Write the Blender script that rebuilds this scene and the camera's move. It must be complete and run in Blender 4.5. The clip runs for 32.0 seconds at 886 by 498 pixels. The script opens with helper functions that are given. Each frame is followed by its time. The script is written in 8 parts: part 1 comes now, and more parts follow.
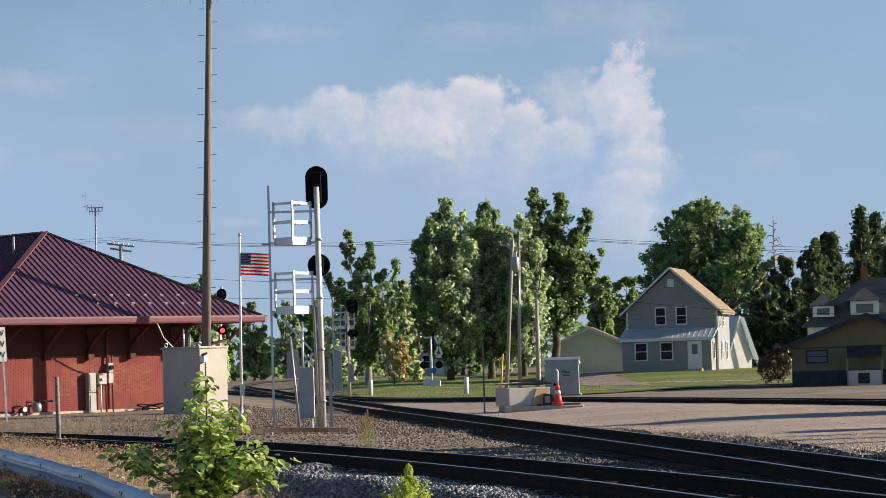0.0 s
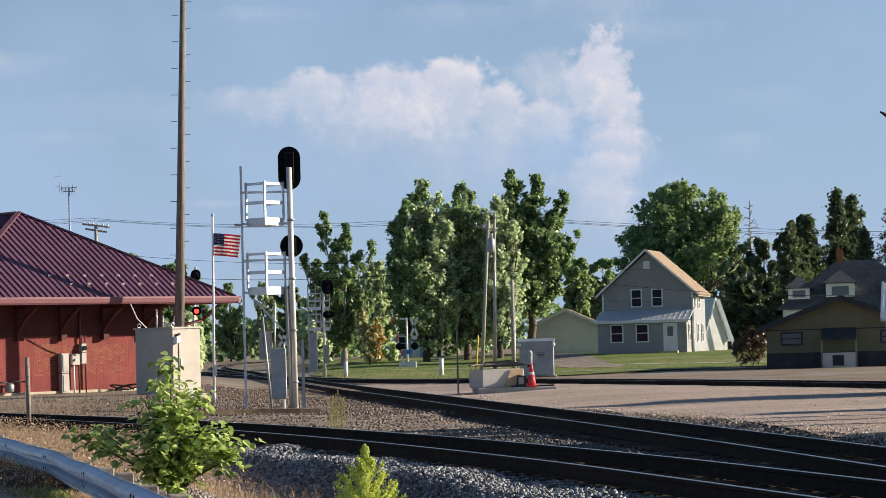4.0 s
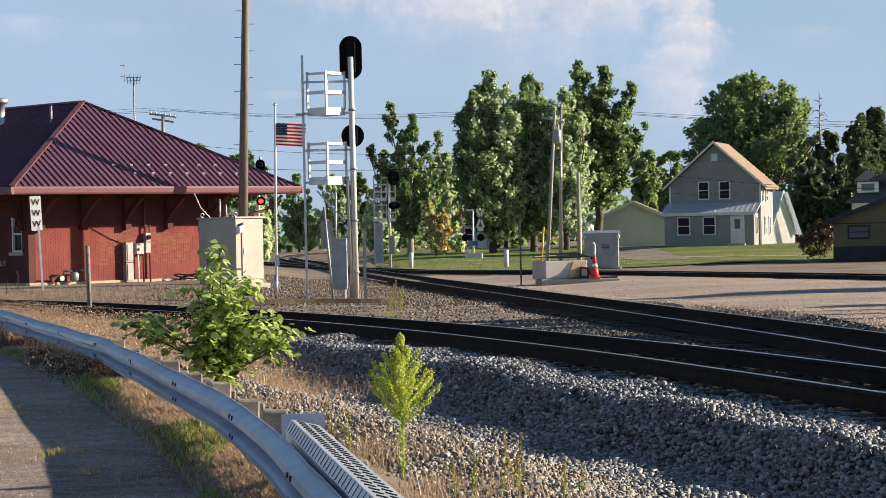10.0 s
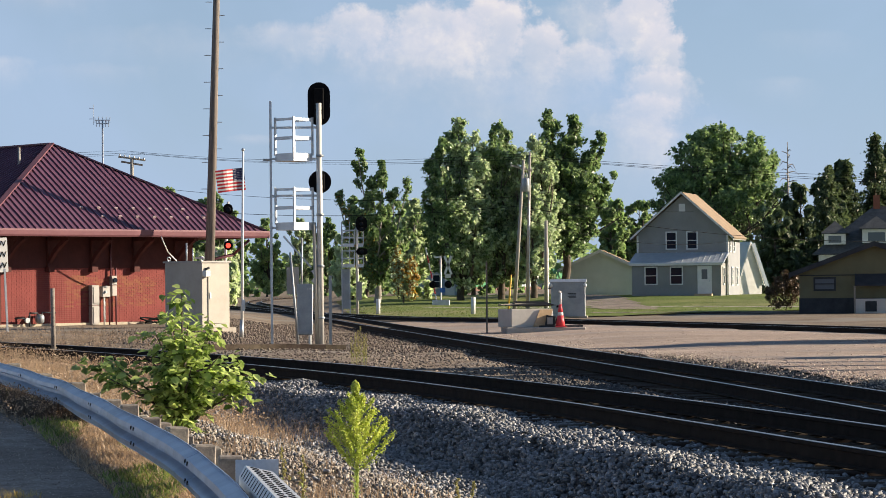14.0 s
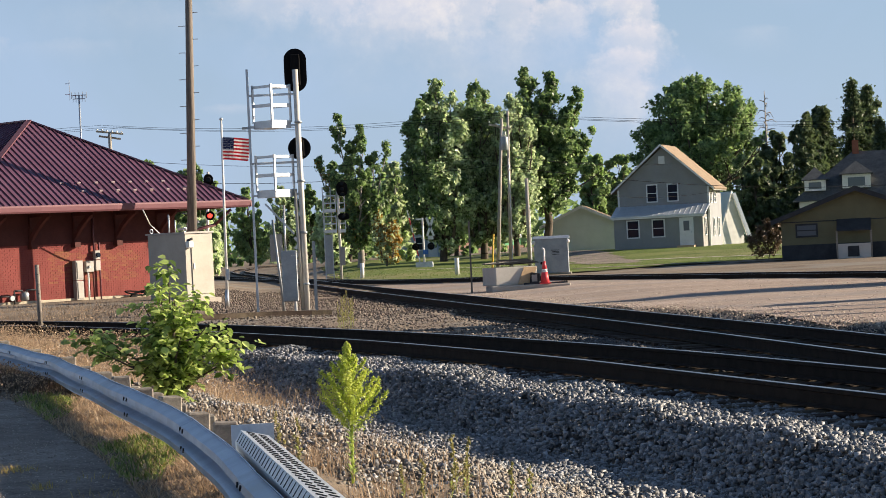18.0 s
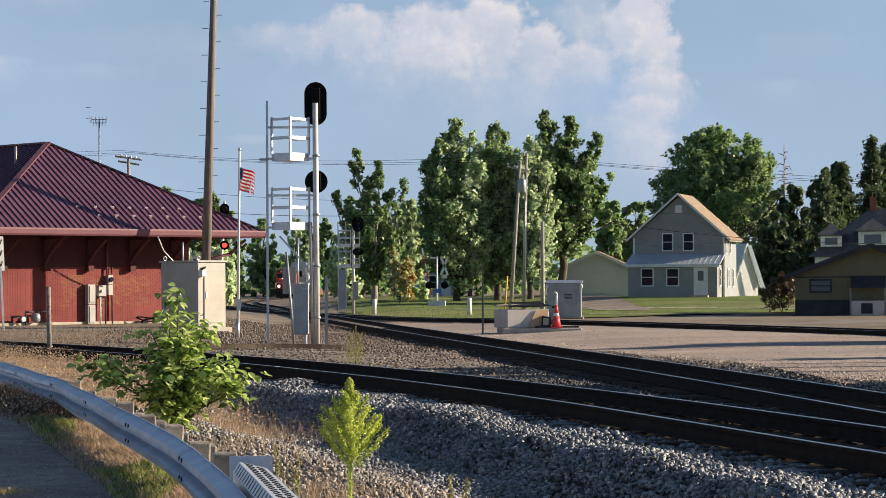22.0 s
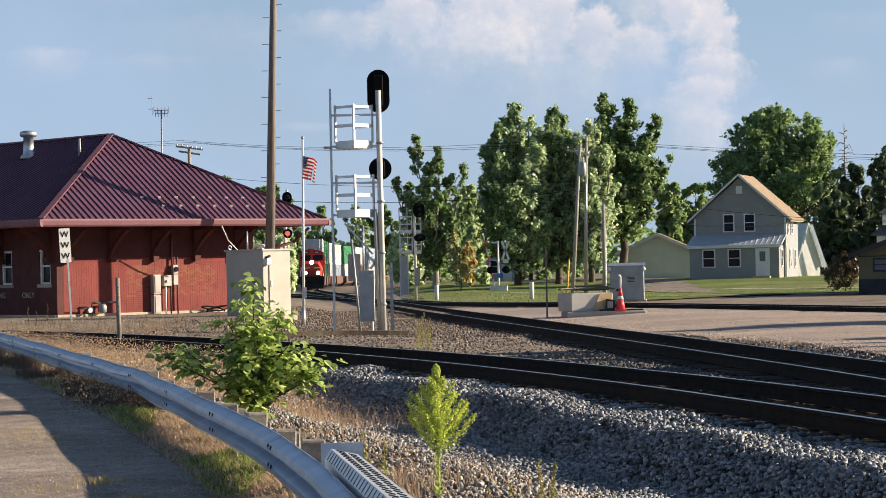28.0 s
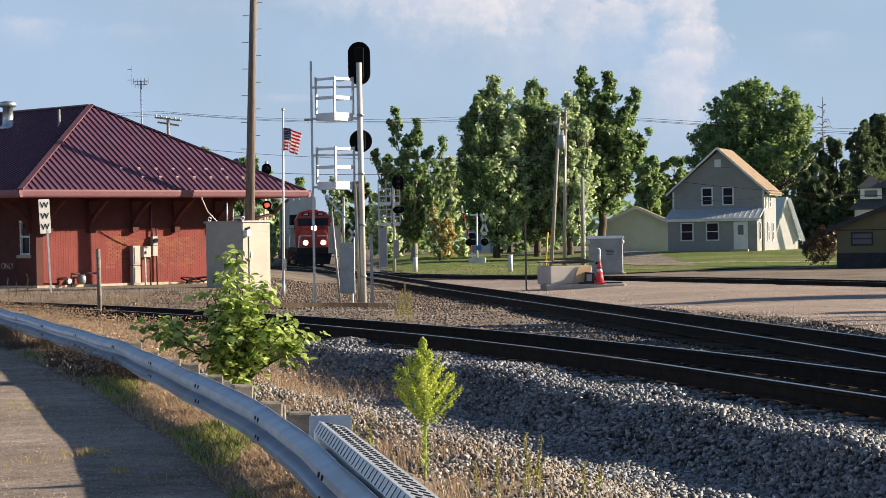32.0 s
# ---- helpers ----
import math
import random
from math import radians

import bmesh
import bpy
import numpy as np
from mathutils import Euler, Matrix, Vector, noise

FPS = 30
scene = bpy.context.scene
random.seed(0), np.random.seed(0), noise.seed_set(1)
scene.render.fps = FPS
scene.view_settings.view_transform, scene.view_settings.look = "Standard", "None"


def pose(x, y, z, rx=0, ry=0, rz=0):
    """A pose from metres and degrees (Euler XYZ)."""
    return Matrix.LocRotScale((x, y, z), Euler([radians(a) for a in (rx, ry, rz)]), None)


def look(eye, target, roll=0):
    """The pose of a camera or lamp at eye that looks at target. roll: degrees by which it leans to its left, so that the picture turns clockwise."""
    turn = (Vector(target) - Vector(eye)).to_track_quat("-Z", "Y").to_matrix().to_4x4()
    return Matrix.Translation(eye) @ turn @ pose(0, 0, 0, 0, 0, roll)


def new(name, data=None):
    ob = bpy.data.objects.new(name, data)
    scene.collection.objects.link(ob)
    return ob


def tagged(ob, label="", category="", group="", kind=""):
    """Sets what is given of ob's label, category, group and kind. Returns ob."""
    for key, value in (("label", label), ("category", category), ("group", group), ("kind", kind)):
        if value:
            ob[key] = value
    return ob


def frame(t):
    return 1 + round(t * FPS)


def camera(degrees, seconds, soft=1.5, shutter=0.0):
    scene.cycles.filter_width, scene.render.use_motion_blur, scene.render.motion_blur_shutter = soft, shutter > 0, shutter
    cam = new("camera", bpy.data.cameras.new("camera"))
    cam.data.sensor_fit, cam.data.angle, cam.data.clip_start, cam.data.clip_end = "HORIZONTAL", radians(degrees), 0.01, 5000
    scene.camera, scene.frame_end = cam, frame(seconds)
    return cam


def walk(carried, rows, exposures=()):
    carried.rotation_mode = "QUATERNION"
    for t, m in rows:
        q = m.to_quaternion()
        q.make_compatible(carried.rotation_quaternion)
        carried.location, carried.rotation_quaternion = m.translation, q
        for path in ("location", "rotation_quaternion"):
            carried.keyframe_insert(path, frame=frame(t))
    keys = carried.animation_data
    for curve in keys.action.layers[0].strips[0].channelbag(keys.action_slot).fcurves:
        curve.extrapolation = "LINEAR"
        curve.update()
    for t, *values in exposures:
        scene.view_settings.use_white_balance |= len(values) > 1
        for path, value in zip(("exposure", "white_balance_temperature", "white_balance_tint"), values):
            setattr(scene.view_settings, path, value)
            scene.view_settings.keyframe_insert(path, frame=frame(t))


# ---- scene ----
def view(x, y, z, yaw, pitch, roll):
    return pose(x, y, z, 90 + pitch, 0, -yaw) @ pose(0, 0, 0, 0, 0, roll)


E0 = 0.95
cam = camera(21.146, 32.0, soft=0.8)
walk(cam, [
    (0.0, view(-0.326, -0.139, 1.751, 3.627, 2.642, -1.669)),
    (0.5, view(-0.340, -0.098, 1.697, 4.084, 3.898, -1.358)),
    (1.0, view(-0.153, -0.038, 1.695, 3.881, 1.782, -0.976)),
    (1.5, view(-0.088, -0.054, 1.708, 3.808, 1.367, -0.781)),
    (2.0, view(-0.017, -0.084, 1.706, 4.338, 1.410, -0.645)),
    (2.5, view(0.031, 0.010, 1.686, 4.752, 1.688, -0.818)),
    (3.0, view(-0.067, 0.147, 1.718, 4.681, 1.856, -1.339)),
    (3.5, view(-0.105, -0.235, 1.706, 4.384, 2.062, -1.761)),
    (4.0, view(-0.185, -0.035, 1.735, 4.153, 2.184, -1.543)),
    (4.5, view(-0.104, -0.142, 1.691, 4.158, 2.420, -1.128)),
    (6.5, view(-0.074, 0.121, 1.682, 3.894, 2.555, -0.314)),
    (7.0, view(-0.083, 0.122, 1.696, 3.589, 2.590, -0.508)),
    (7.5, view(-0.079, 0.190, 1.679, 2.974, 2.619, -0.653)),
    (8.0, view(-0.078, 0.224, 1.676, 2.214, 2.683, -0.474)),
    (8.5, view(-0.043, 0.210, 1.681, 1.173, 2.770, -0.313)),
    (9.0, view(-0.052, 0.212, 1.698, -0.434, -0.016, -0.183)),
    (9.5, view(0.016, 0.119, 1.709, 0.966, -0.502, -0.612)),
    (10.0, view(0.039, 0.135, 1.706, 2.421, -0.389, -1.236)),
    (10.5, view(0.028, 0.182, 1.700, 2.907, -0.282, -1.487)),
    (11.0, view(-0.029, 0.113, 1.701, 3.022, -0.328, -1.482)),
    (11.5, view(-0.098, 0.173, 1.695, 3.090, 0.148, -1.794)),
    (12.0, view(-0.156, 0.282, 1.675, 3.655, 0.278, -2.276)),
    (12.5, view(-0.109, 0.040, 1.707, 4.568, 0.268, -2.376)),
    (13.0, view(0.002, 0.135, 1.702, 4.784, 0.775, -1.244)),
    (13.5, view(0.078, -0.045, 1.722, 4.145, 0.861, -0.545)),
    (14.0, view(0.114, 0.013, 1.721, 3.192, 0.723, -0.504)),
    (14.5, view(0.155, -0.060, 1.725, 2.408, 0.616, -0.456)),
    (15.0, view(0.181, -0.103, 1.729, 1.828, 0.527, -0.450)),
    (15.5, view(0.169, -0.093, 1.721, 0.470, 0.411, -0.520)),
    (17.5, view(0.049, 0.036, 1.692, 2.201, 0.173, -2.952)),
    (18.0, view(0.081, -0.063, 1.699, 3.604, -0.211, -2.783)),
    (18.5, view(0.121, -0.029, 1.704, 3.631, -0.269, -0.826)),
    (19.0, view(0.149, 0.037, 1.698, 2.467, -0.244, -0.083)),
    (19.5, view(0.127, 0.069, 1.692, 2.260, -0.077, -0.073)),
    (20.0, view(0.107, 0.085, 1.698, 1.986, 0.192, -0.059)),
    (20.5, view(0.107, 0.037, 1.694, 1.949, 0.711, -0.424)),
    (21.0, view(0.122, 0.058, 1.693, 2.673, 0.886, -0.888)),
    (21.5, view(0.121, 0.100, 1.697, 3.217, 0.754, -0.693)),
    (22.0, view(0.126, -0.031, 1.701, 3.275, 0.745, -0.303)),
    (22.5, view(0.132, 0.050, 1.696, 2.308, 0.909, -0.122)),
    (23.0, view(0.145, 0.126, 1.687, 1.425, 1.096, -0.020)),
    (23.5, view(0.187, 0.016, 1.685, 0.868, 0.856, -0.369)),
    (24.0, view(0.164, -0.062, 1.695, 0.329, 0.271, -0.830)),
    (24.5, view(0.092, -0.006, 1.700, 0.247, 0.101, -1.245)),
    (25.0, view(0.052, 0.080, 1.691, 0.293, 0.081, -1.773)),
    (25.5, view(0.003, -0.012, 1.704, 0.186, 0.128, -1.836)),
    (26.0, view(-0.028, 0.008, 1.702, 0.109, 0.208, -1.432)),
    (26.5, view(-0.034, 0.085, 1.691, 1.426, 0.116, -1.162)),
    (28.5, view(-0.064, -0.241, 1.720, 2.030, 0.459, -1.363)),
    (29.0, view(-0.111, -0.168, 1.716, 2.558, 0.439, -1.784)),
    (29.5, view(-0.108, -0.152, 1.725, 3.156, -0.005, -1.545)),
    (30.0, view(-0.030, -0.235, 1.727, 3.315, -0.191, -0.919)),
    (30.5, view(0.012, -0.277, 1.741, 3.051, -0.283, -0.710)),
    (31.0, view(0.029, -0.227, 1.737, 2.781, -0.216, -0.743)),
    (31.5, view(-0.058, -0.174, 1.734, 2.500, -0.227, -0.806)),
    (32.0, view(-0.113, -0.280, 1.730, 2.374, -0.287, -0.954)),
], exposures=[(0.0, E0 - 0.10, 6500, 10), (1.0, E0 - 0.16, 6520, 10), (2.0, E0 - 0.06, 6560, 10), (4.0, E0 - 0.04, 6500, 10), (8.0, E0 - 0.12, 6480, 10), (9.0, E0 - 0.07, 6640, 10), (10.0, E0 + 0.10, 6800, 10), (11.0, E0 + 0.12, 6800, 10), (12.5, E0 + 0.06, 6780, 10), (15.0, E0 + 0.05, 6800, 10), (20.0, E0 + 0.12, 6850, 10), (21.0, E0 - 0.02, 6790, 10), (22.0, E0 - 0.05, 6750, 10), (24.0, E0 + 0.06, 6800, 10), (29.0, E0 + 0.08, 6850, 10), (32.0, E0 + 0.10, 6850, 10)])

# ---- sky, sun ----
SUN_AZ, SUN_EL = 83.0, 17.8
sun_way = Vector((math.sin(radians(SUN_AZ)) * math.cos(radians(SUN_EL)), math.cos(radians(SUN_AZ)) * math.cos(radians(SUN_EL)), math.sin(radians(SUN_EL))))
sun = new("sun", bpy.data.lights.new("sun", "SUN"))
sun.data.energy, sun.data.angle, sun.data.color = 5.0, radians(0.55), (1.0, 0.865, 0.69)
sun.matrix_world = look(sun_way * 100, (0, 0, 0))
scene.view_settings.exposure = E0


class Nodes:
    """Short hand for node trees."""

    def __init__(self, tree):
        self.t = tree
        tree.nodes.clear()

    def n(self, kind, **kw):
        node = self.t.nodes.new(kind)
        for key, value in kw.items():
            if key in node.inputs:
                node.inputs[key].default_value = value
        return node

    def link(self, a, b):
        self.t.links.new(a, b)

    def math(self, op, a, b=0.0, c=0.0):
        node = self.t.nodes.new("ShaderNodeMath")
        node.operation = op
        for i, v in enumerate((a, b, c)):
            if isinstance(v, (int, float)):
                node.inputs[i].default_value = v
            else:
                self.link(v, node.inputs[i])
        return node.outputs[0]

    def noise(self, vec, scale, detail=3.0, rough=0.55, distort=0.0):
        node = self.n("ShaderNodeTexNoise", Scale=scale, Detail=detail, Roughness=rough, Distortion=distort)
        if vec is not None:
            self.link(vec, node.inputs["Vector"])
        return node.outputs["Fac"]

    def ramp(self, fac, stops):
        node = self.t.nodes.new("ShaderNodeValToRGB")
        els = node.color_ramp.elements
        while len(els) < len(stops):
            els.new(0.5)
        for el, (p, c) in zip(els, stops):
            el.position = p
            el.color = (*c, 1) if len(c) == 3 else c
        self.link(fac, node.inputs[0])
        return node.outputs[0]

    def mix(self, fac, a, b, blend="MIX"):
        node = self.t.nodes.new("ShaderNodeMix")
        node.data_type, node.blend_type = "RGBA", blend
        for sock, v in ((node.inputs[0], fac), (node.inputs[6], a), (node.inputs[7], b)):
            if isinstance(v, (int, float)):
                sock.default_value = v
            elif isinstance(v, tuple):
                sock.default_value = (*v, 1)
            else:
                self.link(v, sock)
        return node.outputs[2]


def build_world():
    world = bpy.data.worlds.new("sky")
    scene.world = world
    world.use_nodes = True
    q = Nodes(world.node_tree)
    sky = q.t.nodes.new("ShaderNodeTexSky")
    sky.sky_type, sky.sun_disc = "NISHITA", False
    sky.sun_elevation, sky.sun_rotation = radians(SUN_EL), radians(SUN_AZ)
    sky.air_density, sky.dust_density, sky.ozone_density = 1.0, 0.3, 4.0
    base = q.n("ShaderNodeBackground", Strength=0.050)
    q.link(sky.outputs[0], base.inputs[0])
    # cumulus bank: lobes in azimuth and elevation (degrees), broken up by noise
    tc = q.t.nodes.new("ShaderNodeTexCoord")
    sep = q.t.nodes.new("ShaderNodeSeparateXYZ")
    q.link(tc.outputs["Generated"], sep.inputs[0])
    x, y, z = sep.outputs
    az = q.math("MULTIPLY", q.math("ARCTAN2", x, y), 57.2958)
    el = q.math("MULTIPLY", q.math("ARCSINE", z), 57.2958)
    comb = q.t.nodes.new("ShaderNodeCombineXYZ")
    q.link(az, comb.inputs[0])
    q.link(el, comb.inputs[1])
    plane = comb.outputs[0]
    puffs = q.noise(plane, 0.85, 7, 0.62, 0.15)
    fine = q.noise(plane, 2.6, 5, 0.65)
    shape = q.math("ADD", q.math("MULTIPLY", q.math("SUBTRACT", puffs, 0.5), 1.7), q.math("MULTIPLY", q.math("SUBTRACT", fine, 0.5), 0.7))

    def lobe(a0, e0, ra, up, down, weight, soft):
        """One cloud heap: firm on its sunlit upper right, thinning towards its foot."""
        da = q.math("DIVIDE", q.math("SUBTRACT", az, a0), ra)
        de = q.math("SUBTRACT", el, e0)
        de = q.math("ADD", q.math("DIVIDE", q.math("MAXIMUM", de, 0.0), up), q.math("DIVIDE", q.math("MINIMUM", de, 0.0), down))
        r = q.math("SQRT", q.math("ADD", q.math("MULTIPLY", da, da), q.math("MULTIPLY", de, de)))
        body = q.math("SUBTRACT", q.math("ADD", 1.14, q.math("MULTIPLY", shape, 0.95)), r)
        edge = q.math("DIVIDE", body, soft * 2.2)
        fade = q.math("ADD", 0.62, q.math("MULTIPLY", q.math("ADD", q.math("MULTIPLY", da, 0.45), de), 0.50))
        for v in (edge, fade):
            v.node.use_clamp = True
        return q.math("MULTIPLY", q.math("MULTIPLY", edge, fade), weight)

    cover = None
    for args in LOBES:
        one = lobe(*args)
        cover = one if cover is None else q.math("SUBTRACT", 1.0, q.math("MULTIPLY", q.math("SUBTRACT", 1.0, cover), q.math("SUBTRACT", 1.0, one)))
    # thin veil
    veil = q.noise(plane, 0.16, 4, 0.5, 0.6)
    veil = q.ramp(veil, [(0.42, (0, 0, 0)), (0.75, (0.55, 0.55, 0.55))])
    white = q.ramp(q.math("ADD", puffs, q.math("MULTIPLY", fine, 0.4)), [(0.45, (0.68, 0.68, 0.79)), (0.72, (0.80, 0.755, 0.81)), (0.92, (0.95, 0.87, 0.84))])
    cloud = q.n("ShaderNodeBackground", Strength=0.55)
    q.link(white, cloud.inputs[0])
    haze = q.n("ShaderNodeBackground", Color=(0.45, 0.615, 0.885, 1), Strength=0.455)
    low = q.math("POWER", 2.718, q.math("MULTIPLY", q.math("MULTIPLY", el, el), -0.0065))
    one = q.t.nodes.new("ShaderNodeMixShader")
    q.link(q.math("MINIMUM", q.math("ADD", q.math("MULTIPLY", veil, 0.6), q.math("MULTIPLY", low, 0.82)), 0.9), one.inputs[0])
    q.link(base.outputs[0], one.inputs[1])
    q.link(haze.outputs[0], one.inputs[2])
    two = q.t.nodes.new("ShaderNodeMixShader")
    q.link(q.math("MULTIPLY", cover, 0.8), two.inputs[0])
    q.link(one.outputs[0], two.inputs[1])
    q.link(cloud.outputs[0], two.inputs[2])
    out = q.t.nodes.new("ShaderNodeOutputWorld")
    q.link(two.outputs[0], out.inputs[0])


LOBES = [(8.0, 6.1, 0.85, 1.12, 0.95, 0.95, 0.14), (8.5, 5.4, 0.57, 0.85, 0.82, 0.9, 0.14), (8.1, 4.1, 0.85, 0.33, 1.5, 0.65, 0.2), (4.3, 6.1, 1.02, 0.68, 1.3, 0.9, 0.16), (3.1, 6.0, 1.16, 0.68, 1.16, 0.8, 0.18), (5.6, 5.6, 0.63, 0.55, 1.02, 0.85, 0.16), (6.6, 5.3, 0.85, 0.38, 0.82, 0.55, 0.22), (1.1, 6.1, 1.02, 0.44, 0.95, 0.75, 0.2), (-0.4, 5.9, 1.36, 0.33, 0.75, 0.5, 0.35), (7.8, 8.0, 2.05, 0.61, 0.68, 0.45, 0.7), (4.5, 7.8, 1.77, 0.3, 0.48, 0.4, 0.7), (-6.5, 6.8, 1.91, 0.34, 0.55, 0.4, 0.8), (-7.6, 5.2, 1.02, 0.19, 0.75, 0.4, 0.6), (-5.0, 5.0, 1.5, 0.22, 0.41, 0.3, 0.8), (11.4, 4.6, 0.95, 0.16, 0.61, 0.25, 0.8), (-1.4, 3.4, 0.68, 0.12, 0.16, 0.35, 0.6), (-0.3, 7.9, 1.5, 0.22, 0.3, 0.3, 0.8), (5.2, 4.2, 2.73, 0.95, 1.23, 0.35, 0.9), (11.9, 5.6, 1.23, 0.27, 0.68, 0.2, 0.9), (-3.0, 5.6, 3.0, 0.55, 0.82, 0.3, 0.9), (3.6, 5.1, 4.2, 0.9, 1.9, 0.62, 0.8), (8.1, 3.2, 1.5, 1.0, 2.0, 0.5, 0.7), (7.2, 6.1, 1.3, 0.8, 1.3, 0.6, 0.4), (8.4, 4.6, 0.9, 0.5, 1.4, 0.8, 0.25), (2.2, 5.7, 1.6, 0.5, 1.3, 0.6, 0.4), (9.0, 7.3, 2.2, 0.35, 0.5, 0.4, 0.8),
         (-30, 7, 12, 3, 4, 0.7, 0.6), (38, 8, 14, 3, 4, 0.7, 0.6), (75, 9, 15, 4, 4, 0.7, 0.6), (-75, 8, 15, 4, 4, 0.7, 0.6), (130, 8, 14, 3, 4, 0.7, 0.6), (-130, 9, 16, 4, 4, 0.7, 0.6)]
build_world()


# ---- materials ----
def surface(name, a, b, scale=4.0, rough=0.7, metal=0.0, bump=0.15, fine=60.0, dirt=None, dirt_amount=0.35, vary=0.0, island=False, stretch=None, coat=0.0, spec=0.5):
    """A procedural surface: two colours mixed by noise at two scales, stains, bump."""
    m = bpy.data.materials.new(name)
    m.use_nodes = True
    q = Nodes(m.node_tree)
    tc = q.t.nodes.new("ShaderNodeTexCoord")
    vec = tc.outputs["Object"]
    if stretch:
        mp = q.t.nodes.new("ShaderNodeMapping")
        mp.inputs["Scale"].default_value = stretch
        q.link(vec, mp.inputs[0])
        vec = mp.outputs[0]
    big = q.noise(vec, scale, 4, 0.6)
    small = q.noise(vec, fine, 3, 0.6)
    fac = q.math("ADD", q.math("MULTIPLY", big, 0.65), q.math("MULTIPLY", small, 0.35))
    col = q.ramp(fac, [(0.36, a), (0.64, b)])
    if dirt:
        spots = q.ramp(q.noise(vec, scale * 0.45, 5, 0.65), [(0.5, (0, 0, 0)), (0.68, (1, 1, 1))])
        col = q.mix(q.math("MULTIPLY", spots, dirt_amount), col, dirt)
    if vary:
        if island:
            rnd = q.t.nodes.new("ShaderNodeNewGeometry").outputs["Random Per Island"]
        else:
            rnd = q.t.nodes.new("ShaderNodeObjectInfo").outputs["Random"]
        hsv = q.n("ShaderNodeHueSaturation")
        q.link(q.math("ADD", q.math("MULTIPLY", rnd, 2 * vary), 1 - vary), hsv.inputs["Value"])
        q.link(q.math("ADD", q.math("MULTIPLY", rnd, 0.04), 0.48), hsv.inputs["Hue"])
        q.link(col, hsv.inputs["Color"])
        col = hsv.outputs[0]
    bsdf = q.n("ShaderNodeBsdfPrincipled", Metallic=metal)
    bsdf.inputs["Coat Weight"].default_value = coat
    bsdf.inputs["Specular IOR Level"].default_value = spec
    q.link(col, bsdf.inputs["Base Color"])
    r = q.math("ADD", q.math("MULTIPLY", q.math("SUBTRACT", small, 0.5), 0.25), rough)
    q.link(r, bsdf.inputs["Roughness"])
    if bump:
        bn = q.n("ShaderNodeBump", Strength=bump, Distance=0.02)
        q.link(fac, bn.inputs["Height"])
        q.link(bn.outputs[0], bsdf.inputs["Normal"])
    out = q.t.nodes.new("ShaderNodeOutputMaterial")
    q.link(bsdf.outputs[0], out.inputs[0])
    return m


def rough_ground(name, cols, grains=(0.25, 1.6, 9.0, 45.0), crack=0.0, rough=0.93, bump=0.5, stretch=(1, 1, 1), patches=None):
    """Loose or worn ground: four noise scales, grit speckle, optional cracks and patches."""
    m = bpy.data.materials.new(name)
    m.use_nodes = True
    q = Nodes(m.node_tree)
    tc = q.t.nodes.new("ShaderNodeTexCoord")
    mp = q.t.nodes.new("ShaderNodeMapping")
    mp.inputs["Scale"].default_value = stretch
    q.link(tc.outputs["Object"], mp.inputs[0])
    vec = mp.outputs[0]
    n0, n1, n2, n3 = (q.noise(vec, g, 5, 0.65, 0.3) for g in grains)
    fac = q.math("ADD", q.math("ADD", q.math("MULTIPLY", n0, 0.34), q.math("MULTIPLY", n1, 0.24)), q.math("ADD", q.math("MULTIPLY", n2, 0.22), q.math("MULTIPLY", n3, 0.20)))
    col = q.ramp(fac, [(0.36, cols[0]), (0.50, cols[1]), (0.64, cols[2])])
    vo = q.n("ShaderNodeTexVoronoi", Scale=grains[3] * 0.8)
    q.link(vec, vo.inputs["Vector"])
    grit = q.ramp(q.math("MULTIPLY", vo.outputs["Distance"], 1.0), [(0.10, (1.45, 1.42, 1.38)), (0.42, (0.78, 0.78, 0.78))])
    col = q.mix(0.75, col, grit, "MULTIPLY")
    if patches:
        pf = q.ramp(q.noise(vec, patches[1], 4, 0.6, 0.5), [(0.52, (0, 0, 0)), (0.62, (1, 1, 1))])
        col = q.mix(q.math("MULTIPLY", pf, patches[2]), col, patches[0])
    height = fac
    if crack:
        cv = q.n("ShaderNodeTexVoronoi", Scale=crack)
        cv.feature = "DISTANCE_TO_EDGE"
        wob = q.t.nodes.new("ShaderNodeVectorMath")
        wob.operation = "ADD"
        q.link(vec, wob.inputs[0])
        nz = q.n("ShaderNodeTexNoise", Scale=1.3, Detail=4.0)
        q.link(vec, nz.inputs["Vector"])
        q.link(nz.outputs["Color"], wob.inputs[1])
        q.link(wob.outputs[0], cv.inputs["Vector"])
        line = q.ramp(cv.outputs["Distance"], [(0.0, (1, 1, 1)), (0.022, (0, 0, 0))])
        col = q.mix(q.math("MULTIPLY", line, 0.75), col, (0.025, 0.02, 0.017))
        height = q.math("SUBTRACT", fac, q.math("MULTIPLY", line, 0.4))
    b = q.n("ShaderNodeBsdfPrincipled", Roughness=rough)
    b.inputs["Specular IOR Level"].default_value = 0.2
    q.link(col, b.inputs["Base Color"])
    bn = q.n("ShaderNodeBump", Strength=bump, Distance=0.05)
    q.link(height, bn.inputs["Height"])
    q.link(bn.outputs[0], b.inputs["Normal"])
    out = q.t.nodes.new("ShaderNodeOutputMaterial")
    q.link(b.outputs[0], out.inputs[0])
    return m


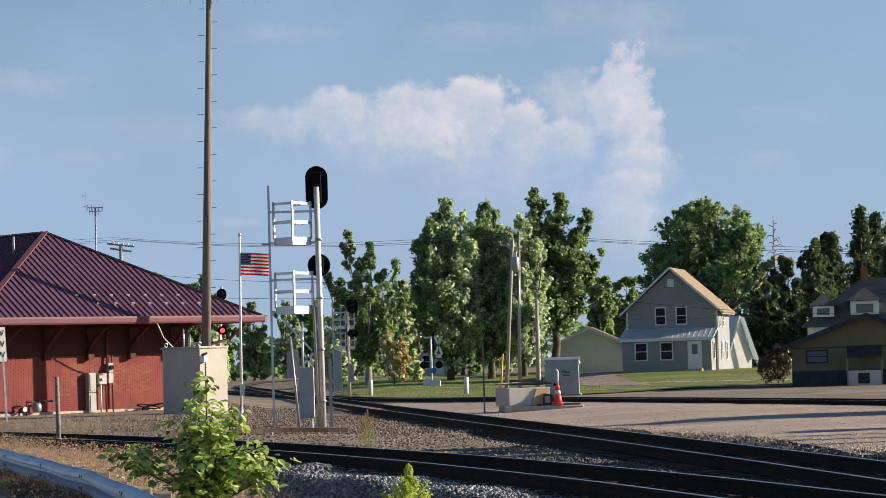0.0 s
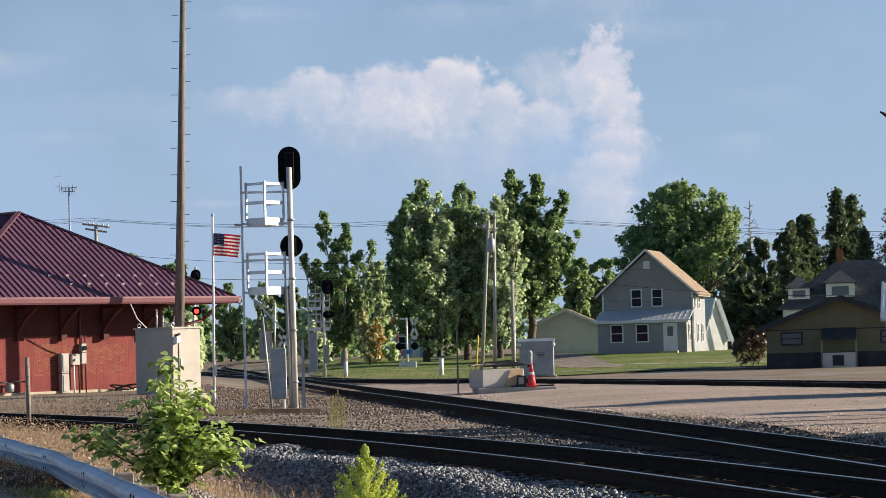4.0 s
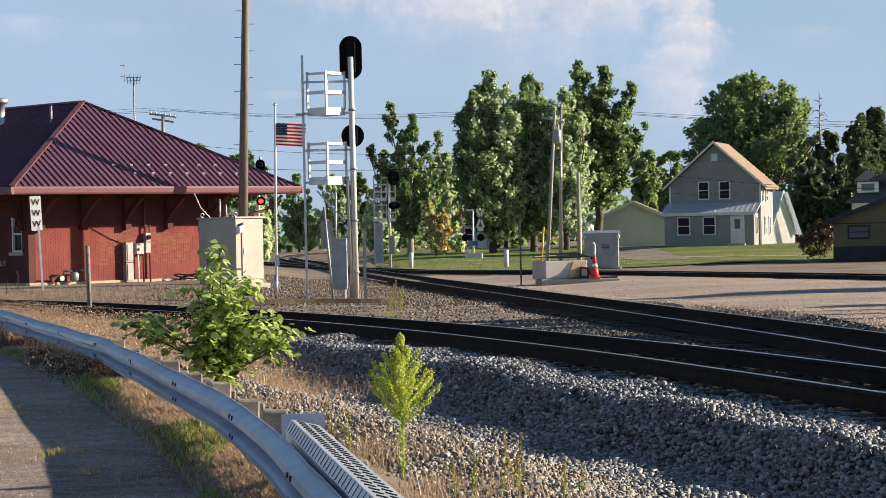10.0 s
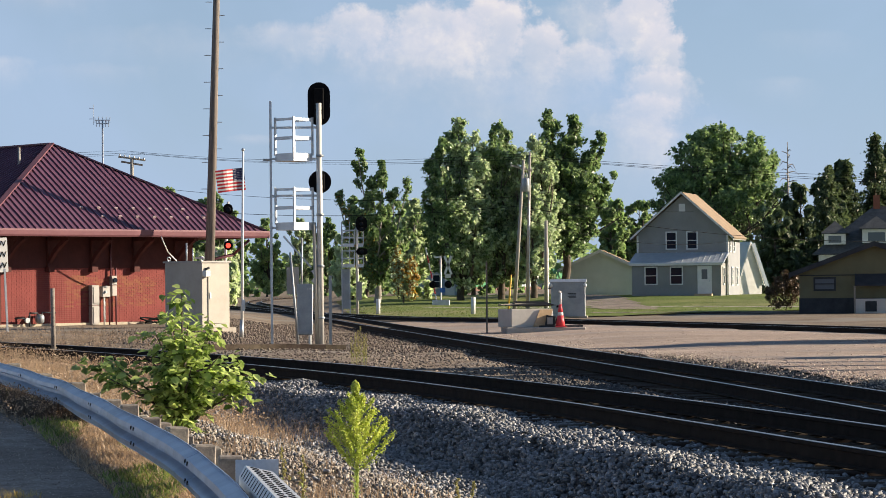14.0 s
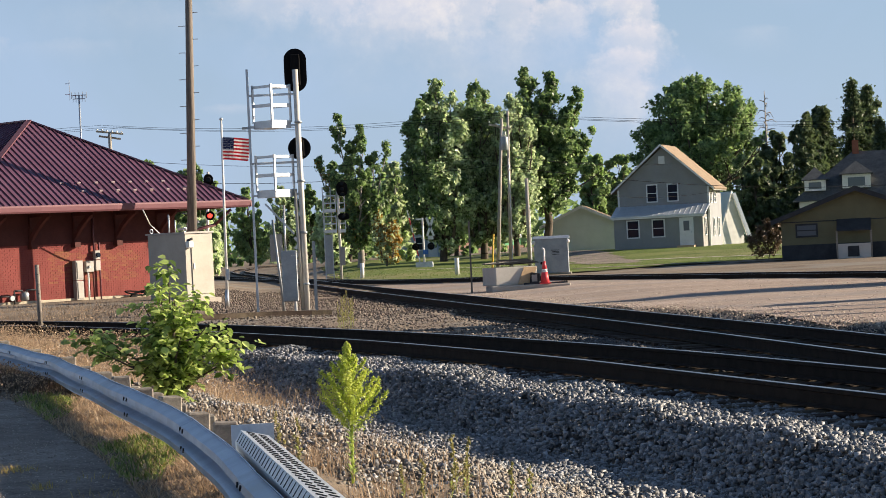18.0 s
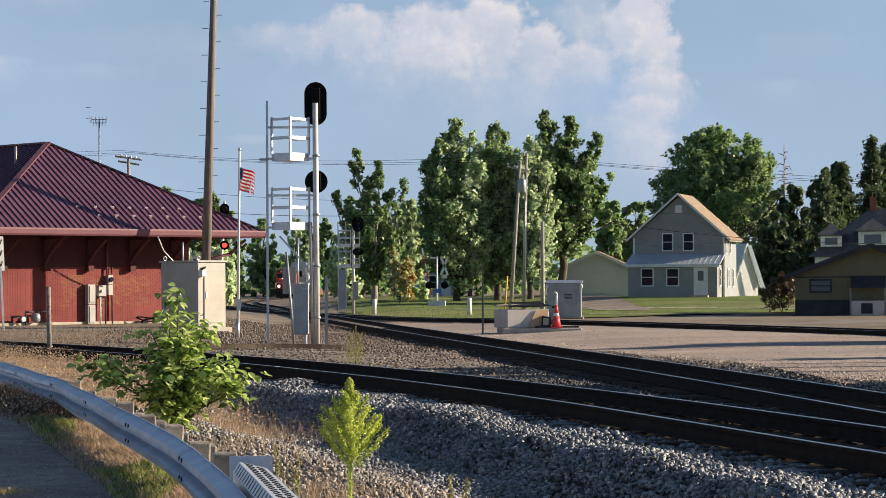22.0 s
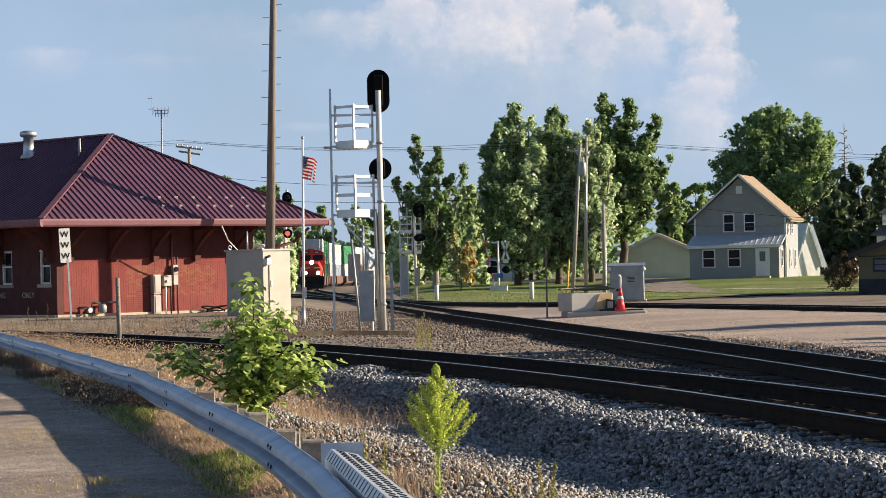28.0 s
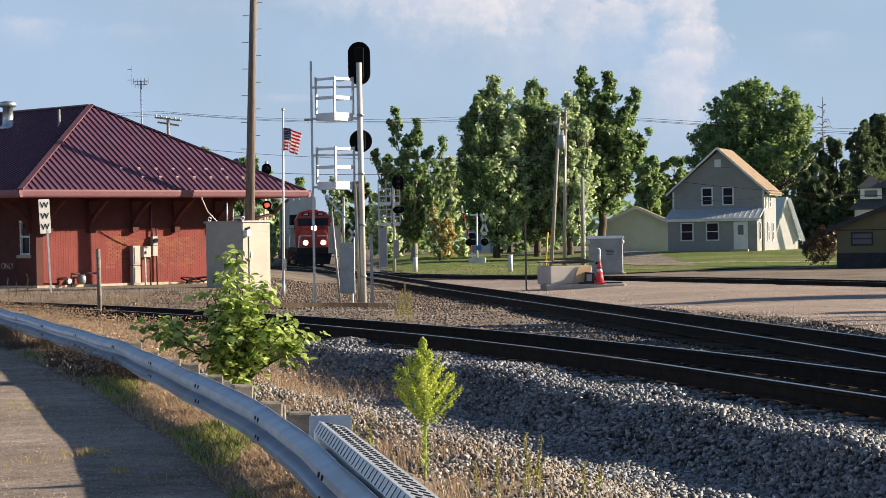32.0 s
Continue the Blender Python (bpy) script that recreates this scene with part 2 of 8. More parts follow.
def leaf_surface(name, a, b, back=0.35, vary=0.35):
    m = bpy.data.materials.new(name)
    m.use_nodes = True
    q = Nodes(m.node_tree)
    rnd = q.t.nodes.new("ShaderNodeNewGeometry").outputs["Random Per Island"]
    info = q.t.nodes.new("ShaderNodeObjectInfo").outputs["Random"]
    tc = q.t.nodes.new("ShaderNodeTexCoord")
    big = q.noise(tc.outputs["Object"], 0.5, 2)
    fac = q.math("ADD", q.math("MULTIPLY", rnd, 0.6), q.math("MULTIPLY", q.math("ADD", big, info), 0.3))
    col = q.ramp(fac, [(0.2, a), (0.8, b)])
    bsdf = q.n("ShaderNodeBsdfPrincipled", Roughness=0.42)
    bsdf.inputs["Specular IOR Level"].default_value = 0.4
    q.link(col, bsdf.inputs["Base Color"])
    tr = q.t.nodes.new("ShaderNodeBsdfTranslucent")
    bright = q.n("ShaderNodeHueSaturation", Value=1.5, Saturation=1.1)
    q.link(col, bright.inputs["Color"])
    q.link(bright.outputs[0], tr.inputs[0])
    mixer = q.n("ShaderNodeMixShader", Fac=back)
    mixer.inputs[0].default_value = back
    q.link(bsdf.outputs[0], mixer.inputs[1])
    q.link(tr.outputs[0], mixer.inputs[2])
    out = q.t.nodes.new("ShaderNodeOutputMaterial")
    q.link(mixer.outputs[0], out.inputs[0])
    return m


def glow(name, colour, strength):
    m = bpy.data.materials.new(name)
    m.use_nodes = True
    q = Nodes(m.node_tree)
    e = q.n("ShaderNodeEmission", Color=(*colour, 1), Strength=strength)
    out = q.t.nodes.new("ShaderNodeOutputMaterial")
    q.link(e.outputs[0], out.inputs[0])
    return m


def glass(name, tint=(0.016, 0.024, 0.036)):
    """Dark window glass seen from outside: a glossy pane over a dim room."""
    m = bpy.data.materials.new(name)
    m.use_nodes = True
    q = Nodes(m.node_tree)
    b = q.n("ShaderNodeBsdfPrincipled", Roughness=0.04)
    b.inputs["Base Color"].default_value = (*tint, 1)
    b.inputs["Specular IOR Level"].default_value = 0.12
    out = q.t.nodes.new("ShaderNodeOutputMaterial")
    q.link(b.outputs[0], out.inputs[0])
    return m


M = {
    "soil": rough_ground("soil", ((0.105, 0.078, 0.058), (0.245, 0.19, 0.14), (0.385, 0.315, 0.245)), patches=((0.25, 0.235, 0.215), 0.12, 0.7)),
    "gravel_lot": rough_ground("gravel_lot", ((0.22, 0.165, 0.135), (0.43, 0.335, 0.275), (0.62, 0.50, 0.425)), (0.14, 0.9, 5.0, 26.0), stretch=(0.30, 1.9, 1), patches=((0.30, 0.262, 0.24), 0.13, 0.75), bump=0.9),
    "asphalt": rough_ground("asphalt", ((0.08, 0.064, 0.054), (0.31, 0.255, 0.216), (0.60, 0.51, 0.44)), (0.5, 3.2, 18.0, 40.0), crack=0.0, bump=1.0, patches=((0.20, 0.165, 0.14), 0.3, 0.45)),
    "ballast": surface("ballast", (0.04, 0.038, 0.037), (0.13, 0.124, 0.12), 7, 0.9, bump=0.9, fine=22, dirt=(0.09, 0.07, 0.055)),
    "ballast_brown": surface("ballast_brown", (0.055, 0.042, 0.034), (0.17, 0.13, 0.1), 8, 0.9, bump=0.9, fine=24, dirt=(0.10, 0.065, 0.045)),
    "stone": surface("stone", (0.07, 0.073, 0.08), (0.31, 0.315, 0.325), 9, 0.5, bump=0.2, fine=60, vary=0.6, island=True),
    "stone_dark": surface("stone_dark", (0.026, 0.025, 0.026), (0.12, 0.112, 0.11), 9, 0.7, bump=0.2, fine=60, vary=0.5, island=True, spec=0.3),
    "stone_brown": surface("stone_brown", (0.062, 0.049, 0.041), (0.235, 0.185, 0.152), 9, 0.85, bump=0.2, fine=60, vary=0.55, island=True),
    "lawn": rough_ground("lawn", ((0.06, 0.105, 0.018), (0.15, 0.20, 0.045), (0.27, 0.285, 0.085)), (0.06, 0.4, 3.0, 20.0), patches=((0.30, 0.26, 0.13), 0.055, 0.6)),
    "rail": surface("rail", (0.015, 0.010, 0.0075), (0.036, 0.024, 0.018), 6, 0.85, 0.0, bump=0.1, fine=40, spec=0.15),
    "rail_head": surface("rail_head", (0.30, 0.29, 0.28), (0.48, 0.47, 0.46), 6, 0.34, 1.0, bump=0.03, stretch=(1, 1, 1)),
    "tie": surface("tie", (0.035, 0.026, 0.02), (0.09, 0.07, 0.055), 5, 0.95, bump=0.4, fine=30, vary=0.3, spec=0.15),
    "galv": surface("galv", (0.42, 0.45, 0.48), (0.62, 0.65, 0.68), 3, 0.45, 0.85, bump=0.03, fine=30),
    "guard": surface("guard", (0.36, 0.44, 0.56), (0.55, 0.63, 0.74), 2.2, 0.42, 0.7, bump=0.03, fine=40, dirt=(0.25, 0.24, 0.22), dirt_amount=0.4),
    "aluminium": surface("aluminium", (0.5, 0.52, 0.54), (0.64, 0.66, 0.68), 3, 0.4, 0.6, bump=0.02, fine=30),
    "mast_paint": surface("mast_paint", (0.58, 0.56, 0.52), (0.70, 0.68, 0.63), 2.5, 0.45, 0.15, bump=0.02, fine=30),
    "case_grey": surface("case_grey", (0.3, 0.285, 0.27), (0.4, 0.38, 0.355), 1.6, 0.55, 0.15, bump=0.03, fine=25, dirt=(0.30, 0.26, 0.20), dirt_amount=0.3),
    "case_beige": surface("case_beige", (0.34, 0.315, 0.272), (0.42, 0.392, 0.345), 1.6, 0.55, 0.1, bump=0.03, fine=25, dirt=(0.40, 0.33, 0.24), dirt_amount=0.3),
    "steel_grey": surface("steel_grey", (0.26, 0.29, 0.31), (0.38, 0.41, 0.43), 2.2, 0.5, 0.5, bump=0.03, fine=30),
    "black": surface("black", (0.005, 0.005, 0.006), (0.010, 0.010, 0.011), 4, 0.8, bump=0.03, spec=0.1),
    "roof": surface("roof", (0.125, 0.058, 0.092), (0.17, 0.083, 0.128), 0.8, 0.36, 0.2, bump=0.02, fine=12),
    "roof_trim": surface("roof_trim", (0.165, 0.066, 0.08), (0.215, 0.09, 0.105), 1.2, 0.42, 0.1, bump=0.02, fine=20),
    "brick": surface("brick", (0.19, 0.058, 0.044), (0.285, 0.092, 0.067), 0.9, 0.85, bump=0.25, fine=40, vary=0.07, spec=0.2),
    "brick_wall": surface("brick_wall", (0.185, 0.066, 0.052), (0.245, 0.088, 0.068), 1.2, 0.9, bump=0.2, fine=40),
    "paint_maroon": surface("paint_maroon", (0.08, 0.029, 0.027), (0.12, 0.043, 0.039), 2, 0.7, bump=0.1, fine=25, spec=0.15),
    "stone_base": surface("stone_base", (0.30, 0.255, 0.20), (0.46, 0.40, 0.32), 3, 0.9, bump=0.4, fine=20, vary=0.2),
    "wood_pole": surface("wood_pole", (0.105, 0.09, 0.077), (0.26, 0.22, 0.19), 3, 0.9, bump=0.4, fine=14, stretch=(6, 6, 0.35)),
    "pole_grey": surface("pole_grey", (0.22, 0.205, 0.18), (0.44, 0.415, 0.375), 3, 0.9, bump=0.3, fine=14, stretch=(6, 6, 0.35)),
    "clip_pale": surface("clip_pale", (0.42, 0.33, 0.34), (0.52, 0.42, 0.43), 3, 0.5, 0.2, bump=0.02),
    "wood_grey": surface("wood_grey", (0.18, 0.158, 0.13), (0.37, 0.33, 0.275), 3, 0.9, bump=0.4, fine=16, stretch=(4, 1, 5), vary=0.2),
    "white": surface("white", (0.62, 0.62, 0.6), (0.76, 0.76, 0.74), 2, 0.6, bump=0.03, fine=30),
    "siding": surface("siding", (0.235, 0.235, 0.225), (0.3, 0.297, 0.285), 0.8, 0.75, bump=0.05, fine=15),
    # copy of siding for the sunlit wall, tinted blue against the warm sunlight
    "siding_sun_side": surface("siding_sun_side", (0.24, 0.252, 0.272), (0.29, 0.302, 0.322), 0.8, 0.75, bump=0.05, fine=15),
    "shingle": surface("shingle", (0.21, 0.15, 0.10), (0.32, 0.235, 0.16), 2, 0.9, bump=0.3, fine=8),
    "shingle_dark": surface("shingle_dark", (0.05, 0.055, 0.06), (0.10, 0.105, 0.11), 2, 0.9, bump=0.3, fine=8),
    "metal_roof": surface("metal_roof", (0.5, 0.56, 0.62), (0.64, 0.68, 0.72), 1.5, 0.4, 0.4, bump=0.03, fine=15),
    "shed_blue": surface("shed_blue", (0.42, 0.58, 0.70), (0.54, 0.68, 0.79), 1.5, 0.45, 0.2, bump=0.03, fine=15),
    "green_wall": surface("green_wall", (0.52, 0.57, 0.50), (0.60, 0.65, 0.58), 1.0, 0.8, bump=0.05, fine=15),
    "olive_wall": surface("olive_wall", (0.13, 0.125, 0.068), (0.175, 0.165, 0.09), 1.0, 0.8, bump=0.05, fine=15),
    "charcoal": surface("charcoal", (0.035, 0.038, 0.043), (0.06, 0.063, 0.068), 1.5, 0.85, bump=0.1, fine=15, spec=0.2),
    "blue_wall": surface("blue_wall", (0.30, 0.36, 0.42), (0.38, 0.44, 0.50), 1.0, 0.8, bump=0.05, fine=15),
    "concrete": surface("concrete", (0.36, 0.32, 0.275), (0.50, 0.45, 0.39), 2, 0.9, bump=0.3, fine=30),
    "plywood": surface("plywood", (0.46, 0.31, 0.17), (0.58, 0.41, 0.25), 3, 0.7, bump=0.1, fine=20),
    "tan_box": surface("tan_box", (0.50, 0.47, 0.42), (0.60, 0.57, 0.52), 2, 0.7, bump=0.05, fine=20),
    "cone_red": surface("cone_red", (0.58, 0.04, 0.055), (0.70, 0.065, 0.075), 5, 0.5, bump=0.02),
    "yellow": surface("yellow", (0.60, 0.36, 0.03), (0.72, 0.46, 0.06), 3, 0.6, bump=0.03),
    "bark": surface("bark", (0.055, 0.042, 0.032), (0.13, 0.105, 0.08), 4, 0.95, bump=0.6, fine=14, stretch=(3, 3, 0.5)),
    "dead_wood": surface("dead_wood", (0.20, 0.185, 0.165), (0.33, 0.30, 0.27), 4, 0.95, bump=0.3),
    "loco_red": surface("loco_red", (0.52, 0.045, 0.034), (0.62, 0.06, 0.042), 1.2, 0.4, bump=0.02, fine=20, dirt=(0.24, 0.035, 0.03)),
    "loco_black": surface("loco_black", (0.012, 0.012, 0.013), (0.028, 0.027, 0.026), 1.5, 0.6, bump=0.03, fine=20, spec=0.2),
    "box_white": surface("box_white", (0.56, 0.57, 0.55), (0.70, 0.70, 0.68), 0.8, 0.6, bump=0.04, fine=12, dirt=(0.40, 0.34, 0.28)),
    "box_green": surface("box_green", (0.035, 0.20, 0.085), (0.055, 0.27, 0.12), 0.8, 0.55, bump=0.04, fine=12),
    "box_grey": surface("box_grey", (0.3, 0.36, 0.42), (0.39, 0.45, 0.51), 0.8, 0.6, bump=0.04, fine=12),
    "car_brown": surface("car_brown", (0.10, 0.045, 0.03), (0.16, 0.075, 0.05), 1.2, 0.7, bump=0.05, fine=12),
    "flag_red": leaf_surface("flag_red", (0.48, 0.035, 0.05), (0.58, 0.055, 0.07), 0.4),
    "flag_blue": leaf_surface("flag_blue", (0.022, 0.03, 0.10), (0.035, 0.045, 0.14), 0.4),
    "flag_white": leaf_surface("flag_white", (0.70, 0.69, 0.68), (0.78, 0.77, 0.76), 0.4),
    "sign_blue": surface("sign_blue", (0.03, 0.12, 0.42), (0.04, 0.16, 0.5), 4, 0.5, bump=0.02),
    "red_lens": glow("red_lens", (1.0, 0.03, 0.02), 3.0),
    "headlight": glow("headlight", (1.0, 0.82, 0.55), 10.0),
    "lamp_glare": glow("lamp_glare", (1.0, 0.5, 0.2), 1.8),
    "glass": glass("glass"),
    "glass_pale": glass("glass_pale", (0.14, 0.16, 0.18)),
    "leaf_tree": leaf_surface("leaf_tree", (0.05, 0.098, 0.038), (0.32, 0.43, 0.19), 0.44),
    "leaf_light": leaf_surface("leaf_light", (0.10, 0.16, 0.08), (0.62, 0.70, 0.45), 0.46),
    "leaf_dark": leaf_surface("leaf_dark", (0.026, 0.05, 0.026), (0.125, 0.165, 0.078), 0.3),
    "leaf_autumn": leaf_surface("leaf_autumn", (0.15, 0.125, 0.03), (0.38, 0.22, 0.05)),
    "leaf_bush": leaf_surface("leaf_bush", (0.07, 0.125, 0.024), (0.62, 0.72, 0.28), 0.46),
    "leaf_weed": leaf_surface("leaf_weed", (0.27, 0.36, 0.05), (0.56, 0.60, 0.17), 0.4),
    "leaf_verge": leaf_surface("leaf_verge", (0.09, 0.125, 0.03), (0.31, 0.35, 0.11), 0.35),
    "leaf_spire": leaf_surface("leaf_spire", (0.17, 0.17, 0.055), (0.40, 0.36, 0.17), 0.35),
    "dry_yellow": leaf_surface("dry_yellow", (0.34, 0.24, 0.07), (0.60, 0.46, 0.17), 0.3),
    "stone_tan": surface("stone_tan", (0.12, 0.105, 0.09), (0.38, 0.335, 0.29), 9, 0.8, bump=0.2, fine=60, vary=0.55, island=True),
    "stone_lot": surface("stone_lot", (0.28, 0.22, 0.18), (0.58, 0.475, 0.40), 9, 0.85, bump=0.2, fine=60, vary=0.45, island=True),
    "grass": leaf_surface("grass", (0.06, 0.105, 0.018), (0.15, 0.20, 0.05), 0.3),
    "dry": leaf_surface("dry", (0.22, 0.15, 0.10), (0.52, 0.385, 0.26), 0.35),
    "dry_dark": leaf_surface("dry_dark", (0.06, 0.04, 0.028), (0.16, 0.11, 0.07), 0.2),
}


# ---- building helpers ----
def quad_faces(bm, verts, faces):
    vs = [bm.verts.new(v) for v in verts]
    for f in faces:
        bm.faces.new([vs[i] for i in f])


def box(bm, x, y, z, sx, sy, sz, m=None):
    """A box centred on x, y and standing on z."""
    pts = [Vector((x + a * sx / 2, y + b * sy / 2, z + c * sz)) for c in (0, 1) for b in (-1, 1) for a in (-1, 1)]
    if m is not None:
        pts = [m @ p for p in pts]
    quad_faces(bm, pts, [(0, 2, 3, 1), (4, 5, 7, 6), (0, 1, 5, 4), (2, 6, 7, 3), (0, 4, 6, 2), (1, 3, 7, 5)])


def tube(bm, p0, p1, r0, r1=None, seg=8, cap=True):
    p0, p1 = Vector(p0), Vector(p1)
    r1 = r0 if r1 is None else r1
    d = (p1 - p0).normalized()
    a = d.orthogonal().normalized()
    b = d.cross(a)
    rings = []
    for p, r in ((p0, r0), (p1, r1)):
        rings.append([bm.verts.new(p + (a * math.cos(k * math.tau / seg) + b * math.sin(k * math.tau / seg)) * r) for k in range(seg)])
    for k in range(seg):
        f = bm.faces.new([rings[0][k], rings[0][(k + 1) % seg], rings[1][(k + 1) % seg], rings[1][k]])
        f.smooth = seg > 6
    if cap:
        bm.faces.new(rings[0][::-1])
        bm.faces.new(rings[1])


def pipe(bm, pts, r, seg=6, closed=False):
    """One round bar bent through points."""
    pts = [Vector(p) for p in pts]
    n = len(pts)
    rings = []
    for i, p in enumerate(pts):
        d = (pts[(i + 1) % n] if closed or i < n - 1 else p) - (pts[i - 1] if closed or i else p)
        d.normalize()
        a = d.cross(Vector((0.31, 0.17, 0.93))).normalized()
        b = d.cross(a)
        rings.append([bm.verts.new(p + (a * math.cos(k * math.tau / seg) + b * math.sin(k * math.tau / seg)) * r) for k in range(seg)])
    for i in range(n if closed else n - 1):
        u, v = rings[i], rings[(i + 1) % n]
        for k in range(seg):
            bm.faces.new([u[k], u[(k + 1) % seg], v[(k + 1) % seg], v[k]]).smooth = True
    if not closed:
        bm.faces.new(rings[0][::-1])
        bm.faces.new(rings[-1])


def bar(bm, p0, p1, w, h=None):
    """A square bar from p0 to p1."""
    h = w if h is None else h
    p0, p1 = Vector(p0), Vector(p1)
    d = (p1 - p0).normalized()
    side = d.cross(Vector((0, 0, 1)))
    side = side.normalized() if side.length > 1e-4 else Vector((1, 0, 0))
    up = side.cross(d)
    pts = [p + side * a * w / 2 + up * b * h / 2 for p in (p0, p1) for b in (-1, 1) for a in (-1, 1)]
    quad_faces(bm, pts, [(0, 2, 3, 1), (4, 5, 7, 6), (0, 1, 5, 4), (2, 6, 7, 3), (0, 4, 6, 2), (1, 3, 7, 5)])


def slab(bm, pts, way):
    """A flat polygon pushed along way."""
    way = Vector(way)
    low = [bm.verts.new(Vector(p)) for p in pts]
    top = [bm.verts.new(Vector(p) + way) for p in pts]
    n = len(pts)
    bm.faces.new(low[::-1])
    bm.faces.new(top)
    for i in range(n):
        bm.faces.new([low[i], low[(i + 1) % n], top[(i + 1) % n], top[i]])


def lathe(bm, profile, seg=14, m=None):
    """A turned body: profile of (radius, height)."""
    rings = []
    for r, z in profile:
        ring = [Vector((r * math.cos(k * math.tau / seg), r * math.sin(k * math.tau / seg), z)) for k in range(seg)]
        rings.append([bm.verts.new(m @ p if m is not None else p) for p in ring])
    for a, b in zip(rings, rings[1:]):
        for k in range(seg):
            bm.faces.new([a[k], a[(k + 1) % seg], b[(k + 1) % seg], b[k]]).smooth = True
    bm.faces.new(rings[0][::-1])
    bm.faces.new(rings[-1])


def mesh_of(bm, name, material, bevel=0.0):
    if bevel:
        bmesh.ops.bevel(bm, geom=bm.edges[:], offset=bevel, segments=1, affect="EDGES", clamp_overlap=True)
    bmesh.ops.recalc_face_normals(bm, faces=bm.faces[:])
    me = bpy.data.meshes.new(name)
    bm.to_mesh(me)
    bm.free()
    me.materials.append(material)
    return me


def part(name, bm, material, parent, label="", bevel=0.0):
    ob = new(name, mesh_of(bm, name, M[material], bevel))
    ob.parent = parent
    if label:
        tagged(ob, label)
    return ob


def share(name, me, parent, m):
    """One more piece on a shared mesh."""
    ob = new(name, me)
    ob.parent = parent
    ob.matrix_basis = m
    return ob


def thing(name, m, label, category, group="", kind=""):
    ob = new(name)
    ob.matrix_basis = m
    ob.empty_display_size = 0.2
    return tagged(ob, label, category, group, kind)


def solid(name, bm, material, label, category="", group="", kind="", m=None, bevel=0.0):
    ob = new(name, mesh_of(bm, name, M[material], bevel))
    if m is not None:
        ob.matrix_basis = m
    return tagged(ob, label, category, group, kind)


def raw(name, verts, faces, material, smooth=False):
    me = bpy.data.meshes.new(name)
    me.from_pydata([tuple(v) for v in verts], [], [tuple(f) for f in faces])
    me.materials.append(M[material])
    if smooth:
        me.polygons.foreach_set("use_smooth", [True] * len(me.polygons))
    return new(name, me)


def fresh():
    return bmesh.new()


def step(a, b, x):
    s = min(1.0, max(0.0, (x - a) / (b - a)))
    return s * s * (3 - 2 * s)


# ---- ground ----
B_Y = (8, 28.5, 50.5, 70, 97, 125, 152, 200, 241, 272, 312, 374, 420)
B_X = (8.6, 7.62, 6.28, 4.92, 3.05, 1.35, -0.2, -2.65, -5.0, -6.3, -6.95, -5.2, -1.0)


A_Y = (7, 12, 18, 22.4, 25.5, 29, 33.2, 38.1, 45.3, 53)
A_X = (7.3, 6.75, 6.15, 5.33, 4.72, 4.0, 2.95, 1.55, -0.98, -4.3)


def gz(x, y):
    """Height of the ground: nearly level, falling gently away, a bank under the houses."""
    z = -0.0033 * max(0.0, min(y, 420) - 40)
    z += 0.72 * step(150, 236 - 50 * step(14, 26, x), y) * step(-1, 8, x) * (1 - step(300, 420, y))
    z += 0.30 * step(-1.0, -5.0, x) * step(52, 74, y) * (1 - step(130, 170, y))
    z += 0.14 * step(24, 15, y) * step(-0.9, 0.3, x) * step(2, 6, y) * (1 - step(2.0, 3.5, x))
    if 6 < y < 46 and x < 7:
        d = float(np.interp(y, A_Y, A_X)) - x
        z -= 0.40 * step(6, 12, y) * step(46, 34, y) * (1 - step(0.3, 2.3, abs(d - 3.3)))
    if 6 < y < 64:
        z -= 0.30 * step(64, 52, y) * (1 - step(1.3, 2.3, abs(x - float(np.interp(y, B_Y, B_X)))))
        if y < 53:
            z -= 0.22 * (1 - step(1.4, 2.2, abs(x - float(np.interp(y, A_Y, A_X)))))
    if 45 < y < 420:
        z -= 0.15 * step(45, 72, y) * (1 - step(2.5, 7.0, abs(x - float(np.interp(y, B_Y, B_X)))))
    return z


def sheet(name, xs, ys, lift, material, keep=None, bumps=0.0):
    idx, verts, faces = {}, [], []
    for j, y in enumerate(ys):
        for i, x in enumerate(xs):
            idx[i, j] = len(verts)
            n = noise.noise((x * 0.7, y * 0.7, 3.1)) * bumps if bumps else 0.0
            verts.append((x, y, gz(x, y) + lift + n))
    for j in range(len(ys) - 1):
        for i in range(len(xs) - 1):
            cx, cy = (xs[i] + xs[i + 1]) / 2, (ys[j] + ys[j + 1]) / 2
            if keep is None or keep(cx, cy):
                faces.append((idx[i, j], idx[i + 1, j], idx[i + 1, j + 1], idx[i, j + 1]))
    used = sorted({v for f in faces for v in f})
    where = {v: k for k, v in enumerate(used)}
    return raw(name, [verts[v] for v in used], [[where[v] for v in f] for f in faces], material, True)


def span(*pieces):
    out = []
    for a, b, n in pieces:
        out += [a + (b - a) * k / n for k in range(n)]
    return out + [pieces[-1][1]]


tagged(sheet("ground", span((-2600, -200, 10), (-200, -40, 16), (-40, -10, 24), (-10, 12, 66), (12, 40, 22), (40, 200, 16), (200, 2600, 10)),
             span((-300, -20, 8), (-20, 8, 18), (8, 50, 76), (50, 100, 34), (100, 260, 50), (260, 600, 20), (600, 3400, 12)), -0.03, "soil", bumps=0.03),
       "dry brown soil with sparse weeds around the tracks", kind="structure")


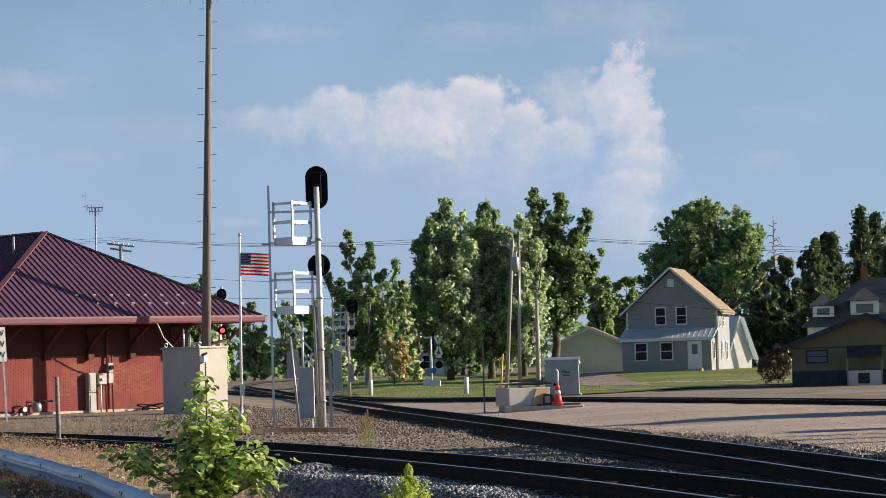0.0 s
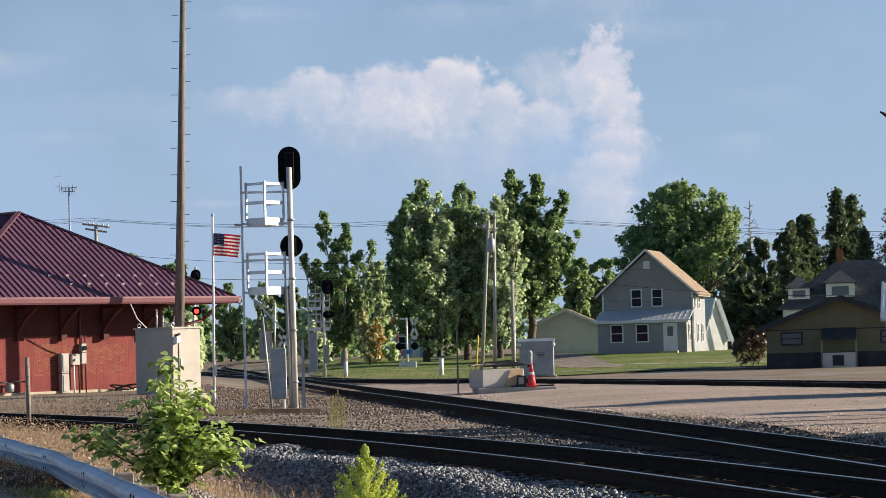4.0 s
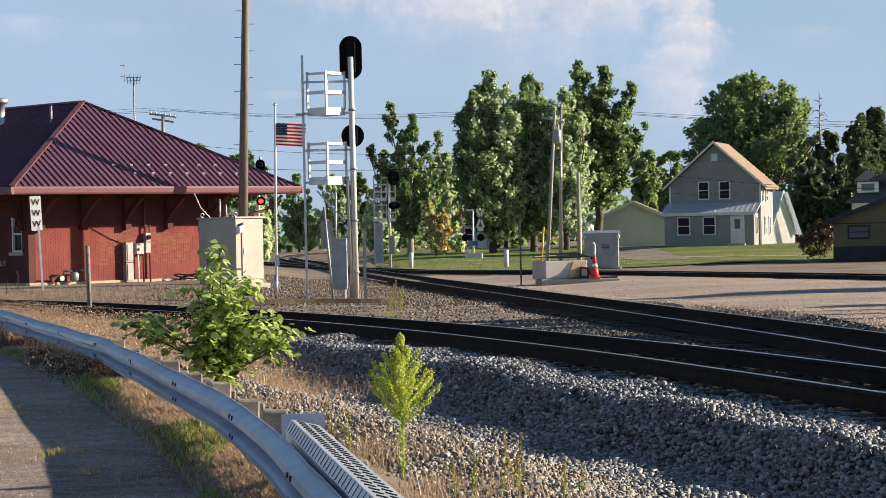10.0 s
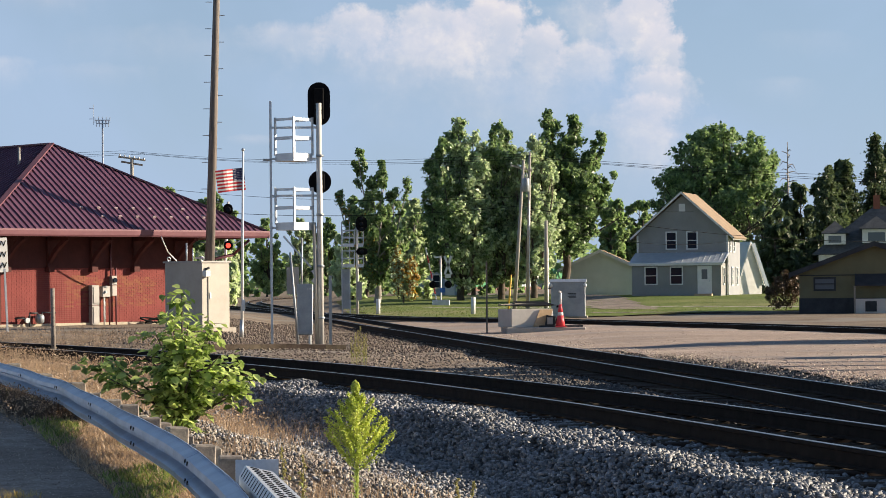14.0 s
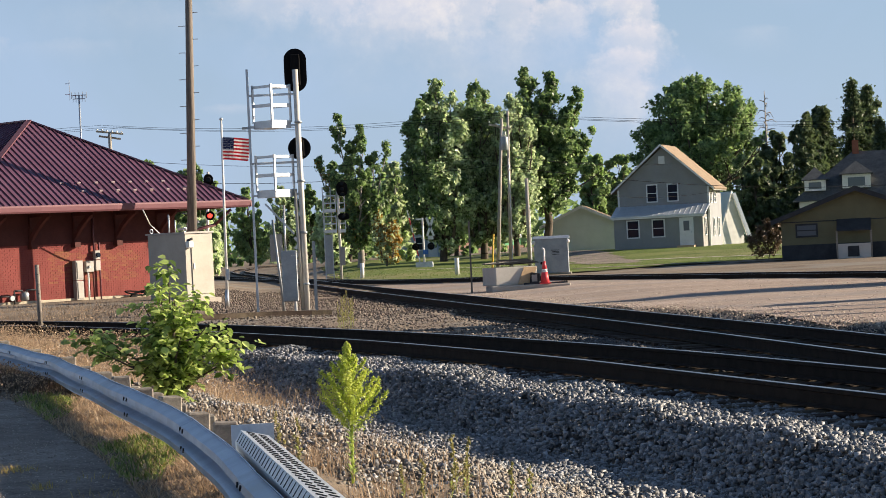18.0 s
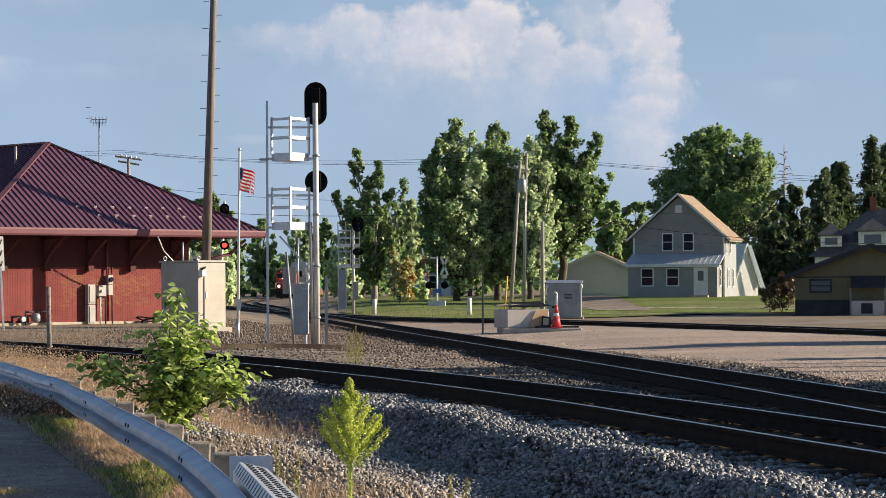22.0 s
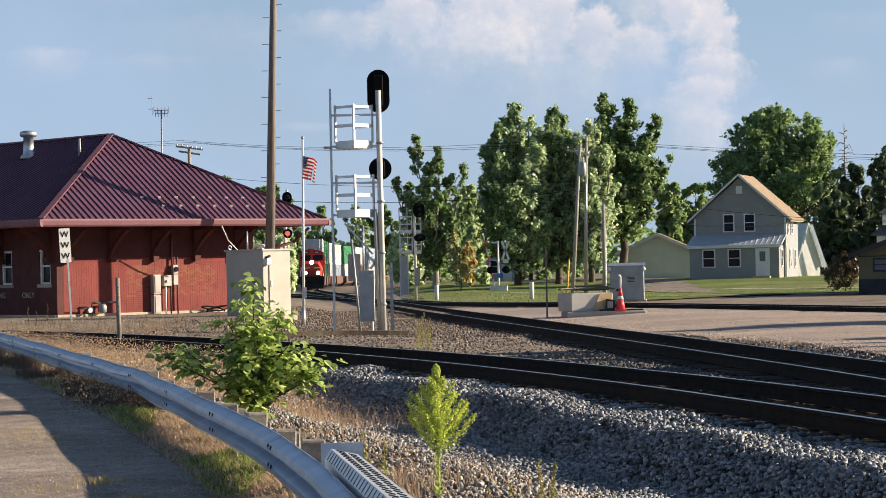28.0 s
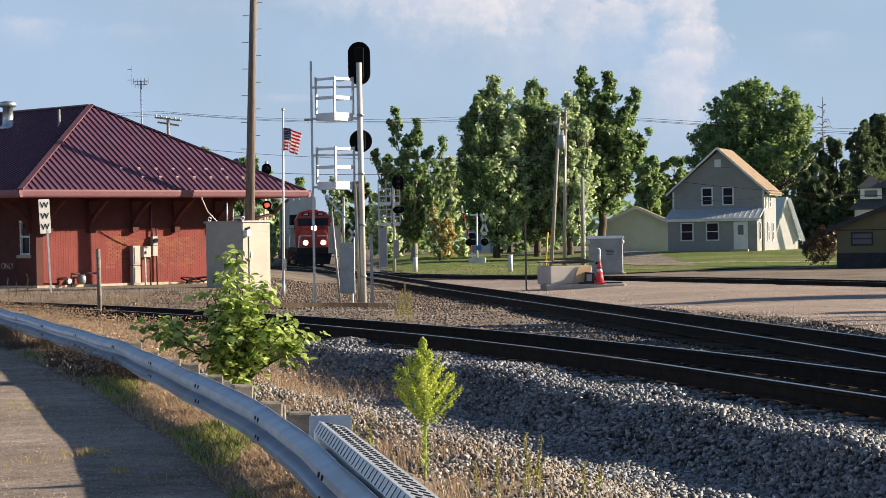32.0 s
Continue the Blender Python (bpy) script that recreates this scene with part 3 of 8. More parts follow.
# guardrail line, its top edge in plan
GUARD = [(-22.0, 92.0), (-14.2, 72.9), (-9.64, 56.4), (-6.35, 43.1), (-4.23, 34.2), (-2.82, 28.1), (-1.74, 22.5), (-0.99, 18.3), (-0.46, 14.8), (-0.10, 11.4), (0.26, 8.0), (0.60, 5.0), (1.0, 2.0)]


def smooth_line(pts, n=6):
    """Catmull-Rom through points of any dimension."""
    pts = [Vector(p) for p in pts]
    ext = [pts[0] * 2 - pts[1]] + pts + [pts[-1] * 2 - pts[-2]]
    out = []
    for i in range(len(pts) - 1):
        a, b, c, d = ext[i:i + 4]
        for k in range(n):
            t = k / n
            out.append(0.5 * ((2 * b) + (c - a) * t + (2 * a - 5 * b + 4 * c - d) * t * t + (3 * b - a - 3 * c + d) * t ** 3))
    return out + [pts[-1]]


guard_line = smooth_line([(x, y, 0) for x, y in GUARD], 8)


def guard_x(y):
    for a, b in zip(guard_line, guard_line[1:]):
        if (a.y - y) * (b.y - y) <= 0 and abs(a.y - b.y) > 1e-6:
            return a.x + (b.x - a.x) * (y - a.y) / (b.y - a.y)
    return guard_line[-1].x if y < guard_line[-1].y else guard_line[0].x


def road_edge(y):
    return guard_x(y) - 0.16 - 0.022 * max(0, y - 12) ** 0.9 - 0.10 * noise.noise((0, y * 0.35, 0))


def build_road():
    verts, faces = [], []
    ys = span((-12, 10, 14), (10, 60, 90), (60, 75, 12))
    for y in ys:
        e = min(road_edge(y), guard_x(y) - 0.15)
        for k, s in enumerate((0, 0.25, 0.8, 2.0, 5.0, 12.0)):
            verts.append((e - s, y, gz(e - s, y) + (0.08 if k == 0 else 0.14)))
    for j in range(len(ys) - 1):
        for k in range(5):
            a = j * 6 + k
            faces.append((a, a + 6, a + 7, a + 1))
    tagged(raw("road", verts, faces, "asphalt", True), "worn grey-brown asphalt road with crumbling edge", kind="structure")


build_road()


def build_verge():
    """Low ragged bank of dirt under the guardrail."""
    verts, faces = [], []
    ys = span((3, 30, 270), (30, 70, 110))
    for y in ys:
        g = guard_x(y)
        rag = 0.14 * noise.noise((0, y * 0.8, 2)) + 0.13 * noise.noise((3, y * 2.7, 2)) + 0.06 * noise.noise((6, y * 7.0, 2))
        out = 0.42 + 0.010 * max(0, y - 12) + rag
        for s, h in ((-out - 0.05, 0.06), (-out, 0.12), (-out + 0.08, 0.155), (-0.22, 0.15), (0.0, 0.145), (0.3, 0.13), (0.65, 0.07), (1.05, -0.05)):
            n = 0.035 * noise.noise((s * 3, y * 1.6, 5)) + 0.018 * noise.noise((s * 9, y * 6, 5)) if h > 0 else 0.0
            verts.append((g + s, y, gz(g + s, y) + h + n))
    for j in range(len(ys) - 1):
        for k in range(7):
            a = j * 8 + k
            faces.append((a, a + 1, a + 9, a + 8))
    tagged(raw("verge", verts, faces, "soil", True), "low bank of dirt and dead leaves under the guardrail", kind="structure")


build_verge()
tagged(sheet("gravel_lot", span((4, 60, 56)), span((30, 118, 80)), 0.004, "gravel_lot", keep=lambda x, y: x > 7.9 - 0.09 * (y - 34) + 2.0 and y < float(np.interp(x, (3.35, 6.05, 8.2, 10.5, 12.75, 14.5, 16.2, 18.6, 21.2, 25.5, 30), (134, 119.5, 110, 101.5, 94.7, 88.8, 83, 73.4, 62, 44, 30))) - 3.2, bumps=0.02),
       "pinkish packed gravel yard beside the track", kind="structure")
C_X = (-16, -6.5, -0.4, 3.35, 6.05, 8.2, 10.5, 12.75, 14.5, 16.2, 18.6, 21.2, 25.5, 30.5)
C_Y = (270, 205, 158, 134, 119.5, 110, 101.5, 94.7, 88.8, 83, 73.4, 62, 44, 26)


def past_c(x, y):
    """Distance beyond the far track along y."""
    return y - float(np.interp(x, C_X, C_Y))


tagged(sheet("lawn", span((-2, 66, 60)), span((84, 160, 60), (160, 232, 44)), 0.03, "lawn", keep=lambda x, y: x > 3 + 1.2 * noise.noise((y * 0.2, 0, 0)) and past_c(x, y) > 5.0 + 1.5 * noise.noise((x * 0.3, 2, 0)) + 1.1 * max(0, x - 12.5) and y > 137 - 1.5 * (26 - x if x < 26 else 0), bumps=0.05),
       "sunlit green mown lawn in front of the houses", kind="structure")
tagged(sheet("street", span((-2, 90, 46)), span((100, 160, 40)), 0.05, "asphalt", keep=lambda x, y: 143.0 - 0.55 * x - 0.6 < y < 146.0 - 0.55 * x and x > 15),
       "grey street running along the lawn", kind="structure")

tagged(sheet("pavement", span((8, 60, 40)), span((130, 170, 60)), 0.05, "concrete", keep=lambda x, y: 171.4 - 0.55 * x < y < 172.9 - 0.55 * x),
       "pale concrete pavement along the lawn", kind="structure")
tagged(sheet("driveway", span((19, 26, 14)), span((150, 205, 50)), 0.055, "asphalt", keep=lambda x, y: 19.4 + (y - 165) * 0.05 < x < 23.2 + (y - 165) * 0.05 and y > 163 - 0.55 * x),
       "grey driveway beside the house", kind="structure")

# ---- tracks ----
def zb(y):
    return 0.10 - 0.0035 * (y - 30)


LINE_A = [(7.3, 7.0, .2), (6.75, 12.0, .2), (6.15, 18.0, .2), (5.33, 22.4, .2), (4.72, 25.5, .2), (4.0, 29.0, .2), (2.95, 33.2, .2), (1.55, 38.1, .2), (-0.98, 45.3, .2), (-4.3, 53.0, .2), (-9.0, 62.0, .2), (-16.0, 73.0, .2), (-30.0, 92.0, .2)]
LINE_B = [(x, y, zb(y)) for x, y in ((8.6, 8), (8.3, 15), (7.98, 22), (7.62, 28.5), (7.28, 35), (6.97, 40), (6.65, 45), (6.28, 50.5), (5.72, 58.5), (4.92, 70), (3.98, 84), (3.05, 97), (1.35, 125), (-0.2, 152), (-1.5, 176), (-2.65, 200), (-3.7, 219), (-5.0, 241), (-6.3, 272), (-6.95, 312), (-6.35, 347), (-5.2, 374), (-1.0, 420), (6.5, 470), (18.0, 520), (34, 570), (56, 625), (92, 695), (140, 765), (200, 830), (275, 890), (360, 945))]
LINE_C = [(x, y, gz(x, y) + 0.15) for x, y in ((30.5, 26), (25.5, 44), (21.2, 62), (18.6, 73.4), (17.45, 78), (16.2, 83), (14.5, 88.8), (12.75, 94.7), (10.5, 101.5), (8.2, 110), (6.05, 119.5), (3.35, 134), (-0.4, 158), (-6.5, 205), (-16, 270))]
RAIL = [(-0.075, 0.0), (-0.075, 0.014), (-0.012, 0.032), (-0.012, 0.135), (-0.036, 0.145), (-0.036, 0.176), (-0.028, 0.182), (0.028, 0.182), (0.036, 0.176), (0.036, 0.145), (0.012, 0.135), (0.012, 0.032), (0.075, 0.014), (0.075, 0.0)]


def sides(line):
    out = []
    for i, p in enumerate(line):
        d = line[min(i + 1, len(line) - 1)] - line[max(i - 1, 0)]
        d.z = 0
        d.normalize()
        out.append(Vector((d.y, -d.x, 0)))
    return out


def sweep(line, offset, profile, drop):
    verts, faces = [], []
    n = len(profile)
    for p, s in zip(line, sides(line)):
        verts += [p + s * (offset + a) + Vector((0, 0, b - drop)) for a, b in profile]
    for i in range(len(line) - 1):
        for k in range(n):
            a, b = i * n + k, i * n + (k + 1) % n
            faces.append((a, b, b + n, a + n))
    faces += [tuple(range(n))[::-1], tuple(range((len(line) - 1) * n, len(line) * n))]
    return verts, faces


def along(line, start, gap, count):
    """Points at even steps along a line, with the way there."""
    out, want, run = [], start, 0.0
    for a, b in zip(line, line[1:]):
        d = (b - a).length
        while want <= run + d and len(out) < count:
            out.append((a + (b - a) * ((want - run) / d), (b - a).normalized()))
            want += gap
        run += d
    return out


def build_track(name, pts, label, ballast, ties_from, ties, bed=1.75, run=1.1, fall=0.315):
    line = smooth_line(pts, 6)
    track = thing(name, Matrix(), label, "railway track", kind="structure")
    for off in (-0.753, 0.753):
        v, f = sweep(line, off, RAIL, 0.182)
        rail = raw("rail", v, f, "rail")
        rail.parent = track
        v, f = sweep(line, off, [(-0.030, 0.0), (-0.026, 0.003), (0.026, 0.003), (0.030, 0.0)], 0.0)
        head = raw("running_surface", v, f, "rail_head")
        head.parent = rail
        tagged(head, "polished steel running surface")
    prof = [(-bed - run, -0.235 - fall), (-bed, -0.235), (-1.05, -0.245), (1.05, -0.245), (bed, -0.235), (bed + run, -0.235 - fall)]
    v, f = sweep(line, 0.0, prof, 0.0)
    ob = raw("ballast", v, f, ballast)
    ob.parent = track
    bm = fresh()
    box(bm, 0, 0, -0.17, 2.6, 0.23, 0.17)
    me = mesh_of(bm, "tie", M["tie"], 0.012)
    for p, d in along(line, ties_from, 0.56, ties):
        a = math.atan2(-d.x, d.y)
        share("tie", me, track, Matrix.Translation(p + Vector((0, 0, -0.192 + random.uniform(-0.012, 0.004)))) @ Matrix.Rotation(a + random.uniform(-0.015, 0.015), 4, "Z"))
    return track, line


track_a, line_a = build_track("railway_track", LINE_A, "near railway track with dark rails on grey ballast", "ballast", 6.0, 90, 1.95, 1.25, 0.66)
track_b, line_b = build_track("railway_track", LINE_B, "curved main track that the train follows", "ballast_brown", 10.0, 150, 1.75, 0.8, 0.36)
track_c, line_c = build_track("railway_track", LINE_C, "far railway track crossing past the yard", "ballast", 40.0, 60)


# ---- trees ----
rng = np.random.default_rng(7)


def leaf_mesh(name, pts, out, size, material, droop=0.0):
    """Small kite-shaped leaf sprays at pts, turned roughly outward."""
    n = len(pts)
    nrm = out + rng.normal(0, 0.55, (n, 3))
    nrm /= np.linalg.norm(nrm, axis=1)[:, None]
    t = np.cross(nrm, rng.normal(0, 1, (n, 3)))
    t /= np.linalg.norm(t, axis=1)[:, None]
    b = np.cross(nrm, t)
    s = (size * rng.uniform(0.6, 1.35, n))[:, None]
    v = np.empty((n, 4, 3))
    v[:, 0] = pts - t * s
    v[:, 1] = pts + b * s * 0.62 + nrm * s * 0.18
    v[:, 2] = pts + t * s
    v[:, 3] = pts - b * s * 0.62 + nrm * s * 0.18
    v[:, 2, 2] -= droop * s[:, 0]
    me = bpy.data.meshes.new(name)
    me.vertices.add(n * 4)
    me.vertices.foreach_set("co", v.reshape(-1))
    me.loops.add(n * 4)
    me.loops.foreach_set("vertex_index", np.arange(n * 4, dtype=np.int32))
    me.polygons.add(n)
    me.polygons.foreach_set("loop_start", np.arange(0, n * 4, 4, dtype=np.int32))
    me.polygons.foreach_set("loop_total", np.full(n, 4, dtype=np.int32))
    me.update(calc_edges=True)
    me.materials.append(M[material])
    return me


def leader_points(leaders, n, fine=1.0):
    """Leaf places along twigs on ascending branches round each leader (base x, y, z, top x, y, z, half width)."""
    L = np.array(leaders)
    lens = np.linalg.norm(L[:, 3:6] - L[:, :3], axis=1)
    w = L[:, 6] * lens
    nb = max(60, int(n / 75 * fine))
    own = rng.choice(len(L), nb, p=w / w.sum())
    B = L[own]
    f = rng.uniform(0.0, 1.0, nb) ** 0.9
    axis = B[:, :3] + (B[:, 3:6] - B[:, :3]) * f[:, None]
    a = rng.uniform(0, math.tau, nb)
    prof = np.minimum(1.0, 0.55 + 1.8 * f) * (1.0 - f) ** 0.65 + 0.05
    r = B[:, 6] * prof * rng.uniform(0.6, 1.12, nb)
    up = r * rng.uniform(0.35, 1.15, nb) + 0.3 * f
    tip = axis + np.stack([np.cos(a) * r, np.sin(a) * r, up], 1)
    nt = nb * 8
    kb = rng.integers(0, nb, nt)
    s = rng.uniform(0.18, 1.0, nt)[:, None] ** 0.75
    run = tip[kb] - axis[kb]
    foot = axis[kb] + run * s
    way = run / (np.linalg.norm(run, axis=1)[:, None] + 0.05) * 0.8 + rng.normal(0, 0.5, (nt, 3)) + np.array([0, 0, 0.35]) * (1 + 1.6 * f[kb][:, None])
    way /= np.linalg.norm(way, axis=1)[:, None]
    reach = ((0.10 * B[:, 6])[kb] + 0.28 * np.linalg.norm(run, axis=1) + 0.16)[:, None] * rng.uniform(0.45, 1.2, (nt, 1)) * (1.15 - 0.45 * s)
    k = rng.integers(0, nt, n)
    u = rng.uniform(0.0, 1.0, n)[:, None] ** 0.8
    p = foot[k] + way[k] * reach[k] * u + np.clip(rng.normal(0, 1, (n, 3)), -1.6, 1.6) * (0.06 + 0.16 * reach[k]) * (1.15 - 0.6 * u)
    d = np.stack([np.cos(a), np.sin(a), np.full(nb, 0.5)], 1)[kb][k] * 0.55 + way[k] * 0.45
    return p, d, axis, tip


def limb(bm, p0, p1, r0, r1, kinks=3):
    pts = [Vector(p0).lerp(Vector(p1), k / kinks) + Vector((random.uniform(-1, 1), random.uniform(-1, 1), 0)) * (0.04 * (Vector(p1) - Vector(p0)).length if 0 < k < kinks else 0) for k in range(kinks + 1)]
    for k in range(kinks):
        tube(bm, pts[k], pts[k + 1], r0 + (r1 - r0) * k / kinks, r0 + (r1 - r0) * (k + 1) / kinks, 7, cap=False)


def lobes_to_leaders(lobes):
    return [(x * 0.45, y * 0.45, z - rz * 1.25, x, y, z + rz * 0.85, r) for x, y, z, r, rz in lobes]


def broad_tree(x, y, leaders, leaves, size, material, label, trunk=0.35, fork=2.5, second=None, group="", z=None, bark="bark", fine=1.0):
    """A leafy tree: tapered trunk, a limb up every leader, branches and a crown of leaf sprays."""
    if len(leaders[0]) == 5:
        leaders = lobes_to_leaders(leaders)
    tree = thing("tree", pose(x, y, gz(x, y) if z is None else z), label, "tree", group)
    p, d, axis, tip = leader_points(leaders, leaves, fine)
    bm = fresh()
    limb(bm, (0, 0, -0.3), (0.1, 0, fork), trunk, trunk * 0.75)
    for bx, by, bz, tx, ty, tz, w in leaders:
        limb(bm, (0.1, 0, fork * 0.95), (bx, by, max(bz, fork)), trunk * 0.62, trunk * 0.4, 3)
        limb(bm, (bx, by, max(bz, fork)), (tx, ty, tz - 0.4), trunk * 0.4, 0.02, 4)
    for k in range(0, len(axis), max(1, len(axis) // 70)):
        if axis[k][2] > fork * 0.8:
            limb(bm, axis[k] - np.array([0, 0, 0.3]), tip[k], trunk * 0.16, 0.015, 2)
    part("trunk", bm, bark, tree)
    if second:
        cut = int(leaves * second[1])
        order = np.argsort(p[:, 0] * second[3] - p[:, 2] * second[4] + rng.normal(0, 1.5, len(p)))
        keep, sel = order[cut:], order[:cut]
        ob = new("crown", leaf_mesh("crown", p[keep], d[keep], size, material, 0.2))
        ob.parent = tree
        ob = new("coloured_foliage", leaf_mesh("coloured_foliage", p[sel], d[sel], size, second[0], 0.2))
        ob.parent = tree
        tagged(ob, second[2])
    else:
        ob = new("crown", leaf_mesh("crown", p, d, size, material, 0.2))
        ob.parent = tree
    return tree


def crown_lobes(w, h0, h1, n, seed, taper=0.5):
    """Lobes filling a crown of half width w between heights h0 and h1."""
    r = random.Random(seed)
    out = []
    for k in range(n):
        f = (k + 0.5) / n
        z = h0 + (h1 - h0) * f
        env = w * (1 - taper * f ** 1.6) * (0.75 + 0.25 * min(1, f * 5))
        a = k * 2.4 + r.uniform(-0.5, 0.5)
        rr = env * r.uniform(0.42, 0.62)
        off = max(0.0, env - rr) * r.uniform(0.6, 1.0)
        out.append((off * math.cos(a), off * math.sin(a), z, rr, rr * r.uniform(0.8, 1.15)))
    return out


def spruce(x, y, h, w, leaves, label, material="leaf_dark", group=""):
    tree = thing("spruce", pose(x, y, gz(x, y)), label, "tree", group)
    bm = fresh()
    tube(bm, (0, 0, -0.2), (0, 0, h * 0.98), 0.022 * h, 0.02, 7)
    tiers = int(h * 2.4)
    pts, out = [], []
    for k in range(tiers):
        f = k / tiers
        z = h * (0.06 + 0.93 * f)
        for a in [random.uniform(0, math.tau) for _ in range(7)]:
            r = 1.32 * w * (1.02 - f) ** 0.9 * random.uniform(0.4, 1.1)
            tip = Vector((r * math.cos(a), r * math.sin(a), z - 0.12 * r + random.uniform(-0.3, 0.3)))
            tube(bm, (0, 0, z), tip, 0.03, 0.01, 4, cap=False)
            m = max(3, int(leaves / tiers / 6 * (0.4 + r / w)))
            s = rng.uniform(0.2, 1.02, m)[:, None]
            q = np.array([[0, 0, z]]) * (1 - s) + np.array([tip]) * s
            q = q + rng.normal(0, 1, (m, 3)) * np.array([0.22, 0.22, 0.12]) - np.array([0, 0, 0.10])
            pts.append(q)
            out.append(np.tile([[math.cos(a) * 0.4, math.sin(a) * 0.4, 0.7]], (m, 1)))
    part("trunk", bm, "bark", tree)
    ob = new("needles", leaf_mesh("needles", np.concatenate(pts), np.concatenate(out), 0.165, material, 0.7))
    ob.parent = tree
    return tree


def maple(w, top, n, seed):
    """Many slim upright leaders, highest in the middle."""
    r = random.Random(seed)
    out = [(0, 0, 1.6, 0, 0, top, 0.55 * w)]
    for k in range(n):
        d = w * (0.25 + 0.5 * (k + 0.5) / n)
        a = k * 2.4 + r.uniform(-0.4, 0.4)
        h = top * (1.04 - 0.34 * (d / w) ** 1.3) * r.uniform(0.84, 1.0)
        out.append((d * 0.55 * math.cos(a), d * 0.55 * math.sin(a), r.uniform(0.4, 2.0), d * math.cos(a), d * math.sin(a), h, w * r.uniform(0.46, 0.62)))
    return out


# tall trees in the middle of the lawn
# left part of the first two crowns has darker leaves as painted shade
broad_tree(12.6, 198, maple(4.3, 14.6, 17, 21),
           46000, 0.16, "leaf_light", "tall pale green maple tree with pointed tops on the lawn", 0.35, 2.0, second=("leaf_tree", 0.45, "darker leaves painting shade on the left of the crown", 1.0, 0.0), group="lawn trees")
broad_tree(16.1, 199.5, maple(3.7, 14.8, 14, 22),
           42000, 0.16, "leaf_light", "tall pale green maple tree with feathery tops", 0.35, 2.0, second=("leaf_tree", 0.35, "darker leaves painting shade on the left of the crown", 1.0, 0.3), group="lawn trees")
broad_tree(18.7, 197.5, maple(2.8, 13.2, 10, 23),
           28000, 0.16, "leaf_light", "slim pale green tree on the lawn", 0.3, 2.2, group="lawn trees")
broad_tree(21.9, 203, [(0, 0, 4.0, -1.4, 0, 15.2, 2.5), (0.3, 0, 4.0, 0.9, 0.4, 14.8, 2.4), (0.5, 0, 4.5, 3.4, 0, 13.6, 1.8), (0.5, 0.2, 4.0, 4.4, 0.2, 10.2, 1.8), (-0.4, -0.5, 3.5, -2.6, -0.8, 11.5, 2.3), (0.4, -0.8, 3.0, 2.4, -1.8, 9.0, 2.2), (0.4, 0, 3.6, 4.9, -0.6, 7.2, 1.4), (-0.4, -0.8, 3.0, -1.4, -2.0, 8.4, 2.3), (0.2, 0.4, 3.0, 1.2, -1.6, 6.4, 1.9), (0.2, 0, 4.0, -0.2, -0.6, 12.8, 2.4), (0.4, 0, 4.0, 2.4, -0.5, 12.0, 2.2), (0.4, 0, 3.6, 3.4, -0.8, 8.6, 2.0), (-0.2, 0, 3.5, 0.6, -1.2, 10.6, 2.4)],
           44000, 0.165, "leaf_tree", "broad green tree with open crown and dark trunk", 0.42, 4.0, group="lawn trees")
# tree behind the grey house
dome = []
pick = random.Random(9)
for k in range(38):
    a, e = k * 2.4, 0.04 + 1.35 * pick.random() ** 0.9
    dome.append((1.2 * math.cos(a), 1.2 * math.sin(a), 5.0, 7.0 * math.cos(a) * math.cos(e), 5.6 * math.sin(a) * math.cos(e), 6.2 + 10.4 * math.sin(e), 3.2))
broad_tree(41.2, 236, dome, 68000, 0.18, "leaf_tree", "large round green tree behind the grey house", 0.6, 4.5, second=("leaf_light", 0.10, "paler yellowing foliage low down", -1.0, -1.6), fine=1.8)
# half bare tree by the level crossing
broad_tree(5.4, 192, [(-0.4, 0, 2.0, -1.4, 0, 12.4, 1.5), (0.3, 0, 2.4, 0.6, 0.3, 11.2, 1.5), (0.5, 0, 2.2, 2.6, 0, 9.6, 1.5), (-0.5, 0, 1.8, -3.0, 0, 8.6, 1.3), (0.6, 0, 1.6, 3.4, -0.4, 6.8, 1.2), (0, -0.5, 1.6, 0.4, -1.6, 7.2, 1.7), (-0.4, -0.3, 1.4, -2.2, -0.9, 6.2, 1.6), (0.5, -0.3, 1.4, 2.2, -0.9, 6.0, 1.6), (0, 0, 2.0, -0.4, 0.2, 9.6, 1.8), (0.2, 0, 2.0, 1.5, 0.2, 8.8, 1.7)],
           17000, 0.14, "leaf_tree", "half-bare tree with thin leaves and grey limbs", 0.32, 2.4, second=("leaf_autumn", 0.04, "orange autumn leaves", 1.2, -0.4), bark="dead_wood")
broad_tree(7.4, 189.0, [(-0.3, 0, 0.3, -0.4, 0, 4.0, 0.9), (0.5, 0, 0.2, 0.8, 0, 3.2, 0.9)], 3200, 0.12, "leaf_autumn", "small tree turning orange beside the track", 0.08, 0.6, second=("leaf_light", 0.5, "leaves still green", 1.0, 0.0))
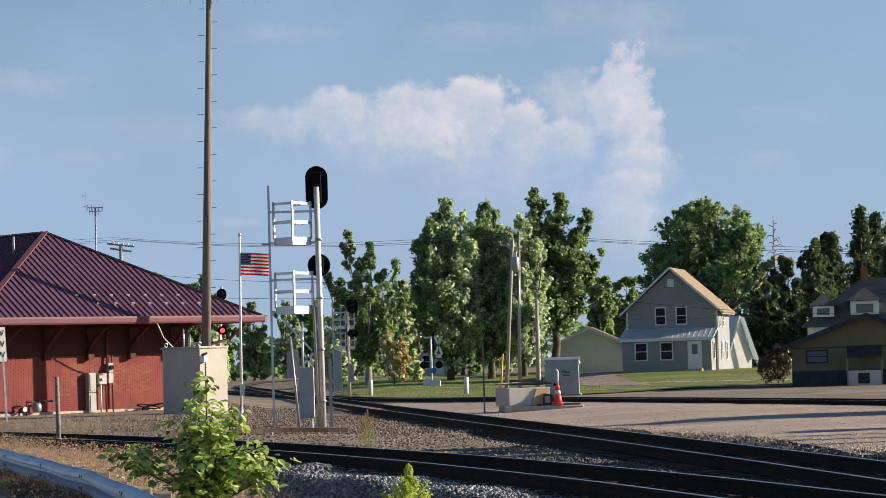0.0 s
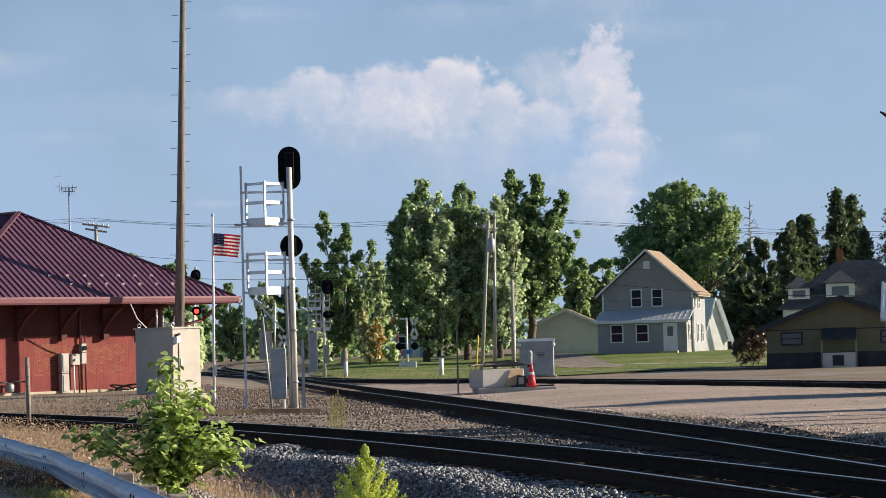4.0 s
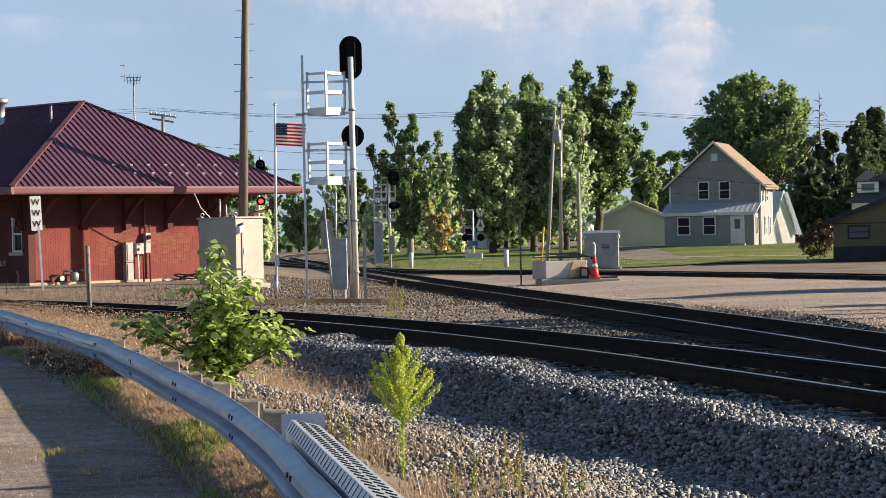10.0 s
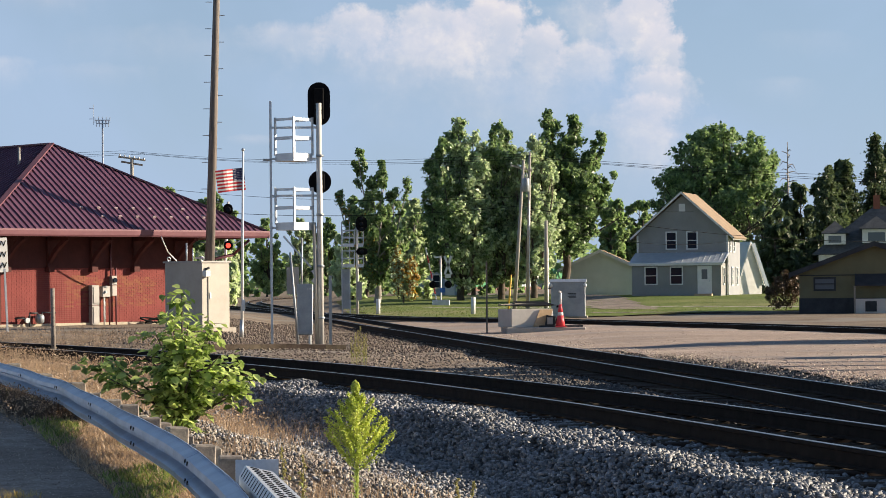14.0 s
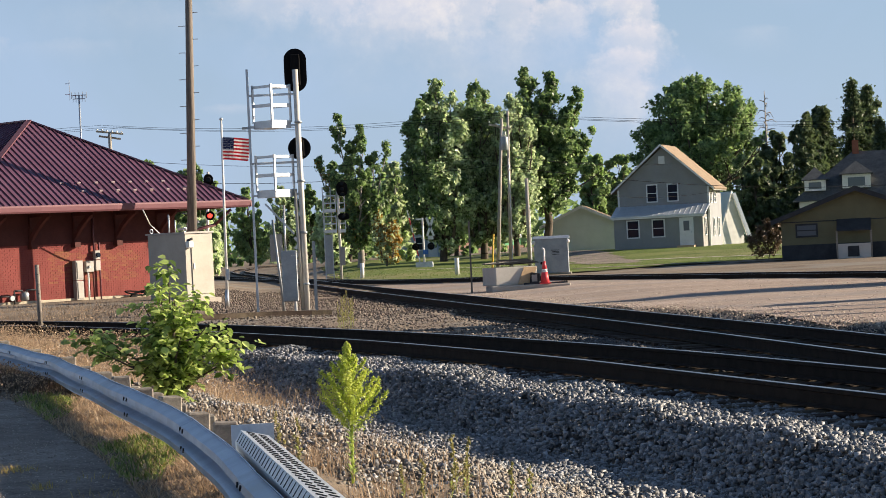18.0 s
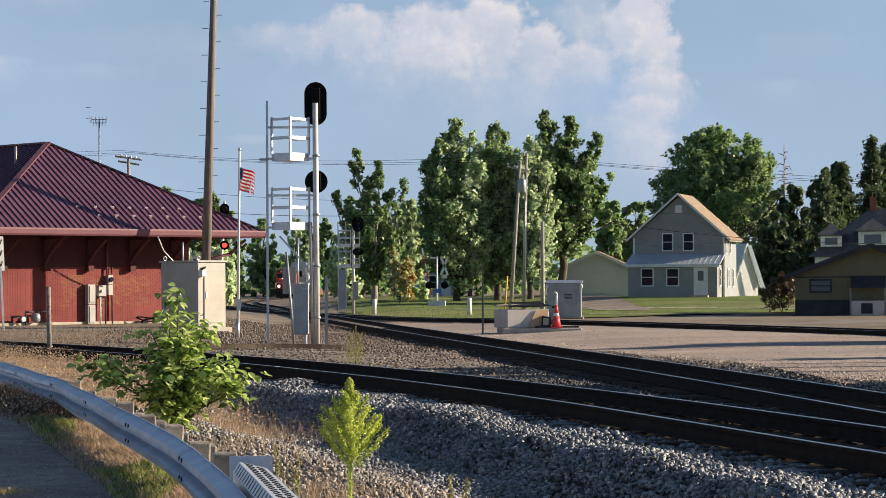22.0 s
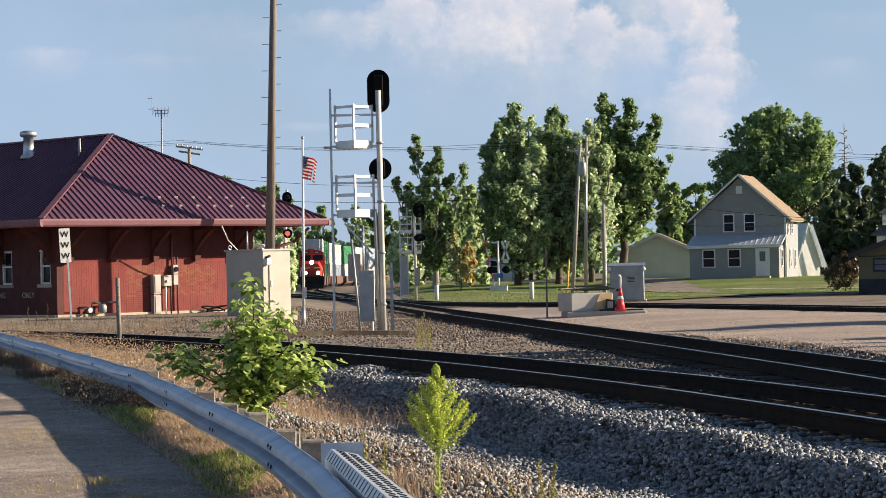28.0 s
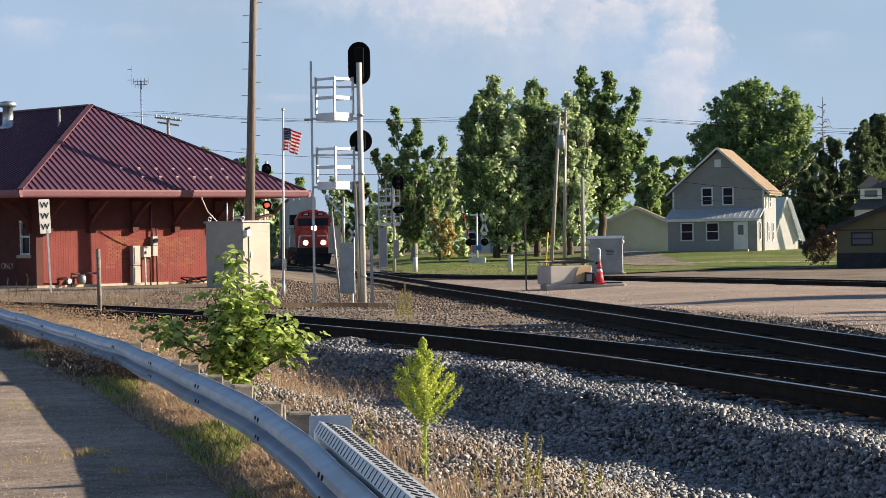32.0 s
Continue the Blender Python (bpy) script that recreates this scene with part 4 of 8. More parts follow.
for x, y, w, h, s, mat, lab in ((9.0, 206, 3.0, 8.0, 11, "leaf_light", "pale green tree at the edge of the lawn"), (-15.0, 300, 4.6, 10.5, 12, "leaf_tree", "green tree beside the curve of the track"),
                                (6.2, 262, 4.6, 10.0, 13, "leaf_tree", "green tree beside the curve of the track"), (-10.5, 250, 5.0, 10.5, 14, "leaf_tree", "leafy tree behind the depot"),
                                (-16.0, 262, 5.5, 11.0, 15, "leaf_tree", "leafy tree behind the depot"), (4.0, 226, 3.0, 6.0, 16, "leaf_light", "small pale green tree"),
                                (-7.8, 214, 2.4, 4.6, 17, "leaf_light", "pale shrub beside the track"), (-12.5, 226, 3.4, 6.2, 18, "leaf_tree", "green shrub beside the track"),
                                (31.5, 246, 3.2, 9.2, 19, "leaf_tree", "tree top behind the grey house"), (46.5, 240, 4.0, 9.0, 20, "leaf_light", "yellowing tree behind the white shed")):
    broad_tree(x, y, crown_lobes(w, 0.8, h, 11, s, 0.45), 9000, 0.30, mat, lab, 0.25, 1.6)
for k, (x, y, w, h, mat) in enumerate(((-30, 330, 6, 12, "leaf_tree"), (-24, 352, 6, 12.5, "leaf_tree"), (-20, 395, 6.5, 13, "leaf_light"), (-14, 420, 6.5, 13.5, "leaf_tree"), (-8, 440, 6, 13, "leaf_tree"), (-13, 372, 4.2, 8, "leaf_light"), (-2, 452, 6, 13, "leaf_light"), (3, 440, 6, 12.5, "leaf_tree"), (9, 420, 6, 12, "leaf_tree"), (14, 400, 6, 12, "leaf_light"),
                                         (20, 380, 6, 12, "leaf_tree"), (10, 330, 5.5, 11, "leaf_tree"), (16, 300, 5.5, 11, "leaf_tree"), (26, 320, 6, 12, "leaf_tree"), (-36, 300, 6, 12, "leaf_tree"), (-11, 236, 2.6, 4.4, "leaf_light"), (9.5, 236, 3.4, 7.5, "leaf_tree"), (16.5, 240, 3.4, 8, "leaf_tree"),
                                         (41.5, 208, 2.8, 6.5, "leaf_dark"), (44.8, 216, 3.4, 9.0, "leaf_dark"), (49.0, 222, 3.8, 11.0, "leaf_dark"), (54.0, 240, 4.5, 12.5, "leaf_dark"), (60.0, 246, 5.0, 13.5, "leaf_dark"), (66.0, 240, 5.0, 14.0, "leaf_dark"), (36.5, 262, 4.5, 9, "leaf_tree"))):
    broad_tree(x, y, crown_lobes(w, 0.6, h, 12, 60 + k, 0.4), 6500 if y > 280 else 8500, 0.42 if y > 280 else 0.30, mat, "leafy green tree in the woods beyond the tracks" if y > 280 else "dense dark tree beside the houses" if mat == "leaf_dark" else "leafy green shrub beyond the tracks", 0.25, 1.5)
for x, y, h, w in ((46.7, 212, 11.0, 3.2), (51.2, 224, 13.0, 3.0), (55.95, 232, 16.0, 3.3), (58.5, 236, 15.5, 3.1), (60.9, 226, 17.6, 3.5), (57.4, 227, 11.5, 3.0), (64.6, 228, 16.6, 3.8)):
    spruce(x, y, h, w, 9500, "dark green spruce beside the houses", group="spruces")


# out of view: added trees, crowns sized to shade the ballast and yard
for x, y, lo, hi, w, sd in ((22.0, 38.4, 2.2, 5.3, 2.7, 31), (22.5, 33.6, 2.0, 4.4, 2.2, 36), (22.0, 44.3, 5.2, 5.7, 1.4, 32), (22.2, 46.6, 5.2, 5.8, 1.4, 33), (22.0, 48.8, 5.1, 5.7, 1.3, 34), (22.0, 51.6, 1.4, 3.2, 1.3, 35)):
    broad_tree(x, y, crown_lobes(w, lo, hi, 8, sd, 0.3), 8000, 0.22, "leaf_tree", "unseen tree added east of the tracks to cast shade", 0.12, 1.2, group="trees east of the tracks")


broad_tree(28.3, 140, [(-0.3, 0, 0.1, -0.5, 0, 1.5, 0.6), (0.3, 0, 0.1, 0.6, 0, 1.8, 0.6), (0, 0, 0.1, 0.1, 0, 1.9, 0.5), (-0.6, 0, 0.0, -1.0, 0, 0.9, 0.5)], 3200, 0.07, "dry_dark", "brown withered shrub beside the olive building", 0.04, 0.3)


def dead_tree():
    tree = thing("dead_tree", pose(46.4, 228, gz(46.4, 228)), "bare grey dead conifer with drooping branches", "tree")
    bm = fresh()
    tube(bm, (0, 0, -0.2), (0, 0, 14.6), 0.22, 0.03, 7)
    r = random.Random(5)
    for k in range(44):
        z = 4 + 10.2 * k / 44
        a = r.uniform(0, math.tau)
        l = (15.2 - z) * r.uniform(0.16, 0.34)
        mid = Vector((l * 0.6 * math.cos(a), l * 0.6 * math.sin(a), z + 0.15))
        tip = Vector((l * math.cos(a), l * math.sin(a), z - 0.3 * l + r.uniform(-.2, .5)))
        tube(bm, (0, 0, z), mid, 0.06, 0.04, 5, cap=False)
        tube(bm, mid, tip, 0.04, 0.012, 5, cap=False)
    part("trunk", bm, "dead_wood", tree)


dead_tree()


def far_woods():
    """The line of far woods round the place."""
    pts, out = [], []
    for k in range(1500):
        a = rng.uniform(-math.pi, math.pi)
        if abs(a) < 0.6 or rng.random() < 0.35:
            R = rng.uniform(640, 720)
            h = 13 + 4 * noise.noise((a * 30, 0, 0)) + 3 * noise.noise((a * 110, 5, 0))
            m = 34 if abs(a) < 0.35 else 10
            c = np.array([R * math.sin(a), R * math.cos(a), -0.9])
            th, ph = rng.uniform(0, math.tau, m), rng.uniform(-0.2, 1.0, m)
            d = np.stack([np.cos(th) * np.cos(ph), np.sin(th) * np.cos(ph), np.sin(ph)], 1)
            pts.append(c + d * np.array([5.0, 5.0, h * rng.uniform(0.75, 1.05)]))
            out.append(d)
    ob = new("far_woods", leaf_mesh("far_woods", np.concatenate(pts), np.concatenate(out), 1.7, "leaf_tree", 0.2))
    tagged(ob, "far green woods along the horizon", "woods", kind="stuff")


far_woods()

# ---- depot ----
DEPOT = pose(-11.51, 84.0, 0, 0, 0, 42)
DW, DL, EAVE, RIDGE, OVER = 13.35, 34.0, 3.64, 7.05, 2.05
HIP = 4.9


def build_depot():
    d = thing("depot", DEPOT, "old brick railway depot with a maroon standing-seam metal roof", "station building")
    base = 0.10
    # outer walls, 0.3 m thick
    x0, x1, y0, y1 = OVER, DW - OVER, OVER, DL - OVER
    top = EAVE + 0.35
    for nm, bx, by, sx, sy in (("wall_north", (x0 + x1) / 2, y1 - 0.15, x1 - x0 - 0.6, 0.3), ("wall_east", x1 - 0.15, (y0 + y1) / 2, 0.3, y1 - y0)):
        bm = fresh()
        box(bm, bx, by, base, sx, sy, top - base)
        part(nm, bm, "brick_wall", d)
    bm = fresh()
    box(bm, (x0 + x1) / 2 + 0.0, y0 + 0.17, base, x1 - x0 - 0.64, 0.3, 2.25 - base)
    part("wall_south", bm, "brick_wall", d, "red brick end wall")
    south = bpy.data.objects["wall_south"]
    bm = fresh()
    box(bm, 0, 0, 0, 0.213, 0.03, 0.064)
    brick = mesh_of(bm, "brick", M["brick"])
    vs, fs, count = [], [], 0
    for row in range(29):
        z = base + 0.02 + row * 0.0745
        for k in range(42):
            x = x0 + 0.42 + k * 0.2235 - (0.112 if row % 2 else 0)
            if x > x1 - 0.4:
                continue
            y = y0 + 0.024 + random.uniform(-0.003, 0.003)
            if 5.2 < x < 9.4 and row > 8 and count < 300:
                share("brick", brick, south, Matrix.Translation((x, y, z)))
                count += 1
            else:
                o = len(vs)
                vs += [(v.co.x + x, v.co.y + y, v.co.z + z) for v in brick.vertices]
                fs += [tuple(i + o for i in p.vertices) for p in brick.polygons]
    ob = raw("brickwork", vs, fs, "brick")
    ob.parent = south
    tagged(ob, kind="stuff")
    # upper band: maroon paint whose dark tone also stands for the eaves shadow
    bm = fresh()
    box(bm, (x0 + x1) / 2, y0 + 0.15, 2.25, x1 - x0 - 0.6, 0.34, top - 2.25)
    part("upper_wall", bm, "paint_maroon", d, "maroon-painted upper wall with eaves shade in its dark colour")
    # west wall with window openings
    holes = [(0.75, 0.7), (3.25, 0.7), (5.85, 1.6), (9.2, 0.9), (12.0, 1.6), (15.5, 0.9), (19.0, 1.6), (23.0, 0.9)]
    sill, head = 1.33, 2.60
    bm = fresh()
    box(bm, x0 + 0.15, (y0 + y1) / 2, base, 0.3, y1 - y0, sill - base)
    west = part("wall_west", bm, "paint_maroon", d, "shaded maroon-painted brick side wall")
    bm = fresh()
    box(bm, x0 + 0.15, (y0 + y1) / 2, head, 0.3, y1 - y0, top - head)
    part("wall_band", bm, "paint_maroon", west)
    y = y0
    for yc, w in holes + [(y1 - y0 + 0.5, 1.0)]:
        a, b = y0 + yc - w / 2, y0 + yc + w / 2
        bm = fresh()
        box(bm, x0 + 0.15, (y + a) / 2, sill, 0.3, a - y, head - sill)
        part("pier", bm, "paint_maroon", west)
        y = b
    for yc, w in holes:
        n = 2 if w > 1.2 else 1
        bm = fresh()
        box(bm, x0 + 0.06, y0 + yc, head - 0.09, 0.1, w, 0.09)
        win = part("window", bm, "white", d, "white sash window")
        for k in range(n):
            c = y0 + yc + (k - (n - 1) / 2) * w / n
            ww = w / n
            for zz in (sill, (sill + head) / 2):
                bm = fresh()
                box(bm, x0 + 0.08, c, zz, 0.08, ww - 0.16, 0.07)
                part("sash_rail", bm, "white", win)
            for e2 in (-1, 1):
                bm = fresh()
                box(bm, x0 + 0.08, c + e2 * (ww / 2 - 0.042), sill, 0.09, 0.08, head - sill - 0.09)
                part("stile", bm, "white", win)
        bm = fresh()
        box(bm, x0 + 0.13, y0 + yc, sill, 0.012, w - 0.04, head - sill - 0.02)
        part("pane", bm, "glass", win)
        bm = fresh()
        box(bm, x0 + 0.02, y0 + yc, sill - 0.12, 0.16, w + 0.16, 0.12)
        part("sill", bm, "stone_base", win)
        bm = fresh()
        box(bm, x0 - 0.01, y0 + yc, head, 0.05, w + 0.2, 0.16)
        part("lintel", bm, "paint_maroon", win)
    bm = fresh()
    box(bm, (x0 + x1) / 2, y0 - 0.04, base - 0.35, x1 - x0 + 0.1, 0.12, 0.45)
    box(bm, x0 - 0.04, (y0 + y1) / 2, base - 0.35, 0.12, y1 - y0, 0.45)
    part("foundation", bm, "stone_base", d, "pale stone footing")
    # roof planes as slabs
    apex_a, apex_b = Vector((DW / 2, HIP, RIDGE)), Vector((DW / 2, DL - HIP, RIDGE))
    e = EAVE
    c00, c10, c11, c01 = Vector((0, 0, e)), Vector((DW, 0, e)), Vector((DW, DL, e)), Vector((0, DL, e))
    planes = {"roof_south": (c00, c10, apex_a), "roof_west": (c01, c00, apex_a, apex_b), "roof_east": (c10, c11, apex_b, apex_a), "roof_north": (c11, c01, apex_b)}
    for nm, pts in planes.items():
        nrm = (pts[1] - pts[0]).cross(pts[2] - pts[0]).normalized()
        bm = fresh()
        slab(bm, [p - nrm * 0.09 for p in pts], nrm * 0.09)
        roof = part(nm, bm, "roof", d, "maroon standing-seam metal roof")
        # standing seams run up the slope
        a, b = pts[0], pts[1]
        run = (b - a).normalized()
        up = nrm.cross(run).normalized()
        width = (b - a).length
        n = int(width / 0.268)
        if nm in ("roof_north", "roof_east"):
            continue
        height = (pts[2] - a).dot(up)
        la = (pts[-1] - a).dot(run)
        lb = width - (pts[2] - a).dot(run)
        for k in range(1, n):
            s = width * k / n
            t = min(height, s / la * height if la > 0 else height, (width - s) / lb * height)
            if t < 0.4:
                continue
            bm = fresh()
            p0 = a + run * s + up * 0.02 + nrm * 0.014
            p1 = a + run * s + up * (t - 0.1) + nrm * 0.014
            pp = [p0 - run * 0.012 - nrm * 0.014, p0 + run * 0.012 - nrm * 0.014, p0 + run * 0.008 + nrm * 0.032, p0 - run * 0.008 + nrm * 0.032]
            qq = [p + (p1 - p0) for p in pp]
            quad_faces(bm, pp + qq, [(3, 2, 1, 0), (4, 5, 6, 7), (0, 1, 5, 4), (1, 2, 6, 5), (2, 3, 7, 6), (3, 0, 4, 7)])
            part("seam", bm, "roof", roof)
        if nm == "roof_south":
            bm = fresh()
            box(bm, -0.075, 0, 0, 0.15, 0.05, 0.07)
            clip = mesh_of(bm, "snow_guard", M["clip_pale"])
            turn = Matrix((run, up, nrm)).transposed().to_4x4()
            for row, (tt, s0) in enumerate(((0.85, 6.0), (1.42, 5.35))):
                for k in range(7):
                    p = a + run * (s0 + k * 0.80) + up * tt + nrm * 0.004
                    share("snow_guard", clip, roof, Matrix.Translation(p) @ turn)
    # hip and ridge caps
    for p, q in ((c00, apex_a), (c10, apex_a), (c01, apex_b), (apex_a, apex_b)):
        bm = fresh()
        bar(bm, p + Vector((0, 0, 0.03)), q + Vector((0, 0, 0.03)), 0.22, 0.05)
        part("ridge_cap", bm, "roof" if p != c00 else "roof_trim", d)
    # fascia and gutter
    for p, q in ((c00, c10), (c00, c01), (c10, c11), (c01, c11)):
        out = Vector((q.y - p.y, p.x - q.x, 0)).normalized()
        if out.dot(Vector((DW / 2, DL / 2, 0)) - p) > 0:
            out = -out
        bm = fresh()
        prof = [(0.0, -0.26), (0.09, -0.26), (0.13, -0.20), (0.15, -0.05), (0.15, 0.01), (0.0, 0.01)]
        w = (q - p).normalized()
        a = [p + out * u - w * 0.15 + Vector((0, 0, z)) for u, z in prof]
        b = [v + (q - p) + w * 0.3 for v in a]
        n = len(prof)
        quad_faces(bm, a + b, [tuple(range(n))[::-1], tuple(range(n, 2 * n))] + [(k, (k + 1) % n, n + (k + 1) % n, n + k) for k in range(n)])
        part("gutter", bm, "roof_trim", d, "dusty rose metal gutter and fascia")
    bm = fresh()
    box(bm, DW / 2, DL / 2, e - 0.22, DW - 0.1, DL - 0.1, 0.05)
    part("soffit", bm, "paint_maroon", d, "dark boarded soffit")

    def bracket(px, py, ox, oy):
        bm = fresh()
        p = Vector((px, py, 0))
        o = Vector((ox, oy, 0))
        bar(bm, p + o * 0.06 + Vector((0, 0, 2.25)), p + o * 0.06 + Vector((0, 0, e - 0.25)), 0.16)
        pts = [p + o * (0.08 + 1.15 * t) + Vector((0, 0, 2.45 + (e - 0.28 - 2.45) * (t ** 0.75))) for t in (0, 0.3, 0.6, 0.85, 1.0)]
        for a, b in zip(pts, pts[1:]):
            bar(bm, a, b, 0.14, 0.16)
        bar(bm, p + Vector((0, 0, e - 0.3)), p + o * 1.35 + Vector((0, 0, e - 0.3)), 0.15)
        box(bm, px + ox * 0.12, py + oy * 0.12, 2.10, 0.26, 0.26, 0.2)
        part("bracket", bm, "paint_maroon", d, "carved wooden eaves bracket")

    for px in (2.5, 4.42, 6.4, 8.38, 10.4):
        bracket(px, y0, 0, -1)
    for k in range(9):
        bracket(x0, y0 + 0.4 + 3.1 * k, -1, 0)
    # vent stack and pipe on the west slope
    bm = fresh()
    lathe(bm, [(0.36, 0), (0.30, 0.12), (0.22, 0.2), (0.2, 0.85), (0.31, 0.88), (0.35, 0.98), (0.31, 1.08), (0.1, 1.12)], 14, Matrix.Translation((5.35, 8.6, 6.26)))
    part("roof_vent", bm, "galv", d, "galvanised round roof vent")
    bm = fresh()
    tube(bm, (5.0, 4.65, 6.0), (5.0, 4.65, 6.85), 0.05)
    lathe(bm, [(0.14, 0), (0.08, 0.06), (0.06, 0.12)], 10, Matrix.Translation((5.0, 4.65, 6.12)))
    part("vent_pipe", bm, "case_grey", d, "thin grey vent pipe")
    return d, base, x0, x1, y0


depot, DB, DX0, DX1, DY0 = build_depot()


# ---- grey house ----
def window(parent, x, y, z, w, h, axis="x", out=-1, frame="white", pane="glass"):
    """A sash window with its frame proud of a wall; axis: the wall's direction."""
    bm = fresh()
    t = 0.09

    def b(u, zz, su, sz, depth, sh=0.0):
        if axis == "x":
            box(bm, x + u, y + out * (depth / 2 + sh), zz, su, depth, sz)
        else:
            box(bm, x + out * (depth / 2 + sh), y + u, zz, depth, su, sz)

    for zz in (z - t, z + h, z + h / 2 - t * 0.25):
        b(0, zz, w + 2 * t if zz != z + h / 2 - t * 0.25 else w, t if zz != z + h / 2 - t * 0.25 else t * 0.6, 0.07)
    for s in (-1, 1):
        b(s * (w + t) / 2, z, t, h, 0.07)
    win = part("window", bm, frame, parent, "white-framed sash window" if frame == "white" else "dark-framed window")
    bm = fresh()
    b(0, z + 0.002, w, h - 0.004, 0.02, 0.004)
    part("pane", bm, pane, win)
    return win


def build_house():
    h = thing("house", pose(25.75, 185.6, gz(26, 184) - 0.05, 0, 0, -20), "two-storey grey house with tan shingle roof and metal porch roof", "house")
    W, L, E, R = 7.25, 5.1, 4.85, 8.05
    bm = fresh()
    slab(bm, [(0, 0, 0), (W, 0, 0), (W, 0, E), (W / 2, 0, R - 0.15), (0, 0, E)], (0, 0.2, 0))
    part("front_wall", bm, "siding", h, "grey clapboard gable wall")
    for k in range(40):
        z = 0.25 + k * 0.19
        half = W / 2 if z < E else W / 2 * (R - 0.25 - z) / (R - E)
        if half < 0.25 or z < 2.9 and k % 2:
            continue
        bm = fresh()
        slab(bm, [(W / 2 - half + .03, -0.012, z), (W / 2 + half - .03, -0.012, z), (W / 2 + half - .03, -0.003, z + 0.17), (W / 2 - half + .03, -0.003, z + 0.17)], (0, 0.003, 0))
        part("clapboard", bm, "siding", h)
    for nm, x, mat in (("side_wall", W - 0.2, "siding_sun_side"), ("side_wall", 0, "siding")):
        bm = fresh()
        box(bm, x + 0.1, L / 2 + 0.1, 0, 0.2, L - 0.2, E)
        part(nm, bm, mat, h)
    bm = fresh()
    slab(bm, [(0, L, 0), (W, L, 0), (W, L, E), (W / 2, L, R - 0.15), (0, L, E)], (0, 0.2, 0))
    part("back_wall", bm, "siding", h)
    ov = 0.45
    for s in (-1, 1):
        a = Vector((W / 2, -0.4, R))
        b = Vector((W / 2 + s * (W / 2 + ov), -0.4, E - ov * (R - E) / (W / 2)))
        n = Vector((s * (R - E), 0, W / 2)).normalized()
        bm = fresh()
        slab(bm, [a, b, b + Vector((0, L + 0.8, 0)), a + Vector((0, L + 0.8, 0))], n * 0.14)
        part("roof", bm, "shingle", h, "tan asphalt shingle roof")
        bm = fresh()
        slab(bm, [a + Vector((0, -0.05, -0.02)), b + Vector((0, -0.05, -0.02)), b + Vector((0, -0.05, 0.16)), a + Vector((0, -0.05, 0.16))], (0, 0.06, 0))
        part("barge_board", bm, "white", h, "white barge board")
    bm = fresh()
    box(bm, W + 0.42, L / 2, E - 0.46, 0.06, L + 0.8, 0.09)
    part("fascia", bm, "siding", h)
    for x in (0.06, W - 0.06):
        bm = fresh()
        box(bm, x, -0.03, 0, 0.14, 0.06, E - 0.1)
        part("corner_board", bm, "white", h)
    for x in (2.75, 4.4):
        window(h, x, 0, 3.75, 0.72, 1.25)
    bm = fresh()
    box(bm, W / 2, -0.03, 6.65, 0.5, 0.06, 0.6)
    part("attic_vent", bm, "white", h, "white louvred attic vent")
    # porch along the front
    P, PH = 2.1, 2.55
    bm = fresh()
    box(bm, W / 2 - 0.1, -P / 2, 0, W - 0.25, P, PH)
    porch = part("porch", bm, "siding", h, "enclosed grey front porch")
    bm = fresh()
    slab(bm, [(-0.15, 0, 3.35), (W + 0.05, 0, 3.35), (W + 0.05, -P - 0.3, PH), (-0.15, -P - 0.3, PH)], (0, 0, 0.08))
    proof = part("porch_roof", bm, "metal_roof", h, "pale ribbed metal porch roof")
    for k in range(19):
        bm = fresh()
        x = -0.1 + k * (W + 0.1) / 18
        bar(bm, (x, 0, 3.44), (x, -P - 0.3, PH + 0.085), 0.03, 0.03)
        part("rib", bm, "metal_roof", proof)
    bm = fresh()
    box(bm, W / 2 - 0.1, -P - 0.24, PH - 0.14, W + 0.1, 0.05, 0.16)
    part("porch_fascia", bm, "white", h)
    for x in (1.55, 3.55):
        window(h, x, -P, 1.0, 0.85, 1.25)
    bm = fresh()
    box(bm, 5.75, -P - 0.03, 0.22, 1.1, 0.06, 2.15)
    door = part("door", bm, "white", h, "white front door")
    bm = fresh()
    box(bm, 5.75, -P - 0.065, 1.35, 0.45, 0.012, 0.75)
    part("door_pane", bm, "glass_pale", door)
    bm = fresh()
    box(bm, 6.15, -P - 0.08, 1.15, 0.05, 0.05, 0.14)
    part("handle", bm, "galv", door)
    bm = fresh()
    box(bm, 5.75, -P - 0.45, -0.1, 1.35, 0.7, 0.32)
    part("doorstep", bm, "plywood", h, "brown wooden doorstep")
    for y, z, w2, hh in ((0.7, 3.5, 0.4, 0.9), (2.3, 3.5, 0.7, 0.8), (1.5, 0.9, 0.5, 1.3), (3.6, 0.9, 0.7, 1.3)):
        window(h, W, y, z, w2, hh, "y", 1, pane="glass_pale")
    window(h, W - 0.22, -P / 2, 1.0, 0.5, 1.2, "y", 1)
    return h


build_house()


# ---- depot fittings ----
def on_depot(x, y, z):
    return DEPOT @ Matrix.Translation((x, y, z))


